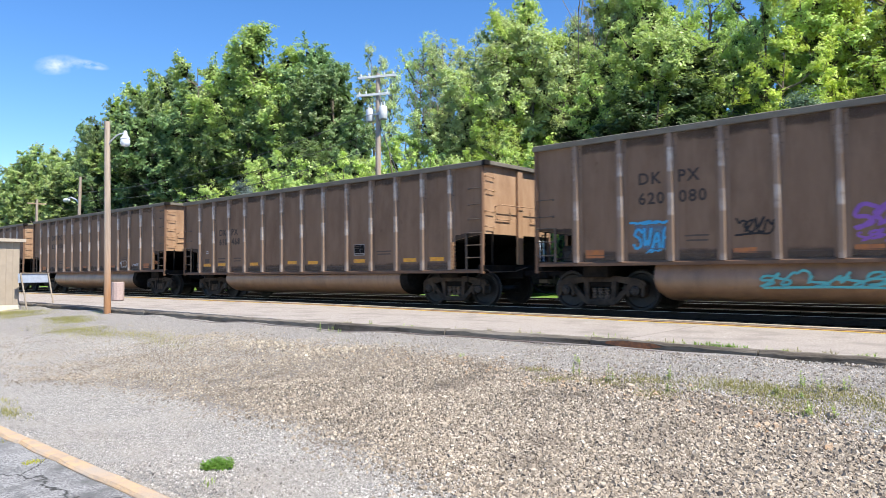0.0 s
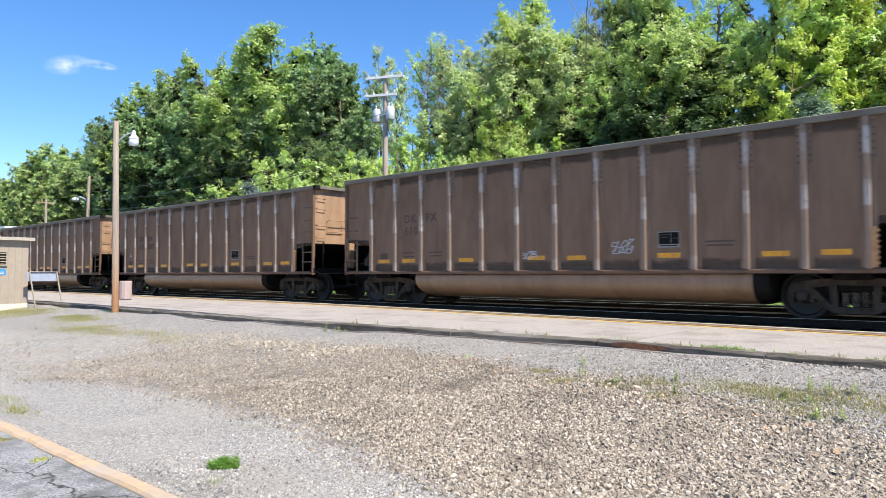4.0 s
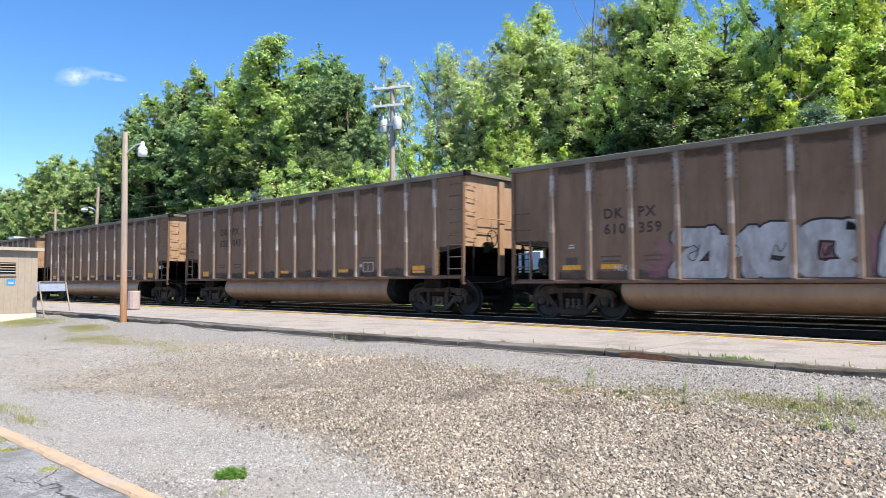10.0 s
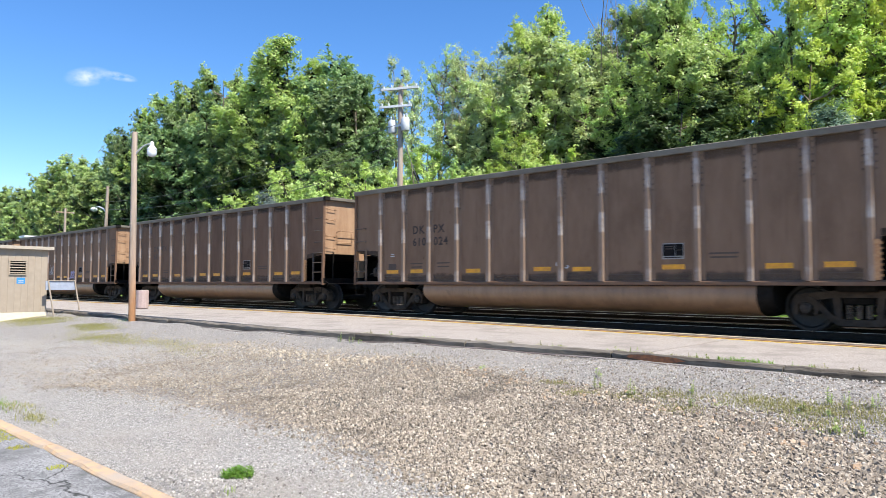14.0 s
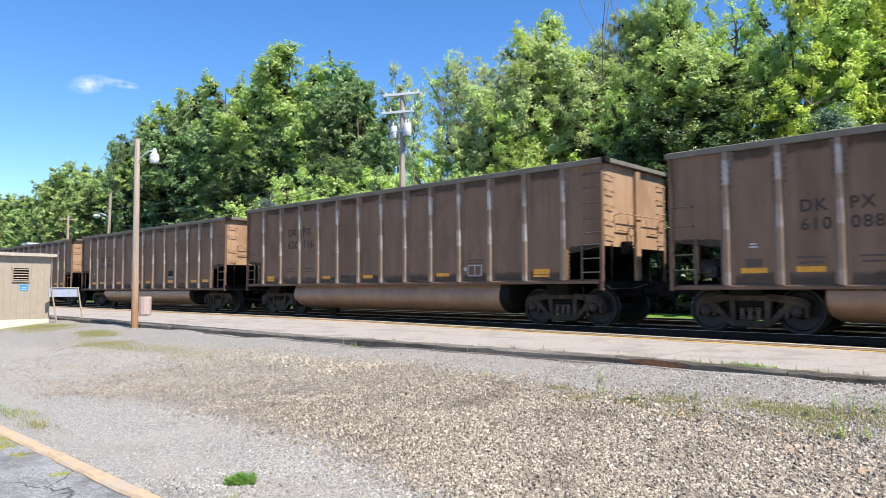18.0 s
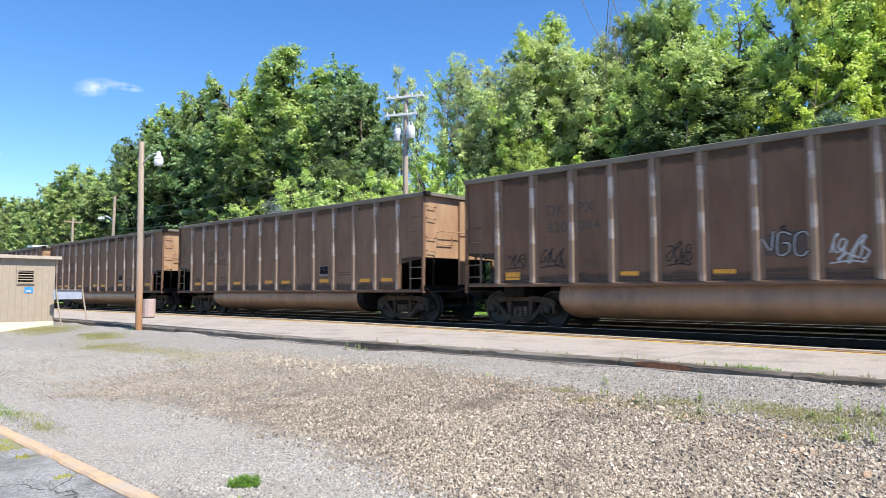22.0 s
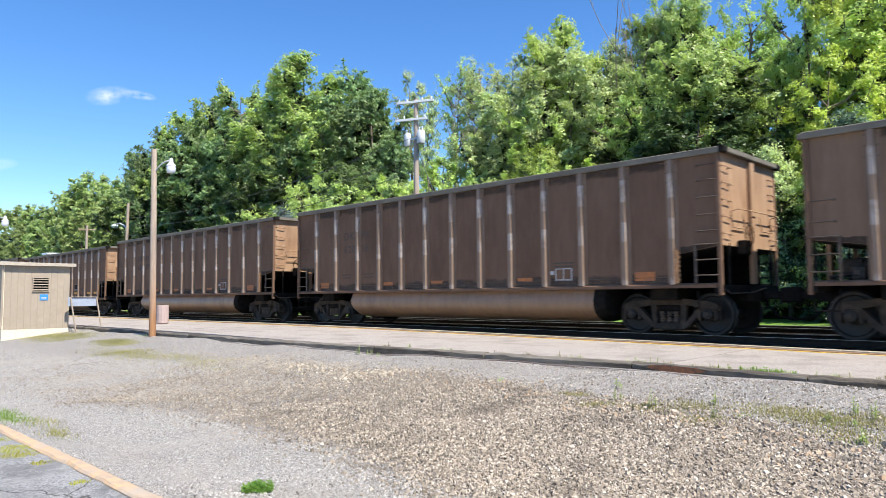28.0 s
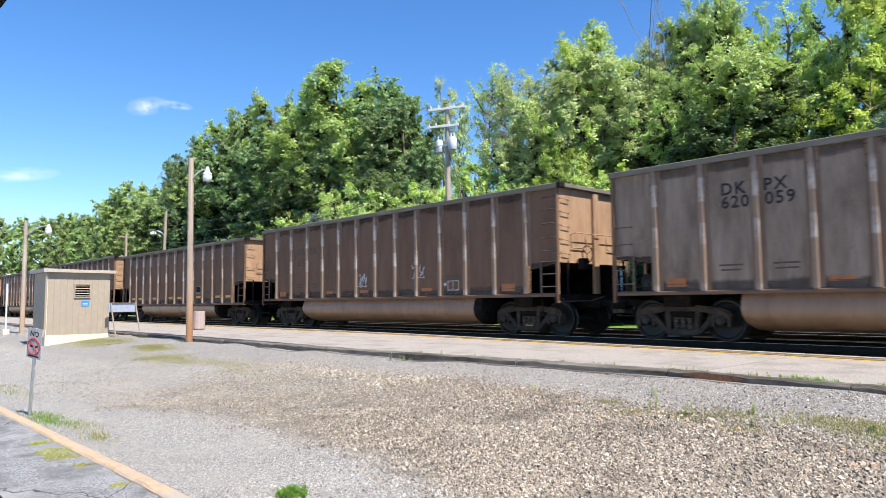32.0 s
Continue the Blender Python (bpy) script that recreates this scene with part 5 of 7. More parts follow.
def treated_wood():
    """Pole wood whose orange-brown treatment has bleached to grey towards the top."""
    m, nt, bsdf = nodes_of("treated_pole_wood")
    grey = mixer(nt, noisy(nt, 6.0, 0.35, 0.65, stretch=(2, 2, 0.15)), (0.43, 0.345, 0.27), (0.30, 0.235, 0.185))
    warm = mixer(nt, noisy(nt, 6.0, 0.35, 0.65, stretch=(2, 2, 0.2)), (0.36, 0.185, 0.085), (0.26, 0.13, 0.062))
    tc, sep, mr = nt.nodes.new("ShaderNodeTexCoord"), nt.nodes.new("ShaderNodeSeparateXYZ"), nt.nodes.new("ShaderNodeMapRange")
    nt.links.new(tc.outputs["Object"], sep.inputs[0])
    add = nt.nodes.new("ShaderNodeMath")
    add.operation = "ADD"
    nt.links.new(sep.outputs["Z"], add.inputs[0])
    nt.links.new(noisy(nt, 3.0, 0.2, 0.8, stretch=(2, 2, 0.3)), add.inputs[1])
    mr.inputs["From Min"].default_value, mr.inputs["From Max"].default_value = 0.8, 3.2
    nt.links.new(add.outputs[0], mr.inputs["Value"])
    nt.links.new(mixer(nt, mr.outputs["Result"], warm, grey), bsdf.inputs["Base Color"])
    bsdf.inputs["Roughness"].default_value = 0.9
    bumped(nt, bsdf, noisy(nt, 14.0, 0.3, 0.7, stretch=(2, 2, 0.15)), 0.5, 0.01)
    return m


TREATED = treated_wood()
ALU = plain("galvanised", (0.52, 0.53, 0.55), 0.4, 0.7)
PAINTED = plain("light_grey_paint", (0.66, 0.68, 0.70), 0.5)
GLASS = plain("lamp_glass", (0.72, 0.76, 0.80), 0.15)
SIDING = surface("tan_siding", (0.362, 0.303, 0.235), (0.324, 0.27, 0.208), 5.0, 0.7, big=(0.33, 0.277, 0.216), big_scale=0.7, bump=0.1)
CREAM = surface("cream_concrete", (0.72, 0.64, 0.49), (0.62, 0.55, 0.43), 9.0, 0.9, bump=0.3)
ROOFTRIM = surface("tan_roof_trim", (0.44, 0.385, 0.31), (0.37, 0.32, 0.26), 8.0, 0.8, bump=0.1)
ROOFING = surface("grey_roof", (0.45, 0.42, 0.38), (0.36, 0.33, 0.30), 8.0, 0.85)
SIGNBLUE = plain("sign_blue", (0.04, 0.26, 0.62), 0.4)
BOARD = surface("blue_grey_board", (0.36, 0.41, 0.50), (0.30, 0.34, 0.42), 6.0, 0.6)
PINKISH = surface("washed_concrete_bin", (0.46, 0.36, 0.33), (0.38, 0.29, 0.27), 20.0, 0.9, bump=0.5)
WIRE = plain("weathered_wire", (0.10, 0.105, 0.11), 0.5)
RED = plain("sign_red", (0.45, 0.05, 0.06), 0.5)
BARK = surface("tree_bark", (0.162, 0.1283, 0.0945), (0.2565, 0.216, 0.1688), 8.0, 0.95, bump=0.8, stretch=(2, 2, 0.4))


def wooden_pole(parent, height, r0, r1, lean=(0, 0), butt=0.0, base=-0.5):
    z0 = base
    pts = [(lean[0] * f, lean[1] * f, z0 + (height - z0) * f) for f in (0, 0.25, 0.5, 0.75, 1)]
    bm = bmesh.new()
    tube(bm, pts, r0, 12, r1)
    ob = smooth(part("pole", bm, TREATED if butt else POLEWOOD, parent))
    return ob


def lamp_head(parent, x, y, z, k=1.0):
    bm = bmesh.new()
    lathe(bm, [(0.035, 0.20), (0.06, 0.16), (0.075, 0.05), (0.11, 0.0), (0.155, -0.05), (0.165, -0.09), (0.15, -0.10)], 14, Matrix.Translation((x, y, z)) @ Matrix.Scale(k, 4))
    smooth(part("lamp_housing", bm, PAINTED, parent))
    bm = bmesh.new()
    lathe(bm, [(0.15, -0.10), (0.165, -0.16), (0.16, -0.27), (0.12, -0.33), (0.06, -0.345)], 14, Matrix.Translation((x, y, z)) @ Matrix.Scale(k, 4))
    smooth(part("refractor", bm, GLASS, parent, "ribbed clear lamp refractor"))


def street_lamp(x, y, z, height, arm, label, head_drop=0.55, lean=(0, 0), butt=0.0, r=0.108):
    t = thing("street_lamp", label, "street lamp", (x, y, z), "yard lamps")
    wooden_pole(t, height, r, r * 0.8, lean, butt)
    ax, ay = arm
    top = height - head_drop
    fx, fy = lean[0] * top / height, lean[1] * top / height
    bm = bmesh.new()
    pts = []
    for i in range(9):
        f = i / 8
        pts.append((fx + ax * f, fy + ay * f, top - 0.16 + 0.30 * math.sin(min(1.0, f * 1.25) * math.pi / 2)))
    tube(bm, pts, 0.021, 6)
    smooth(part("lamp_arm", bm, PAINTED, t))
    lamp_head(t, fx + ax, fy + ay, top + 0.04, 0.86)
    return t


street_lamp(-21.32, 8.98, -0.27, 5.80, (0.70, 0.23), "weathered wooden pole with a bracket yard lamp", 0.56, (-0.10, -0.03), 2.0, 0.104)
street_lamp(-36.7, 7.6, -0.25, 5.1, (1.9, 0.5), "distant wooden pole with a bracket yard lamp", 0.5, (0, 0), 0.0)


def utility_pole(x, y, z, height):
    t = thing("utility_pole", "tall wooden utility pole with crossarms and two transformers", "utility pole", (x, y, z))
    wooden_pole(t, height, 0.17, 0.12, (0, 0))
    for zz, w, dx in ((height - 0.18, 2.05, 0.0), (height - 1.08, 1.75, -0.22)):
        bm = bmesh.new()
        box(bm, -w / 2 + dx, w / 2 + dx, -0.19, -0.09, zz - 0.06, zz + 0.06, 0.01)
        arm = part("crossarm", bm, PAINTED, t, "grey weathered crossarm", pose(0, 0, 0, 0, 0, 25))
        for k in (-0.9, -0.45, 0.4, 0.9):
            bm = bmesh.new()
            lathe(bm, [(0.02, 0), (0.05, 0.02), (0.055, 0.07), (0.03, 0.09), (0.045, 0.12), (0.02, 0.15)], 8, Matrix.Translation((k * w / 2.1 + dx, -0.14, zz + 0.06)))
            part("insulator", bm, PAINTED, arm)
    for dx in (-0.48, 0.46):
        bm = bmesh.new()
        lathe(bm, [(0.19, 0.0), (0.215, 0.03), (0.215, 0.58), (0.18, 0.66), (0.06, 0.69)], 16, Matrix.Translation((dx, -0.1, height - 2.40)))
        tr_ = smooth(part("transformer", bm, PAINTED, t, "pale grey transformer can"))
        for k in (-0.1, 0.1):
            bm = bmesh.new()
            lathe(bm, [(0.03, 0), (0.045, 0.05), (0.03, 0.1), (0.045, 0.14), (0.02, 0.2)], 7, Matrix.Translation((dx + k, -0.1, height - 1.72)))
            part("bushing", bm, PAINTED, tr_)
    part("hanger", box(bmesh.new(), -0.3, 0.3, -0.16, -0.06, height - 2.12, height - 2.02), ALU, t)
    return t


POLE_AT = (-25.5, 24.0, -0.3)
utility_pole(*POLE_AT, 11.3)


def wire(name, a, b, sag, label, r=0.02):
    a, b = Vector(a), Vector(b)
    pts = [a.lerp(b, f) - Vector((0, 0, sag * 4 * f * (1 - f))) for f in np.linspace(0, 1, 14)]
    return tagged(part(name, tube(bmesh.new(), pts, r, 4), WIRE), label, "wire", "overhead wires")


wire("guy_wire", (-25.4, 24.0, 8.4), (-21.8, 24.6, 0.0), 0.02, "thin guy wire from the utility pole")
for zz, dy in ((8.9, -1.0), (8.2, 0.6), (7.3, 0.0)):
    wire("overhead_wire", (POLE_AT[0], 24 + dy * 0.4, zz), (-68, 26 + dy * 0.4, zz - 0.3), 0.9, "dark overhead wire along the line", 0.014)


def far_poles():
    t = thing("utility_pole", "distant wooden pole with a short crossarm", "utility pole", (-79, 26, -0.3))
    wooden_pole(t, 9.1, 0.16, 0.12)
    bm = bmesh.new()
    box(bm, -0.06, 0.06, -0.9, 0.9, 8.62, 8.74)
    part("crossarm", bm, POLEWOOD, t)
    l = thing("street_lamp", "distant leaning pole with a long lamp arm", "street lamp", (-68.5, 26, -0.3))
    wooden_pole(l, 10.4, 0.17, 0.13, (0.6, 0))
    bm = bmesh.new()
    tube(bm, [(0.4, 0, 7.9), (-0.9, 0.2, 8.4), (-2.6, 0.4, 8.75), (-3.8, 0.5, 8.7)], 0.06, 6)
    part("lamp_arm", bm, PAINTED, l)
    bm = bmesh.new()
    lathe(bm, [(0.05, 0.1), (0.2, 0.05), (0.28, -0.1), (0.2, -0.22), (0.1, -0.26)], 10, Matrix.Translation((-4.0, 0.5, 8.68)) @ Matrix.Scale(1.25, 4))
    part("lamp_housing", bm, GLASS, l)


far_poles()


def build_shed():
    x1, y0, y1, z0, z1 = -27.2, 6.36, 8.42, -0.13, 2.06
    x0 = x1 - 1.75
    shed = thing("utility_shed", "small tan utility shed with ribbed siding and louvre vent", "shed", (0, 0, 0))
    bm = bmesh.new()
    slab(bm, [(y0 - 0.03, -0.75), (y1 + 0.03, -0.75), (y1 + 0.03, z0), (y0 - 0.03, z0)], x0 - 0.03, x1 + 0.03, "x")
    part("foundation", bm, CREAM, shed, "cream concrete foundation")
    part("wall_core", box(bmesh.new(), x0 + 0.03, x1 - 0.03, y0 + 0.03, y1 - 0.03, z0, z1), SIDING, shed)
    n = 10
    step = (y1 - y0) / n
    bm = bmesh.new()
    slab(bm, [(0, 0.013), (0.015, 0.022), (step - 0.015, 0.022), (step, 0.013), (step, -0.03), (0, -0.03)], z0 + 0.005, z1, "z")
    for v in bm.verts:
        v.co = Vector((v.co.y, v.co.x, v.co.z))
    bmesh.ops.recalc_face_normals(bm, faces=bm.faces[:])
    me = mesh_of("siding_panel", bm, SIDING)
    for i in range(n):
        placed("siding_panel", me, None, shed, "", (x1, y0 + i * step, 0))
    nx = 8
    sx = (x1 - x0) / nx
    bm = bmesh.new()
    slab(bm, [(0, -0.013), (0.015, -0.022), (sx - 0.015, -0.022), (sx, -0.013), (sx, 0.03), (0, 0.03)], z0 + 0.005, z1, "z")
    me = mesh_of("siding_panel", bm, SIDING)
    for i in range(nx):
        placed("siding_panel", me, None, shed, "", (x0 + i * sx, y0, 0))
    bm = bmesh.new()
    slab(bm, [(y0 - 0.16, z1 + 0.005), (y1 + 0.14, z1 + 0.005), (y1 + 0.14, z1 + 0.09), (y0 - 0.16, z1 + 0.13)], x0 - 0.14, x1 + 0.16, "x")
    part("roof", bm, ROOFING, shed, "low grey roof with pale trim")
    part("roof_trim", box(bmesh.new(), x1 + 0.162, x1 + 0.185, y0 - 0.17, y1 + 0.15, z1 + 0.0, z1 + 0.11), ROOFTRIM, shed)
    # louvre
    cy, cz = y0 + 1.12, 1.42
    vent = part("louvre_vent", box(bmesh.new(), x1 + 0.023, x1 + 0.03, cy - 0.24, cy + 0.24, cz - 0.22, cz + 0.22), BLACK, shed, "louvred vent with tan frame")
    bm = bmesh.new()
    for a, b, c, d in ((cy - 0.29, cy + 0.29, cz + 0.22, cz + 0.26), (cy - 0.27, cy + 0.27, cz - 0.25, cz - 0.22), (cy - 0.27, cy - 0.24, cz - 0.22, cz + 0.22), (cy + 0.24, cy + 0.27, cz - 0.22, cz + 0.22)):
        box(bm, x1 + 0.02, x1 + 0.07, a, b, c, d)
    part("vent_frame", bm, SIDING, vent)
    for k in range(5):
        z = cz - 0.18 + k * 0.09
        bm = bmesh.new()
        slab(bm, [(x1 + 0.031, z), (x1 + 0.065, z - 0.02), (x1 + 0.068, z - 0.012), (x1 + 0.034, z + 0.008)], cy - 0.24, cy + 0.24)
        part("slat", bm, SIDING, vent)
    sign = part("notice", box(bmesh.new(), x1 + 0.024, x1 + 0.03, cy - 0.02, cy + 0.24, 0.86, 1.07), SIGNBLUE, shed, "small blue notice")
    for k in range(2):
        part("text_bar", box(bmesh.new(), x1 + 0.031, x1 + 0.033, cy + 0.03, cy + 0.19, 0.90 + k * 0.05, 0.925 + k * 0.05), CHALK, sign)
    part("downpipe", tube(bmesh.new(), [(x1 + 0.05, y0 - 0.05, z1), (x1 + 0.05, y0 - 0.05, 0.1), (x1 + 0.1, y0 - 0.12, -0.2)], 0.035, 8), SIDING, shed)
    part("corner_trim", box(bmesh.new(), x1 - 0.03, x1 + 0.03, y0 - 0.028, y0 + 0.008, z0, z1), CREAM, shed)
    return shed


build_shed()

# low board on two slanting legs beside the platform
board = thing("notice_board", "blue-grey board on two slanting pale legs", "notice board", (-27.0, 8.85, -0.34), rz=20)
part("panel", box(bmesh.new(), -0.03, 0.01, -0.62, 0.56, 0.98, 1.30, 0.006), BOARD, board)
for yy in (-0.52, 0.54):
    part("leg", tube(bmesh.new(), [(0.22, yy + 0.10, -0.1), (0.03, yy - 0.04, 1.32)], 0.026, 6), SIDING, board)
part("brace", tube(bmesh.new(), [(0.03, -0.55, 1.31), (0.03, 0.55, 1.31)], 0.016, 6), SIDING, board)

bin_ = thing("litter_bin", "pinkish exposed-aggregate concrete litter bin on the platform", "litter bin", (-26.5, 11.53, platform_z(-26.5)))
bm = bmesh.new()
lathe(bm, [(0.20, 0.0), (0.225, 0.03), (0.225, 0.66), (0.215, 0.70), (0.18, 0.70), (0.17, 0.63)], 12)
part("bin_body", bm, PINKISH, bin_)

SIGNGREY = surface("dusty_sign", (0.40, 0.39, 0.385), (0.31, 0.30, 0.295), 12.0, 0.6, bump=0.1)
# leaning sign at the curb
sg = thing("warning_sign", "small leaning no-smoking sign on a galvanised post", "sign", pose(-11.06, 2.42, -0.69, 0, 11, 0))
part("post", box(bmesh.new(), -0.03, 0.03, -0.015, 0.015, -0.2, 1.28), ALU, sg)
plate = part("sign_plate", box(bmesh.new(), 0.016, 0.022, -0.13, 0.13, 0.86, 1.28, 0.002), SIGNGREY, sg, "white sign with a red circle", pose(0, 0, 0, 0, 0, -62))
bm = bmesh.new()
ring = [(0.0245, 0.11 * math.cos(a), 1.03 + 0.11 * math.sin(a)) for a in np.linspace(0, 2 * math.pi, 25)]
tube(bm, ring, 0.010, 5, cap=False)
tube(bm, [(0.0245, -0.078, 1.108), (0.0245, 0.078, 0.952)], 0.010, 5)
part("red_circle", bm, RED, plate)
part("pictogram", box(bmesh.new(), 0.0225, 0.0235, -0.07, 0.07, 1.015, 1.045), INK, plate)
lettering("NO", 0.10, INK, plate, at=(0.0225, -0.085, 1.17), rz=90)
part("text_bar", box(bmesh.new(), 0.0225, 0.0235, -0.10, 0.10, 0.885, 0.905), INK, plate)

white_post = thing("marker_post", "slim white marker post on a small concrete foot", "post", (-38.0, 7.2, -0.25))
part("post", tube(bmesh.new(), [(0, 0, -0.2), (0, 0, 2.2)], 0.04, 8), PAINTED, white_post)
part("base", box(bmesh.new(), -0.14, 0.14, -0.14, 0.14, -0.2, 0.06, 0.02), CREAM, white_post)

# rubber-edged car window frame beside the camera
wf = thing("car_window_frame", "dark rubber edge of a car window beside the camera", "window frame", (0, 0, 0))
smooth(part("frame_edge", tube(bmesh.new(), [(-0.376, 0.095, 1.091), (-0.391, 0.083, 1.068), (-0.405, 0.071, 1.046), (-0.426, 0.047, 1.0), (-0.437, 0.039, 0.961), (-0.447, 0.038, 0.893), (-0.445, 0.046, 0.818), (-0.434, 0.067, 0.765), (-0.428, 0.08, 0.748), (-0.416, 0.101, 0.725)], 0.0125, 8), BLACK, wf))

# house far behind the trees
VANWHITE = plain("white_vehicle_paint", (0.74, 0.77, 0.82), 0.35)
CARGREY = plain("grey_vehicle_paint", (0.42, 0.45, 0.48), 0.3)
trailer = thing("box_trailer", "white box trailer parked on the grass beyond the track", "trailer", (-18.9, 26.4, ground_z(-18.9, 26.4)), "vehicles behind the track")
bm = bmesh.new()
box(bm, -1.5, 1.4, -0.95, 0.95, 1.55, 2.5, 0.04)
part("body", bm, VANWHITE, trailer)
part("chassis", box(bmesh.new(), -1.7, 1.9, -0.8, 0.8, 0.55, 1.548), BLACK, trailer)
for wx in (-0.7, 0.5):
    bm = bmesh.new()
    lathe(bm, [(0.0, 0.1), (0.2, 0.1), (0.22, 0.12), (0.32, 0.11), (0.33, 0.08), (0.33, -0.1)], 16, Matrix.Translation((wx, -0.91, 0.33)) @ Matrix.Rotation(math.pi / 2, 4, "X"))
    part("wheel", bm, BLACK, trailer)
for bx in (-0.75, 0.1, 0.75):
    part("panel_seam", box(bmesh.new(), bx - 0.03, bx + 0.03, -0.962, -0.945, 1.6, 2.46), CARGREY, trailer)

hs = thing("house", "distant pale roof-top room with tall windows, above the train", "house", (-104, 30, 0))
part("wall", box(bmesh.new(), -1.5, 0.7, -0.8, 0.8, -0.4, 7.0), CARGREY, hs)
part("roof", box(bmesh.new(), -1.65, 0.85, -0.95, 0.95, 7.0, 7.25, 0.03), VANWHITE, hs)
for k in range(3):
    win = part("window", box(bmesh.new(), 0.705, 0.73, -0.68 + k * 0.48, -0.30 + k * 0.48, 5.9, 6.75), SLATE, hs)
    part("frame", box(bmesh.new(), 0.732, 0.76, -0.28 + k * 0.48, -0.22 + k * 0.48, 5.85, 6.8), VANWHITE, win)
for k in range(3):
    part("window", box(bmesh.new(), -1.3 + k * 0.68, -0.8 + k * 0.68, -0.83, -0.803, 5.9, 6.75), SLATE, hs)

# ---- trees ----
LEAF_MID = leaf_material("leaf_mid", (0.300, 0.400, 0.122), (0.500, 0.620, 0.215), (0.50, 0.72, 0.14))
LEAF_DARK = leaf_material("leaf_dark", (0.142, 0.222, 0.090), (0.275, 0.378, 0.160), (0.235, 0.40, 0.09))
LEAF_PALE = leaf_material("leaf_pale", (0.355, 0.425, 0.180), (0.580, 0.660, 0.310), (0.53, 0.66, 0.19))
# leaf colour with the wood's shade already in it
LEAF_SHADE = leaf_material("leaf_shade", (0.030, 0.052, 0.018), (0.095, 0.142, 0.048), (0.07, 0.125, 0.025))
LEAF_LIGHT = leaf_material("leaf_light", (0.355, 0.455, 0.112), (0.55, 0.67, 0.20), (0.57, 0.79, 0.13))
LEAF_GOLD = leaf_material("leaf_gold", (0.40, 0.46, 0.085), (0.60, 0.66, 0.155), (0.64, 0.78, 0.10))
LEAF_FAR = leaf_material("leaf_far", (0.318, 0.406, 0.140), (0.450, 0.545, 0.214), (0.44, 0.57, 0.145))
# near-black inner leaves: the shade inside the crowns put into colour
INNER_SHADE = surface("inner_leaf_shade", (0.022, 0.036, 0.012), (0.042, 0.062, 0.02), 2.0, 0.9, bump=0)
LEAF_SPRUCE = leaf_material("leaf_spruce", (0.075, 0.13, 0.075), (0.20, 0.28, 0.19), (0.08, 0.15, 0.06))
LEAF_BLUE = leaf_material("leaf_blue", (0.12, 0.17, 0.165), (0.27, 0.34, 0.34), (0.1, 0.15, 0.12))
PALEBARK = surface("bare_twig", (0.30, 0.25, 0.20), (0.22, 0.18, 0.145), 8.0, 0.9, bump=0.2)


def crown_width(shape, f):
    """How far the crown reaches at the share f of its height."""
    if shape == "round":
        return math.sin(math.pi * (0.15 + 0.80 * f)) ** 0.75
    if shape == "vase":
        return (0.35 + 0.75 * f) * min(1.0, (1.07 - f) * 4)
    if shape == "cone":
        return 1.03 - f
    if shape == "dome":
        return (0.72 + 0.28 * min(1.0, f * 2)) * math.sqrt(max(0.03, 1 - max(0.0, (f - 0.78) / 0.225) ** 2))
    return (0.60 + 0.40 * math.sin(math.pi * f)) * min(1.0, (1.06 - f) * 3)


def leaf_sprays(base, way, length, face, per, size, seed):
    """Small leaves set along and round each twig."""
    rng = np.random.default_rng(seed)
    c, d = np.repeat(np.asarray(base), per, 0), np.repeat(np.asarray(way), per, 0)
    ln, out = np.repeat(np.asarray(length), per), np.repeat(np.asarray(face), per, 0)
    n = len(c)
    side = rng.normal(size=(n, 3))
    p = c + d * (ln * rng.uniform(0.0, 1.15, n))[:, None] + side * (ln * 0.24)[:, None] * np.array([1, 1, 0.7])
    nrm = out + side * 0.12 + rng.normal(scale=0.46, size=(n, 3))
    nrm /= np.linalg.norm(nrm, axis=1)[:, None]
    t = np.cross(nrm, d + rng.normal(scale=0.7, size=(n, 3)))
    t /= np.linalg.norm(t, axis=1)[:, None]
    b = np.cross(nrm, t)
    s = size * rng.uniform(0.55, 1.4, n)[:, None]
    v = np.stack([p - t * s, p + t * s * 0.35 + b * s * 0.62, p + t * s * 0.55 - b * s * 0.55], 1).reshape(-1, 3)
    return v, np.arange(n * 3).reshape(-1, 3)


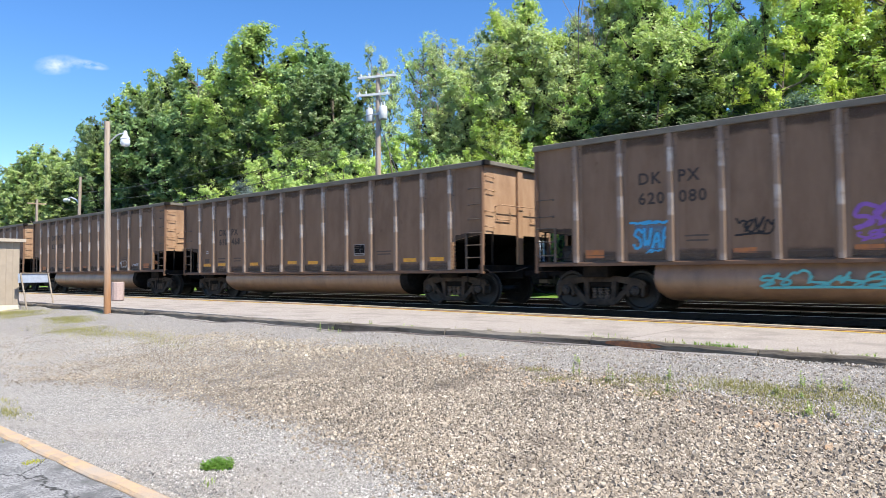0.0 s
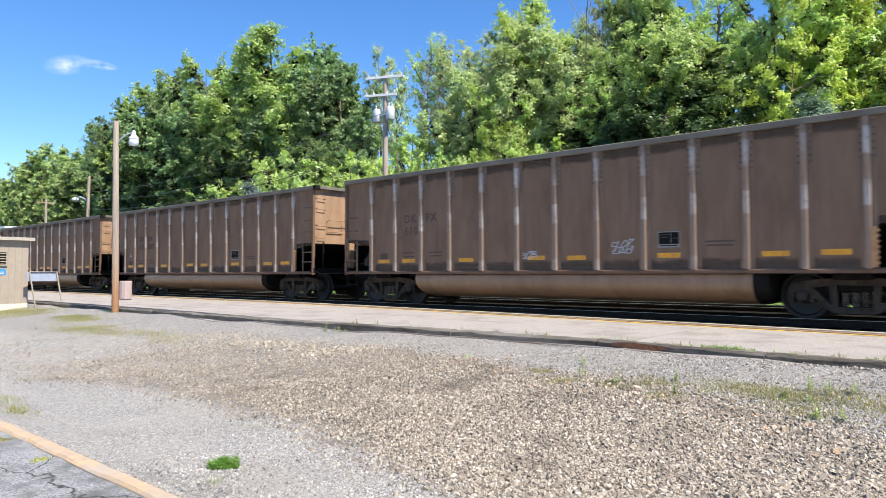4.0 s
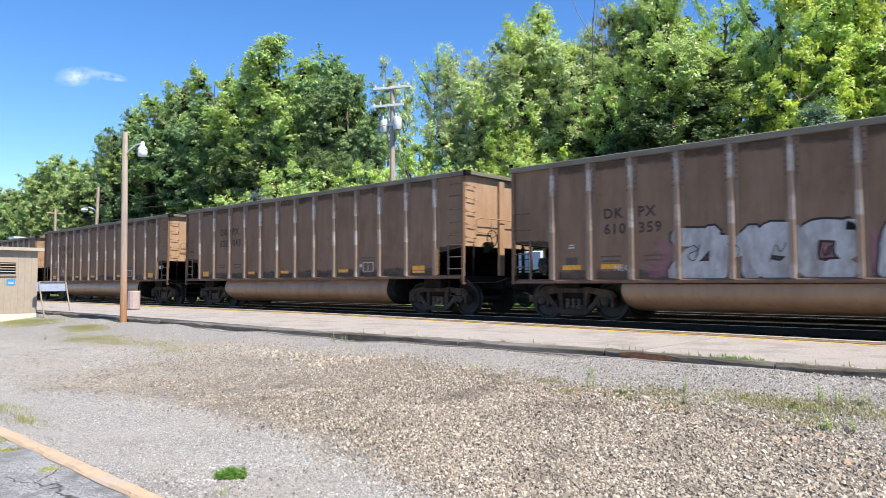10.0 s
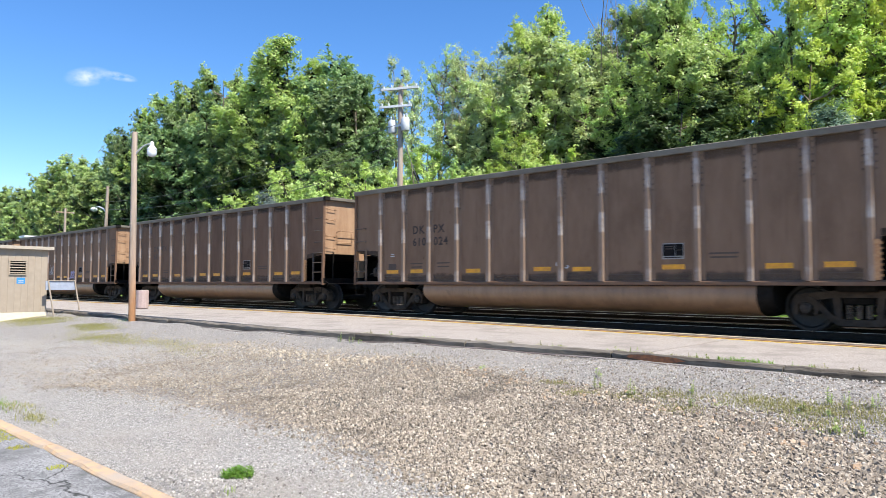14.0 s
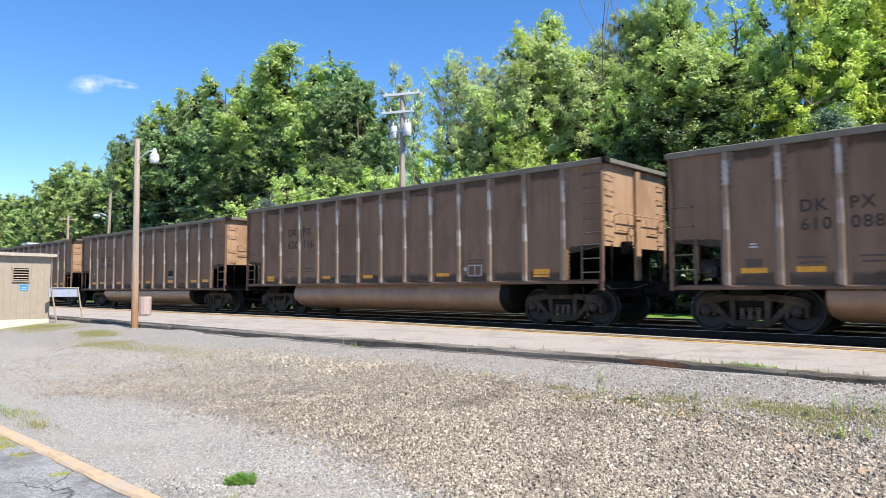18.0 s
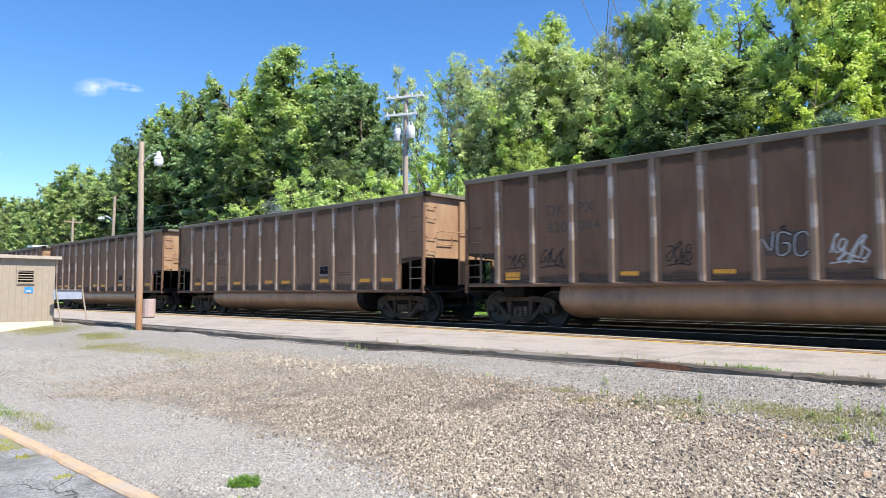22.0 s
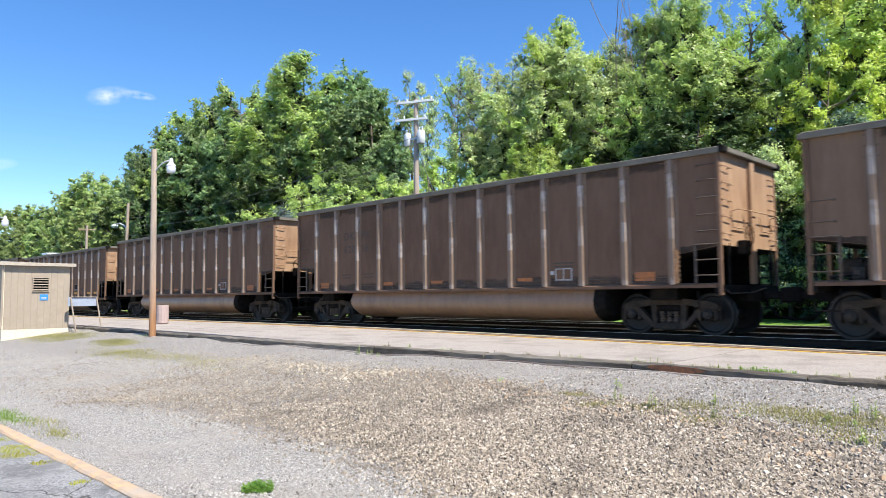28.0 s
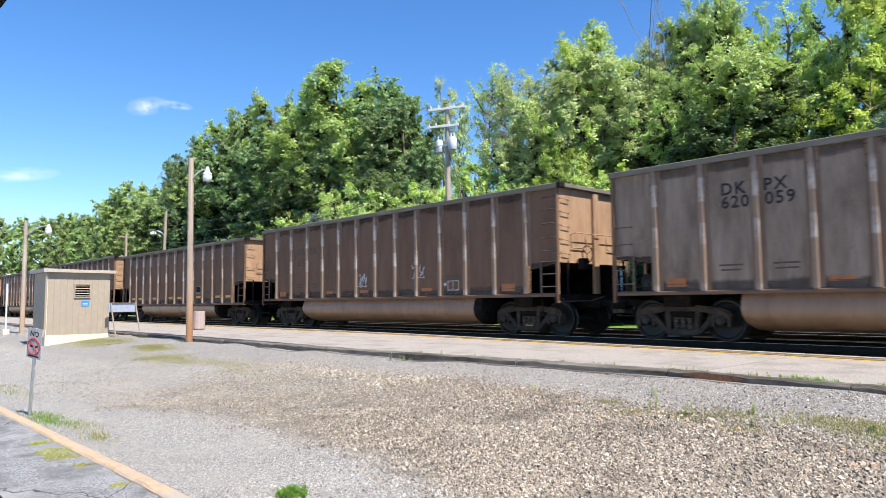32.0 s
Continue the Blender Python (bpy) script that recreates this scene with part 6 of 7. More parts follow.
def tree_parts(seed, height, spread, base, limbs, subs, per, size, shape="round", inner=40, sway=None, twigs=5, tips=0.22):
    """A trunk, rising limbs, side branches on the limbs, twigs on those, and leaves along the twigs."""
    rnd = random.Random(seed)

    def wild():
        return Vector((rnd.gauss(0, 1), rnd.gauss(0, 1), rnd.gauss(0, 1))).normalized()

    bm = bmesh.new()
    sway = sway or (rnd.uniform(-0.6, 0.6), rnd.uniform(-0.6, 0.6))

    def stem(z):
        g = max(0.0, z / height) ** 2
        return Vector((sway[0] * g, sway[1] * g, z))

    tube(bm, [stem(-0.6 + (height * 0.95 + 0.6) * f) for f in (0, 0.17, 0.34, 0.5, 0.67, 0.84, 1)], 0.2 * height / 15, 8, 0.025)
    at, way, length, face, ins, inl = [], [], [], [], [], []
    storey = [rnd.uniform(0.62, 1.28) for _ in range(6)]
    heavy = rnd.uniform(0, 6.28)
    k = height / 16
    for i in range(limbs):
        f = (i + rnd.random()) / limbs
        a = i * 2.4 + rnd.uniform(-0.6, 0.6)
        r = spread * crown_width(shape, f) * rnd.choice((0.45, 0.7, 0.85, 0.95, 1.08))
        if shape in ("dome", "vase"):
            r *= float(np.interp(f, (0, 0.2, 0.4, 0.6, 0.8, 1), storey)) * (1 + 0.22 * math.cos(a - heavy))
        ze = base + (height - base) * (0.06 + 0.94 * f) * (1.0 if f < 0.85 else rnd.uniform(0.93, 1.0))
        rise = rnd.uniform(0.55, 1.15) if shape != "cone" else -0.15
        s0 = stem(max(0.5 * base, ze - r * rise - 0.3))
        tip = stem(ze) + Vector((math.cos(a), math.sin(a), 0)) * r
        bow = Vector((rnd.uniform(-0.3, 0.3), rnd.uniform(-0.3, 0.3), -0.18 * r))
        line = [s0, s0.lerp(tip, 0.35) + bow, s0.lerp(tip, 0.7) + bow * 0.7, tip]
        tube(bm, line, 0.07 * k * (0.5 + r / spread), 5, 0.014)
        run = (tip - s0).normalized()
        heart = s0.lerp(tip, 0.5 + 0.4 * tips)
        for j in range(subs):
            u = tips + (1 - tips) * (j + rnd.random()) / subs
            q = s0.lerp(tip, u) + bow * (0.9 * math.sin(math.pi * u))
            d = (run * 0.55 + wild() * 0.9 + Vector((0, 0, 0.22))).normalized()
            ln = (0.34 * spread * rnd.uniform(0.5, 1.15) * (1.2 - 0.55 * u) + 0.2) * (0.5 if shape == "cone" else 1.0)
            if shape != "cone" and j % 2 == 0:
                tube(bm, [q, q + d * ln * 0.5 + Vector((0, 0, 0.05)), q + d * ln], 0.016 * k, 3, 0.005)
            for m in range(twigs):
                at.append(q + d * ln * (0.25 + 0.75 * (m + rnd.random()) / twigs))
                way.append((d * 0.6 + wild() * 0.8 + Vector((0, 0, -0.08))).normalized())
                length.append(rnd.uniform(0.26, 0.62) * k ** 0.5)
                face.append((at[-1] - heart).normalized() * 0.75 + Vector((0, 0, 0.55)) + wild() * 0.3)
            if u < 0.8:
                ins.append(q)
                inl.append(0.5 * k)
    me_t = mesh_of("trunk", bm, BARK)
    v, f = leaf_sprays(at, way, length, face, per, size, seed)
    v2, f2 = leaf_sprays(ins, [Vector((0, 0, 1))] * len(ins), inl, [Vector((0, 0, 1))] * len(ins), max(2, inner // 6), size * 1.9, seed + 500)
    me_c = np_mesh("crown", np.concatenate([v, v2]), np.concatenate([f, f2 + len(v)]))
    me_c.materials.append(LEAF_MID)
    me_c.materials.append(INNER_SHADE)
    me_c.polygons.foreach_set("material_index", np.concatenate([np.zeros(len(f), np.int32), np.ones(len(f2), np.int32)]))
    return me_t, me_c, float(np.sort(v[:, 2])[-60]), spread


KINDS = {
    "maple": tree_parts(11, 16, 3.0, 3.0, 24, 10, 26, 0.102, "dome", 60, tips=0.5), "oak": tree_parts(12, 16, 4.2, 8.5, 36, 11, 36, 0.096, "dome", 260, tips=0.4),
    "tall": tree_parts(13, 16, 2.6, 2.5, 24, 9, 26, 0.098, "dome", 50, tips=0.5), "ash": tree_parts(23, 16, 2.7, 3.5, 26, 9, 25, 0.097, "vase", tips=0.35),
    "elm": tree_parts(22, 16, 3.1, 2.0, 26, 10, 26, 0.102, "dome", 60, tips=0.5),
    "beech": tree_parts(24, 16, 3.4, 1.0, 28, 11, 20, 0.138, "dome", 120, tips=0.5), "lime": tree_parts(25, 16, 3.8, 1.0, 30, 11, 20, 0.138, "dome", 120, tips=0.5), "poplar": tree_parts(26, 16, 2.9, 1.5, 26, 10, 20, 0.138, "dome", 100, tips=0.5),
    "leaning": tree_parts(27, 16, 2.9, 7.0, 24, 10, 24, 0.125, "dome", 60, (3.6, 0.0), tips=0.45),
    "open": tree_parts(15, 16, 2.6, 6.5, 22, 6, 18, 0.09, "vase", 6), "thin": tree_parts(18, 16, 2.2, 7.0, 18, 6, 18, 0.095, "vase", 4),
    "far": tree_parts(16, 16, 4.8, 1.0, 36, 8, 18, 0.21, "round", 12), "back": tree_parts(17, 16, 4.4, 1.0, 30, 6, 10, 0.25, "dome", 80),
    "bush": tree_parts(19, 6, 2.3, 0.1, 24, 6, 18, 0.08, "dome", 40), "shrub": tree_parts(20, 6, 2.5, 0.0, 24, 6, 18, 0.08, "round", 40),
    "spruce": tree_parts(21, 6, 1.6, 0.3, 60, 5, 22, 0.042, "cone", 30, None, 3)}


def tree(x, y, h, kind_name, leaf, turn, label, widen=1.0, name="tree", group="trees of the wooded bank", half=None):
    """A tree of height h; half: how far its crown reaches to each side, in metres."""
    t = thing(name, label, "tree", pose(x, y, ground_z(x, y) - 0.1, 0, 0, turn), group)
    me_t, me_c, tall, wide = KINDS[kind_name]
    s = h / tall
    w = s * widen if half is None else max(0.62 * s, min(1.7 * s, half / (wide * 0.92)))
    for nm, me in (("trunk", me_t), ("crown", me_c)):
        ob = placed(nm, me, None, t)
        ob.scale = (w, w, s)
        if nm == "crown" and leaf is not LEAF_MID:
            ob.material_slots[0].link = "OBJECT"
            ob.material_slots[0].material = leaf
    return t


def bare_tree(x, y, h, seed):
    """A dead tree: forked bare twigs."""
    rnd = random.Random(seed)
    t = thing("bare_tree", "dead grey tree with bare forked twigs", "tree", pose(x, y, ground_z(x, y) - 0.1), "trees of the wooded bank")
    bm = bmesh.new()

    def grow(p, d, length, r, depth):
        q = p + d * length
        tube(bm, [p, (p + q) / 2 + Vector((rnd.uniform(-1, 1), rnd.uniform(-1, 1), 0)) * length * 0.06, q], r, 5, r * 0.6)
        if depth:
            for _ in range(3 if depth > 1 else 4):
                e = (d + Vector((rnd.gauss(0, 0.26), rnd.gauss(0, 0.26), 0.22))).normalized()
                grow(p + d * length * rnd.uniform(0.6, 1.0), e, length * rnd.uniform(0.5, 0.75), r * 0.55, depth - 1)
    grow(Vector((0, 0, -0.5)), Vector((0.03, 0.02, 1)).normalized(), h * 0.52, 0.075, 4)
    part("trunk", bm, PALEBARK, t)


LEAF_SAYS = {"leaf_shade": "low tree in the wood, shade put into its dark leaf colour", "leaf_dark": "tall dark-green broadleaf tree on the wooded bank", "leaf_pale": "slender airy tree with sparse pale-green leaves", "leaf_light": "tall bright yellow-green tree on the wooded bank", "leaf_gold": "tall sunlit yellow-green tree on the wooded bank", "leaf_mid": "tall leafy green tree on the wooded bank"}


# The wood tree by tree: place, top, reach of the crown, kind.
DARK_WOOD = ((-87.6, 36.0, 21.2, 2.9, "beech"), (-82.7, 36.0, 22.4, 3.4, "lime"), (-79.0, 37.0, 23.0, 3.2, "poplar"), (-72.3, 36.0, 23.1, 3.9, "lime"), (-67.8, 37.0, 22.6, 3.0, "beech"),
             (-64.1, 36.0, 23.3, 3.6, "lime"), (-62.5, 33.5, 18.3, 3.4, "beech"), (-72.9, 33.5, 18.0, 3.6, "lime"), (-81.6, 33.5, 16.7, 3.2, "beech"), (-66.5, 31.8, 12.5, 2.9, "poplar"), (-77.0, 31.8, 12.0, 3.0, "beech"), (-84.5, 32.5, 13.0, 2.6, "poplar"), (-68.0, 33.0, 17.0, 3.0, "poplar"))
MID_WOOD = ((-59.4, 37.0, 24.0, 1.7, "thin"), (-50.0, 38.0, 23.4, 3.8, "leaning"), (-47.4, 37.0, 21.2, 4.2, "lime"), (-43.2, 36.0, 18.2, 2.5, "poplar"), (-46.9, 34.0, 16.1, 3.0, "beech"),
            (-51.1, 33.5, 14.8, 2.8, "poplar"), (-55.0, 35.0, 18.6, 3.2, "lime"), (-57.5, 33.2, 15.5, 2.8, "beech"), (-38.4, 34.0, 12.6, 1.8, "maple"), (-49.0, 31.6, 11.0, 2.6, "poplar"), (-55.5, 31.4, 11.5, 2.6, "beech"), (-42.0, 32.0, 11.2, 2.2, "tall"))
AIRY_WOOD = ((-42.9, 40.0, 20.3, 1.7, "thin"), (-38.2, 37.0, 16.8, 1.4, "open"), (-37.1, 39.0, 19.4, 1.9, "open"), (-33.1, 38.0, 18.7, 2.3, "open"), (-32.0, 40.0, 18.8, 1.8, "thin"), (-33.7, 34.0, 10.8, 1.7, "tall"), (-37.0, 33.0, 9.4, 1.7, "maple"), (-30.2, 34.4, 11.6, 1.8, "maple"))
BRIGHT_WOOD = ((-28.3, 38.0, 19.0, 2.2, "ash"), (-24.8, 37.0, 19.2, 2.6, "elm"), (-22.6, 38.0, 17.4, 1.3, "thin"), (-20.9, 34.0, 13.4, 2.0, "tall"), (-24.9, 34.5, 14.6, 2.2, "maple"), (-19.8, 38.0, 17.9, 1.9, "ash"), (-28.0, 33.6, 12.2, 2.0, "ash"), (-23.0, 31.8, 9.6, 1.8, "elm"))
RIGHT_WOOD = ((-17.8, 38.0, 19.3, 2.8, "oak"), (-14.0, 37.0, 16.2, 2.0, "open"), (-11.7, 35.0, 12.9, 1.4, "maple"), (-10.6, 37.0, 17.0, 1.8, "elm"), (-8.6, 36.0, 16.8, 2.0, "ash"), (-7.2, 34.4, 15.2, 1.6, "tall"), (-5.4, 36.0, 16.0, 2.2, "elm"), (-3.2, 36.0, 15.6, 2.2, "ash"), (-0.6, 36.0, 15.4, 2.4, "oak"), (-18.0, 33.6, 12.0, 1.9, "elm"))


FAR_TREES = ((-157, 47, 23.0), (-147, 46, 23.7), (-143, 47, 25.8), (-129, 45, 23.0), (-118, 44, 21.0), (-109, 42, 18.6), (-112, 40, 16.9), (-130, 42, 17.1), (-267, 66, 33.2), (-237, 62, 30.3), (-217, 60, 27.6), (-200, 58, 24.9), (-178, 48, 19.3), (-200, 50, 20.8), (-292, 66, 34.6), (-306, 62, 35.6), (-356, 64, 39.9))


def skyline(q):
    """Rise of the wood's top per metre of depth, over the bearing x / y."""
    rows = sorted((x / y, (top - 0.86) / y) for group in (DARK_WOOD, MID_WOOD, AIRY_WOOD, BRIGHT_WOOD, RIGHT_WOOD) for x, y, top, half, kind_name in group if y > 35)
    return float(np.interp(q, [r[0] for r in rows], [r[1] for r in rows]))


def plant_woods():
    rnd = random.Random(77)
    says = dict(LEAF_SAYS)
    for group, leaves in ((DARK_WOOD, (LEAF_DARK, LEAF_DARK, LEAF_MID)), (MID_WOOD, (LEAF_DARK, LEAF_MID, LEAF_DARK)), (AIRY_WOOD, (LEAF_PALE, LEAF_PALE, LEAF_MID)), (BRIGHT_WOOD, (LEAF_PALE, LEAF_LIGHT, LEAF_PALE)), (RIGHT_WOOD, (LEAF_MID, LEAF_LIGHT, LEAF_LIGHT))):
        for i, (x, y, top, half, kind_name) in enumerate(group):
            # low trees on the left take the shade-dark leaf colour
            leaf = LEAF_SHADE if top < 13.5 and x < -46 else LEAF_GOLD if x > -10 else leaves[i % 3]
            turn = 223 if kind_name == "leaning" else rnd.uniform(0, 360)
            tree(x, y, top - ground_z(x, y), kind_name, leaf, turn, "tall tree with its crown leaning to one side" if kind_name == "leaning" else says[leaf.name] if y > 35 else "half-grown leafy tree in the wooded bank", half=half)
    # more crowns crowding in between, but for the open stretch in the middle
    x = -86.0
    while x < 1:
        y = 34.8 + rnd.uniform(-0.6, 0.8)
        if not -43 < x < -31.5 and not -18 < x < -9.5:
            dark = x < -43
            top = 0.86 + skyline(x / y) * y * (rnd.uniform(0.74, 0.93) if dark else rnd.uniform(0.70, 0.88))
            leaf = rnd.choice((LEAF_DARK, LEAF_MID, LEAF_DARK) if dark else (LEAF_LIGHT,) if x > -11 else (LEAF_MID, LEAF_LIGHT, LEAF_PALE, LEAF_PALE))
            tree(x, y, top - ground_z(x, y), rnd.choice(("beech", "lime", "poplar") if dark else ("elm", "maple", "ash")), leaf, rnd.uniform(0, 360), LEAF_SAYS[leaf.name], half=rnd.uniform(3.0, 4.2) if dark else rnd.uniform(2.2, 3.0))
        x += rnd.uniform(3.0, 4.4) if x < -43 else rnd.uniform(2.4, 3.4)
    # the shaded depth of the wood behind them
    x = -96.0
    while x < 2:
        y = 42 + rnd.uniform(-1.5, 2.5)
        low = 0.45 if -1.16 < x / y < -0.80 else 0.90
        top = 0.86 + skyline(x / y) * y * low * rnd.uniform(0.9, 1.0)
        tree(x, y, top - ground_z(x, y), "back", LEAF_DARK if x < -46 or rnd.random() < 0.5 else LEAF_MID, rnd.uniform(0, 360), "green tree standing further back in the woods", 0.95)
        x += rnd.uniform(3.4, 4.8)
    # bushes and young trees at the wood's edge, thick on both sides of a gap shaded by leaf colour
    x = -84.0
    while x < 2:
        y = 29.6 + rnd.uniform(-0.8, 0.8)
        h = float(np.interp(x, (-84, -56, -49, -42, -35, -29, -24, -20, -10, -6, 0), (4.5, 6.0, 9.2, 9.6, 9.4, 9.3, 9.8, 8.6, 8.0, 7.8, 7.4))) * rnd.uniform(0.76, 1.03)
        leaf = LEAF_SHADE if x < -56 else rnd.choice((LEAF_LIGHT, LEAF_MID, LEAF_MID))
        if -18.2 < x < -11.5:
            y, leaf, h = 33.2, LEAF_SHADE, 6.5
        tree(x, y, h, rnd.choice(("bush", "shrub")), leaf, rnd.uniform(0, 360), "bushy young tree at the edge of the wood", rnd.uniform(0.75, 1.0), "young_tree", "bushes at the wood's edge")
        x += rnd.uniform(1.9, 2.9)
    # low shrubs added before them, leaves dark for shade, seen through the gaps of the train
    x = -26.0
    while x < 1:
        tree(x, 28.6 + rnd.uniform(-0.4, 0.4), rnd.uniform(3.6, 4.8), rnd.choice(("bush", "shrub")), LEAF_SHADE, rnd.uniform(0, 360), "low shrub before the wood, shade put into its leaf colour", rnd.uniform(0.85, 1.1), "shrub", "shaded shrubs behind the track")
        x += rnd.uniform(2.4, 3.2)
    # a broad tree, added dark-leaved ones painting deep shade under it, dead ones, spruces and the lighter group far
    # down the line
    tree(-14.1, 31.6, 12.6, "oak", LEAF_MID, 40, "broad dark-green tree with a round crown", half=3.3)
    tree(-13.3, 29.0, 9.4, "lime", LEAF_SHADE, 310, "low tree in the wood, shade put into its dark leaf colour", half=3.0)
    tree(-13.6, 33.6, 10.2, "beech", LEAF_SHADE, 200, "low tree in the wood, shade put into its dark leaf colour", half=4.6)
    tree(-16.6, 33.0, 9.0, "lime", LEAF_SHADE, 120, "low tree in the wood, shade put into its dark leaf colour", half=3.0)
    tree(-8.7, 31.2, 10.6, "elm", LEAF_GOLD, 75, "half-grown yellow-green tree at the edge of the wood", half=1.9)
    bare_tree(-20.6, 36.0, 17.6, 5)
    bare_tree(-33.2, 35.4, 13.0, 8)
    tree(-6.2, 27.4, 7.8, "spruce", LEAF_SPRUCE, 0, "dark blue-green spruce on the lawn behind the track", 1.15, "spruce_tree", "spruces")
    tree(-9.4, 28.8, 7.0, "spruce", LEAF_PALE, 70, "light-green spruce on the lawn behind the track", 1.2, "spruce_tree", "spruces")
    tree(-40.2, 26.0, 7.5, "spruce", LEAF_BLUE, 30, "small blue spruce before the wood", 1.1, "spruce_tree", "spruces")
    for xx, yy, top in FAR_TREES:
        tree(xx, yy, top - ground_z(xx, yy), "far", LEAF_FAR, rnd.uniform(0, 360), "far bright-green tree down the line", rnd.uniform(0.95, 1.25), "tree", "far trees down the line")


plant_woods()

# small fair-weather clouds, far off
CLOUD, cnt, cbsdf = nodes_of("cloud_wisp")
cnt.nodes.remove(cbsdf)
c_em, c_tr, c_mx = cnt.nodes.new("ShaderNodeEmission"), cnt.nodes.new("ShaderNodeBsdfTransparent"), cnt.nodes.new("ShaderNodeMixShader")
c_em.inputs["Strength"].default_value = 0.85
c_tc, c_gr = cnt.nodes.new("ShaderNodeTexCoord"), cnt.nodes.new("ShaderNodeTexGradient")
c_gr.gradient_type = "SPHERICAL"
cnt.links.new(c_tc.outputs["Object"], c_gr.inputs[0])
c_mul = cnt.nodes.new("ShaderNodeMath")
c_mul.operation = "MULTIPLY"
cnt.links.new(c_gr.outputs["Fac"], c_mul.inputs[0])
cnt.links.new(noisy(cnt, 0.9, 0.30, 0.95, detail=5.0, stretch=(1.6, 1, 1)), c_mul.inputs[1])
cnt.links.new(c_mul.outputs[0], c_mx.inputs[0])
cnt.links.new(c_tr.outputs[0], c_mx.inputs[1])
cnt.links.new(c_em.outputs[0], c_mx.inputs[2])
cnt.links.new(c_mx.outputs[0], cnt.nodes["Material Output"].inputs["Surface"])
for away, wide_, high_, turn_ in (((-0.911, 0.321, 0.2595), 44, 19, -14), ((-0.8973, 0.3536, 0.2641), 34, 9, 5), ((-0.967, 0.194, 0.162), 66, 15, -8)):
    bm = bmesh.new()
    bmesh.ops.create_grid(bm, x_segments=1, y_segments=1, size=1.0)
    spot = Vector(away) * 1500
    ob = part("backdrop", bm, CLOUD, None, "", look(spot, EYE) @ pose(0, 0, 0, 0, 0, turn_) @ Matrix.Diagonal((wide_, high_, 1, 1)))
    tagged(ob, "thin white wisp of cloud in the blue sky", "cloud", kind="structure")

# distant ridge, its haze put into the base colour
bm = bmesh.new()
prev_ = None
for k in range(40):
    xx = -1500 + k * 35
    hh = 26 + 40 * math.exp(-((xx + 1150) / 330.0) ** 2) + 6 * math.sin(k * 0.8)
    col_ = (bm.verts.new((xx, 420 - 0.2 * xx, -2)), bm.verts.new((xx, 470 - 0.2 * xx, hh)))
    if prev_:
        bm.faces.new((prev_[0], col_[0], col_[1], prev_[1]))
    prev_ = col_
HAZY = surface("haze_tinted_woods", (0.10, 0.20, 0.20), (0.13, 0.25, 0.24), 0.02, 0.95, bump=0)
tagged(part("backdrop", bm, HAZY), "wooded ridge on the horizon, tinted blue-green for haze", "hills", kind="structure")


# cable lying on the gravel along the kerb
cable_pts = [(x, kerb_y(x) - 0.14 - 0.025 * math.sin(x * 1.9) - 0.1 * (x > -5), ground_z(x, kerb_y(x) - 0.2) + 0.012) for x in np.arange(-17, -3.9, 0.4)]
tagged(part("cable", tube(bmesh.new(), cable_pts, 0.014, 6), surface("rubber_cable", (0.10, 0.06, 0.05), (0.34, 0.30, 0.27), 0.5, 0.7)), "dark reddish cable lying along the timber kerb", "cable")

# ---- gravel, weeds and grass ----
COARSE = stone_material("ballast_stone", ((0.06, 0.048, 0.037), (0.40, 0.328, 0.242), (0.14, 0.113, 0.085), (0.50, 0.42, 0.322), (0.24, 0.194, 0.145), (0.42, 0.352, 0.268), (0.66, 0.58, 0.465)))
PEBBLE = stone_material("light_pebble", ((0.09, 0.081, 0.071), (0.59, 0.553, 0.505), (0.33, 0.305, 0.272), (0.76, 0.718, 0.66), (0.20, 0.182, 0.16), (0.53, 0.497, 0.45)))
BLADE = leaf_material("grass_blade", (0.1875, 0.2625, 0.0625), (0.4, 0.475, 0.15), (0.3, 0.4, 0.05))
BRIGHT = leaf_material("fresh_grass", (0.1008, 0.216, 0.0297), (0.2419, 0.378, 0.0693), (0.2016, 0.36, 0.0297))
MOSSY = leaf_material("moss_blade", (0.299, 0.3105, 0.0345), (0.483, 0.46, 0.0575), (0.391, 0.391, 0.0345))
OLIVE = leaf_material("olive_grass", (0.1882, 0.1837, 0.063), (0.3528, 0.3255, 0.126), (0.2822, 0.273, 0.063))
STRAW = leaf_material("straw_grass", (0.27, 0.27, 0.085), (0.42, 0.40, 0.16), (0.34, 0.33, 0.08))
DRY = leaf_material("dry_grass", (0.24, 0.225, 0.10), (0.36, 0.33, 0.17), (0.28, 0.26, 0.10))


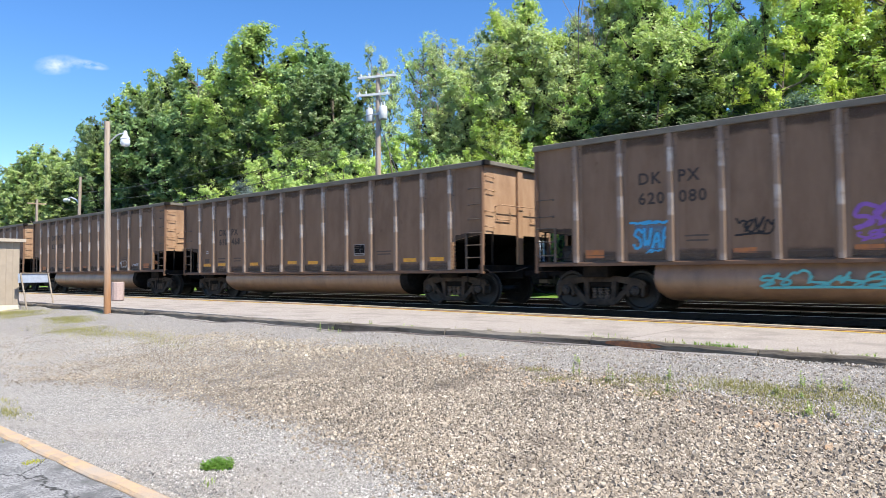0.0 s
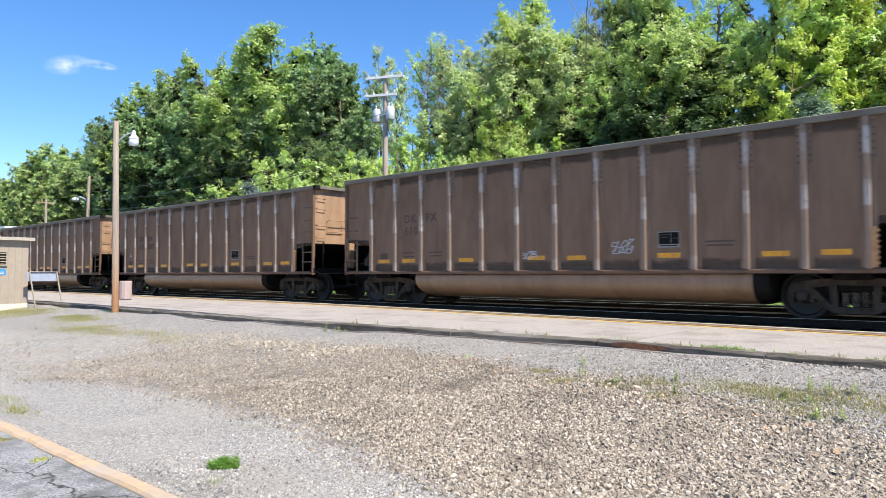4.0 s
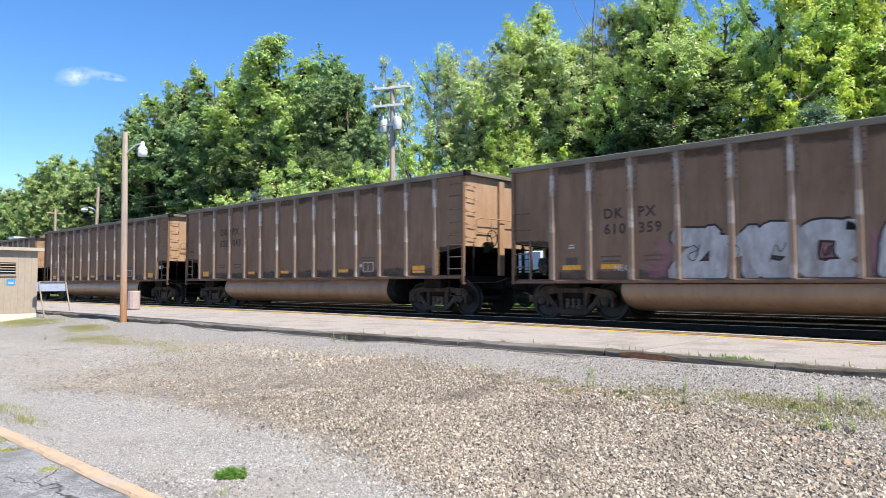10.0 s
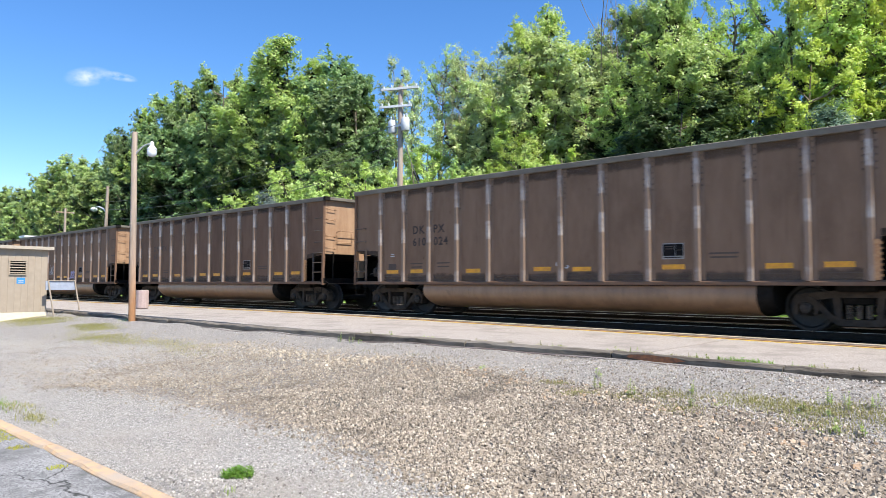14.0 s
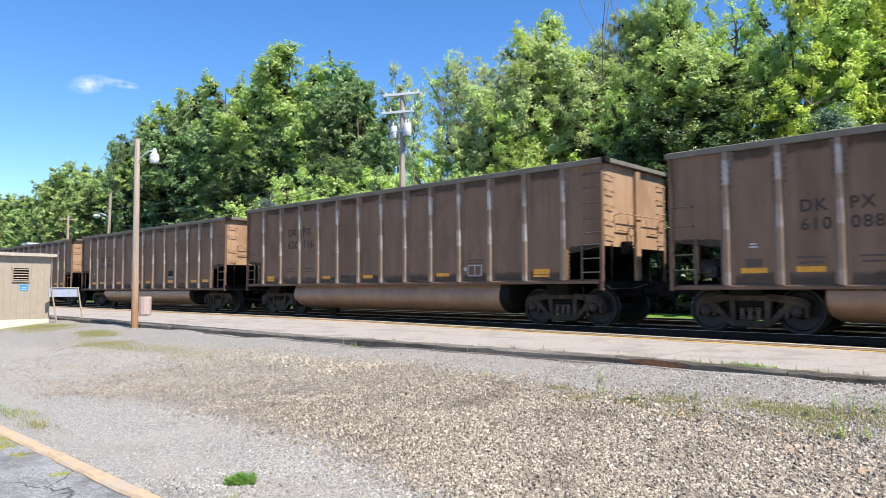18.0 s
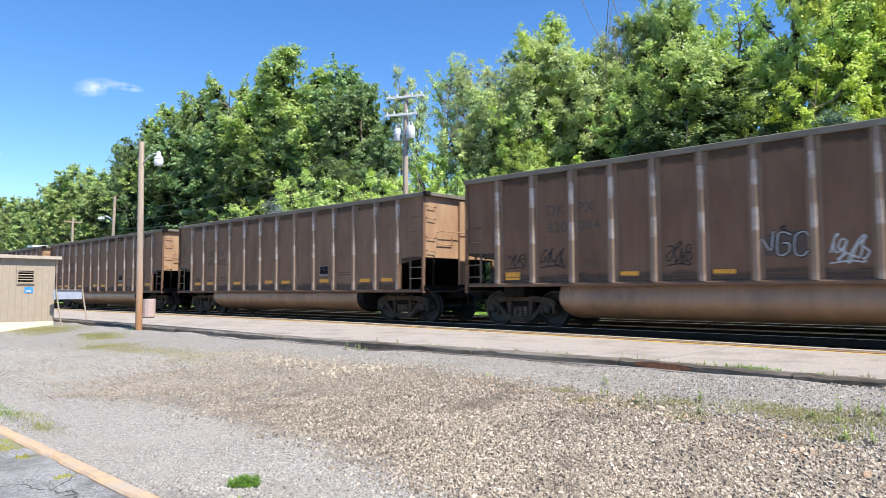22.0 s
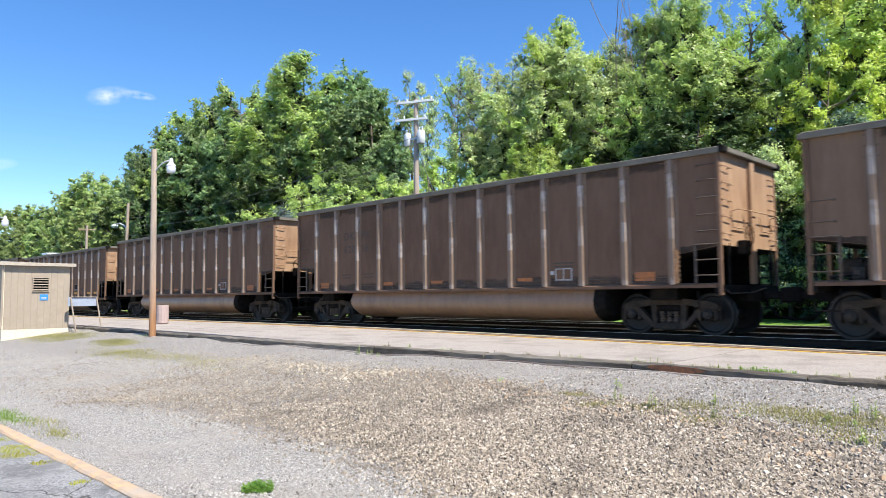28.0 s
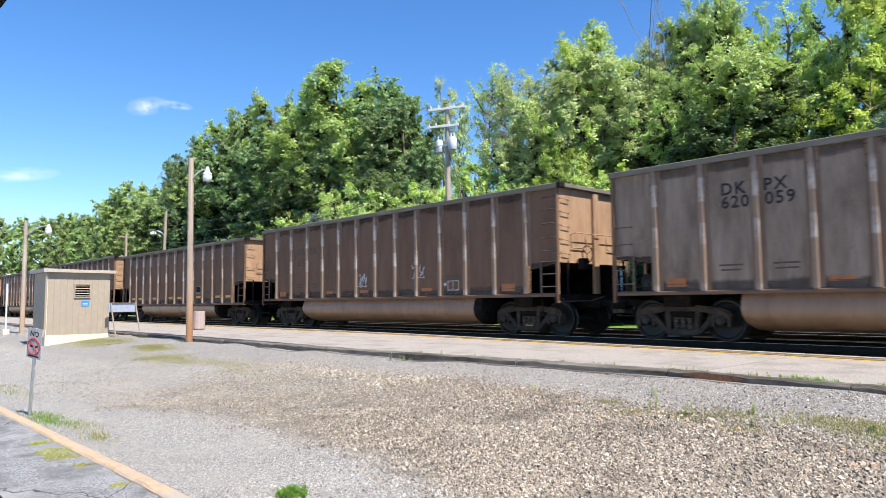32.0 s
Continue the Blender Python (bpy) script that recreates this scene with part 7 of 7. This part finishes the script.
def spread(n, seed, keep, size, flat, name, material, label):
    """Loose angular stones on the ground, one mesh of many."""
    rng = np.random.default_rng(seed)
    # thicker towards the eye, where single stones show
    y = 2.34 + 7.4 * rng.random(n * 4) ** 1.15
    a = np.radians(8 + 70 * rng.random(n * 4) ** 1.0)
    x = -y * np.tan(a) + rng.normal(scale=0.2, size=n * 4)
    ok = keep(x, y, rng) & (x > -24)
    x, y = x[ok][:n], y[ok][:n]
    m = len(x)
    z = np.array([ground_z(p, q) for p, q in zip(x, y)])
    s = size[0] * np.exp(np.clip(rng.normal(scale=size[1], size=m), -0.8, 0.85))
    corner = np.array([(i, j, k) for k in (-1, 1) for j in (-1, 1) for i in (-1, 1)], float)
    s *= np.interp(x, (-15, -7, -2), (0.65, 0.95, 1.2))
    v = corner[None] * rng.uniform(0.62, 1.0, (m, 8, 3)) * s[:, None, None] * np.array([1.0, 0.85, flat])
    v[:, 4:, :2] *= rng.uniform(0.42, 0.9, (m, 4, 1))
    t = rng.uniform(0, 6.28, m)
    u = rng.normal(scale=0.5, size=m)
    c, w = np.cos(u)[:, None], np.sin(u)[:, None]
    v = np.stack([v[..., 0] * c - v[..., 2] * w, v[..., 1], v[..., 0] * w + v[..., 2] * c], -1)
    u = rng.normal(scale=0.45, size=m)
    c, w = np.cos(u)[:, None], np.sin(u)[:, None]
    v = np.stack([v[..., 0], v[..., 1] * c - v[..., 2] * w, v[..., 1] * w + v[..., 2] * c], -1)
    c, w = np.cos(t)[:, None], np.sin(t)[:, None]
    v = np.stack([v[..., 0] * c - v[..., 1] * w, v[..., 0] * w + v[..., 1] * c, v[..., 2]], -1)
    v += np.stack([x, y, z + s * flat * 0.55], 1)[:, None]
    quad = np.array([(4, 5, 7, 6), (0, 1, 5, 4), (1, 3, 7, 5), (3, 2, 6, 7), (2, 0, 4, 6)])
    f = (np.arange(m)[:, None, None] * 8 + quad[None]).reshape(-1, 4)
    me = np_mesh(name, v.reshape(-1, 3), f)
    return tagged(placed(name, me, material), label, "gravel", kind="stuff")


def in_coarse(x, y, rng):
    edge = rng.normal(scale=0.28, size=len(x))
    return (y > coarse_low(x) + edge) & (y < coarse_high(x) + edge) & (rng.random(len(x)) < np.clip((x + 20) / 8, 0.35, 1))


def in_fine(x, y, rng):
    edge = rng.normal(scale=0.3, size=len(x))
    inside = (y > coarse_low(x) + edge) & (y < coarse_high(x) + edge)
    return (~inside | (rng.random(len(x)) < 0.15)) & (y < 9.0) & ((y < coarse_high(x)) | (rng.random(len(x)) < 0.3))


spread(104000, 5, in_coarse, (0.0094, 0.32), 0.92, "coarse_gravel", COARSE, "brown angular ballast stones spread over the bank")
spread(60000, 6, in_fine, (0.0046, 0.40), 0.8, "fine_gravel", PEBBLE, "light grey crushed gravel")


def in_upper(x, y, rng):
    edge = np.interp(x, [k[0] for k in KERB], [k[1] for k in KERB])
    return (y > coarse_high(x) - 0.1) & (y < edge - 0.04) & (rng.random(len(x)) < 0.8)


def in_rim(x, y, rng):
    edge = coarse_high(x) + rng.normal(scale=0.22, size=len(x))
    return (y > edge - 0.55) & (y < edge) & (x > -10)


spread(30000, 9, in_upper, (0.0056, 0.42), 0.7, "kerb_gravel", PEBBLE, "light grey crushed gravel below the timber kerb")
spread(12000, 8, in_upper, (0.0062, 0.5), 0.75, "scattered_gravel", COARSE, "small brown stones scattered below the timber kerb")


TANSTONE = stone_material("tan_stone", ((0.30, 0.19, 0.11), (0.52, 0.38, 0.25), (0.40, 0.26, 0.15), (0.64, 0.54, 0.42)))
def in_ridge(x, y, rng):
    middle = np.interp(x, (-20, -17, -14, -9), (6.7, 6.9, 7.2, 7.55))
    return (np.abs(y - middle) < np.abs(rng.normal(scale=0.42, size=len(x)))) & (x < -8.5) & (rng.random(len(x)) < np.clip((x + 20) / 4, 0, 1))


PALESTONE = stone_material("pale_tan_stone", ((0.28, 0.232, 0.165), (0.56, 0.475, 0.35), (0.40, 0.33, 0.24), (0.68, 0.60, 0.47), (0.16, 0.13, 0.10)))
spread(16000, 21, in_ridge, (0.017, 0.4), 0.8, "ridge_gravel", PALESTONE, "pale tan stones along the ridge of the bank")
spread(3200, 12, in_rim, (0.0135, 0.32), 0.85, "tan_gravel", TANSTONE, "tan and rusty stones along the upper edge of the ballast")


def blades(bm, n, reach, height, rnd, cx=0.0, cy=0.0, cz=0.0):
    for _ in range(n):
        a, r = rnd.uniform(0, 6.28), reach * rnd.random() ** 0.6
        x, y = cx + r * math.cos(a), cy + r * math.sin(a)
        hgt = height * rnd.uniform(0.5, 1.1)
        lean = rnd.uniform(0.2, 1.1)
        b = rnd.uniform(0, 6.28)
        lx, ly = math.cos(b) * hgt * lean, math.sin(b) * hgt * lean
        wx, wy = -math.sin(b) * 0.0026 * (1 + height * 3), math.cos(b) * 0.0026 * (1 + height * 3)
        p = [bm.verts.new(q) for q in ((x - wx, y - wy, cz - 0.01), (x + wx, y + wy, cz - 0.01), (x + lx * 0.4 + wx, y + ly * 0.4 + wy, cz + hgt * 0.65), (x + lx * 0.4 - wx, y + ly * 0.4 - wy, cz + hgt * 0.65), (x + lx, y + ly, cz + hgt))]
        bm.faces.new((p[0], p[1], p[2], p[3]))
        bm.faces.new((p[3], p[2], p[4]))


def leafy_stalk(bm, h, rnd, cx, cy):
    """An upright weed with little leaves round its stalk."""
    lean = (rnd.uniform(-0.1, 0.1) * h, rnd.uniform(-0.1, 0.1) * h)
    tube(bm, [(cx, cy, -0.02), (cx + lean[0], cy + lean[1], h)], 0.003, 4, 0.0015)
    for k in range(6 + int(h * 110)):
        f = rnd.uniform(0.15, 1.0)
        a = rnd.uniform(0, 6.28)
        r = rnd.uniform(0.02, 0.05) * (1.15 - f * 0.7)
        p = Vector((cx + lean[0] * f, cy + lean[1] * f, h * f))
        d = Vector((math.cos(a), math.sin(a), rnd.uniform(-0.1, 0.7)))
        w = Vector((-math.sin(a), math.cos(a), 0)) * r * 0.32
        vs = [bm.verts.new(q) for q in (p, p + d * r * 0.5 + w, p + d * r, p + d * r * 0.5 - w)]
        bm.faces.new(vs)


def weed_plants():
    rnd = random.Random(31)
    stalks = ((-4.48, 7.56, 0.24), (-3.93, 7.34, 0.28), (-3.36, 7.71, 0.2), (-3.15, 7.22, 0.16), (-2.11, 7.53, 0.14), (-2.03, 7.9, 0.24), (-1.84, 7.8, 0.22), (-1.9, 7.42, 0.1), (-1.73, 6.93, 0.17), (-1.54, 7.03, 0.16), (-1.63, 8.0, 0.2), (-4.9, 8.27, 0.16), (-11.2, 8.9, 0.24), (-10.9, 8.95, 0.2), (-10.6, 8.92, 0.14), (-6.6, 7.9, 0.09))
    for x, y, h in stalks:
        t = thing("weed", "upright light-green leafy weed growing in the gravel", "weed", (x, y, ground_z(x, y)), "weeds in the gravel")
        bm = bmesh.new()
        for _ in range(3):
            leafy_stalk(bm, h * rnd.uniform(0.5, 0.85), rnd, rnd.uniform(-0.05, 0.05), rnd.uniform(-0.05, 0.05))
        part("foliage", bm, BLADE, t)["kind"] = "stuff"
    spots = [(-4.93, 2.93, 0.13, 0.045, 380, BRIGHT), (-4.55, 2.62, 0.06, 0.06, 30, BLADE), (-4.64, 7.24, 0.12, 0.05, 40, DRY), (-3.56, 7.52, 0.16, 0.06, 70, DRY), (-2.1, 7.45, 0.14, 0.06, 60, BLADE), (-2.94, 7.4, 0.10, 0.06, 40, BLADE), (-1.84, 6.9, 0.1, 0.06, 40, BLADE),
             (-9.6, 8.3, 0.16, 0.06, 30, DRY), (-8.3, 8.2, 0.13, 0.05, 26, DRY), (-21.5, 8.9, 0.25, 0.12, 60, BLADE), (-8.1, 2.03, 0.2, 0.02, 900, MOSSY), (-7.75, 2.02, 0.18, 0.02, 800, MOSSY), (-7.2, 2.04, 0.1, 0.02, 260, MOSSY), (-8.7, 2.05, 0.16, 0.02, 500, MOSSY), (-6.2, 2.04, 0.08, 0.02, 200, MOSSY)]
    for x, y, reach, hgt, n, mat in spots:
        t = thing("weed_tuft", "small low weed tuft growing between the stones", "weed", (x, y, ground_z(x, y)), "weeds in the gravel")
        bm = bmesh.new()
        blades(bm, n // 2, reach, hgt * 0.8, rnd)
        for _ in range(n // 6 if mat is BRIGHT else 0):
            a, r = rnd.uniform(0, 6.28), reach * rnd.random() ** 0.6
            leafy_stalk(bm, hgt * rnd.uniform(0.7, 1.5), rnd, r * math.cos(a), r * math.sin(a))
        part("blade", bm, mat, t)["kind"] = "stuff"
    # weeds along the platform joint
    for x in (-11.0, -10.4, -9.4, -8.1, -7.6, -6.9, -6.6, -5.6, -5.25, -5.0, -4.6, -4.35, -4.2, -3.8, -3.6, -3.45, -3.3, -2.8, -2.6, -2.2, -1.8, -1.2, -0.9):
        y = kerb_y(x) + 0.24
        t = thing("weed_tuft", "low weed tuft in the platform joint", "weed", (x, y, platform_z(x) - 0.04), "weeds in the gravel")
        bm = bmesh.new()
        lush = -3.9 < x < -3.2
        blades(bm, 70 if lush else 30, 0.15, 0.06 if lush else 0.05, rnd)
        for _ in range(4 if lush else 2):
            leafy_stalk(bm, rnd.uniform(0.04, 0.10), rnd, rnd.uniform(-0.14, 0.14), rnd.uniform(-0.04, 0.04))
        part("blade", bm, BRIGHT if lush else DRY if rnd.random() < 0.5 else BLADE, t)["kind"] = "stuff"
    # thin grass in loose patches
    bm = bmesh.new()
    for cx, cy, r in ((-4.6, 7.3, 0.3), (-3.95, 7.3, 0.3), (-3.55, 7.55, 0.35), (-2.8, 7.78, 0.5), (-2.45, 7.68, 0.5), (-2.1, 7.5, 0.5), (-1.75, 7.85, 0.55), (-1.3, 7.6, 0.5), (-0.7, 7.9, 0.6), (-1.9, 7.1, 0.4), (-3.25, 7.1, 0.3), (-5.2, 7.7, 0.2), (-0.9, 7.1, 0.4)):
        for _ in range(int(1600 * r)):
            x, y = rnd.gauss(cx, r * 0.5), rnd.gauss(cy, r * 0.34)
            blades(bm, 1, 0.02, 0.028, rnd, x, y, ground_z(x, y) + 0.004)
    tagged(part("thin_grass", bm, OLIVE), "thin low olive grass among the stones", "grass", kind="stuff")
    bm = bmesh.new()
    for cx, cy, rx, ry, n in ((-25.8, 7.7, 1.9, 0.95, 7500), (-20.8, 7.7, 1.0, 0.5, 3600), (-17.6, 6.75, 2.2, 0.5, 3400), (-14.8, 7.05, 1.6, 0.4, 900), (-14.5, 2.9, 1.5, 0.35, 500), (-8.7, 2.62, 0.4, 0.16, 260), (-9.6, 2.7, 0.5, 0.2, 160), (-13.0, 6.6, 1.2, 0.3, 260)):
        for _ in range(n):
            x, y = rnd.gauss(cx, rx * 0.5), rnd.gauss(cy, ry * 0.5)
            blades(bm, 1, 0.04, 0.04, rnd, x, y, ground_z(x, y))
    tagged(part("dry_grass", bm, STRAW), "patches of short dry grass on the bank", "grass", kind="stuff")
    bm = bmesh.new()
    for _ in range(900):
        x, y = rnd.gauss(-10.5, 0.45), rnd.gauss(2.52, 0.11)
        blades(bm, 1, 0.04, 0.035, rnd, x, y, ground_z(x, y))
    tagged(part("green_grass", bm, BRIGHT), "fresh green grass behind the kerb", "grass", kind="stuff")


weed_plants()


# ---- what moves ----
def motions():
    """The cars roll past at a slowly growing speed; the wheels turn while their car is near."""
    for k, car in CARS:
        def at(t):
            return X(t) - PITCH * k - HALF
        walk(car, [(t, pose(at(t), TRACK_Y, 0)) for t in range(33)])
        near = [n for n in range(0, 961) if -52 < at(n / FPS) < 6]
        if not near:
            continue
        for truck in car.children:
            if truck.name.split(".")[0] != "truck":
                continue
            for ws in truck.children:
                if ws.name.split(".")[0] != "wheelset":
                    continue
                spot = ws.matrix_basis.translation.copy()
                rows = [(n / FPS, Matrix.Translation(spot) @ Matrix.Rotation(at(n / FPS) / 0.457, 4, "Y")) for n in near]
                if near[0] > 0:
                    rows.insert(0, (0.0, rows[0][1]))
                if near[-1] < 960:
                    rows.append((32.0, rows[-1][1]))
                walk(ws, rows)


motions()
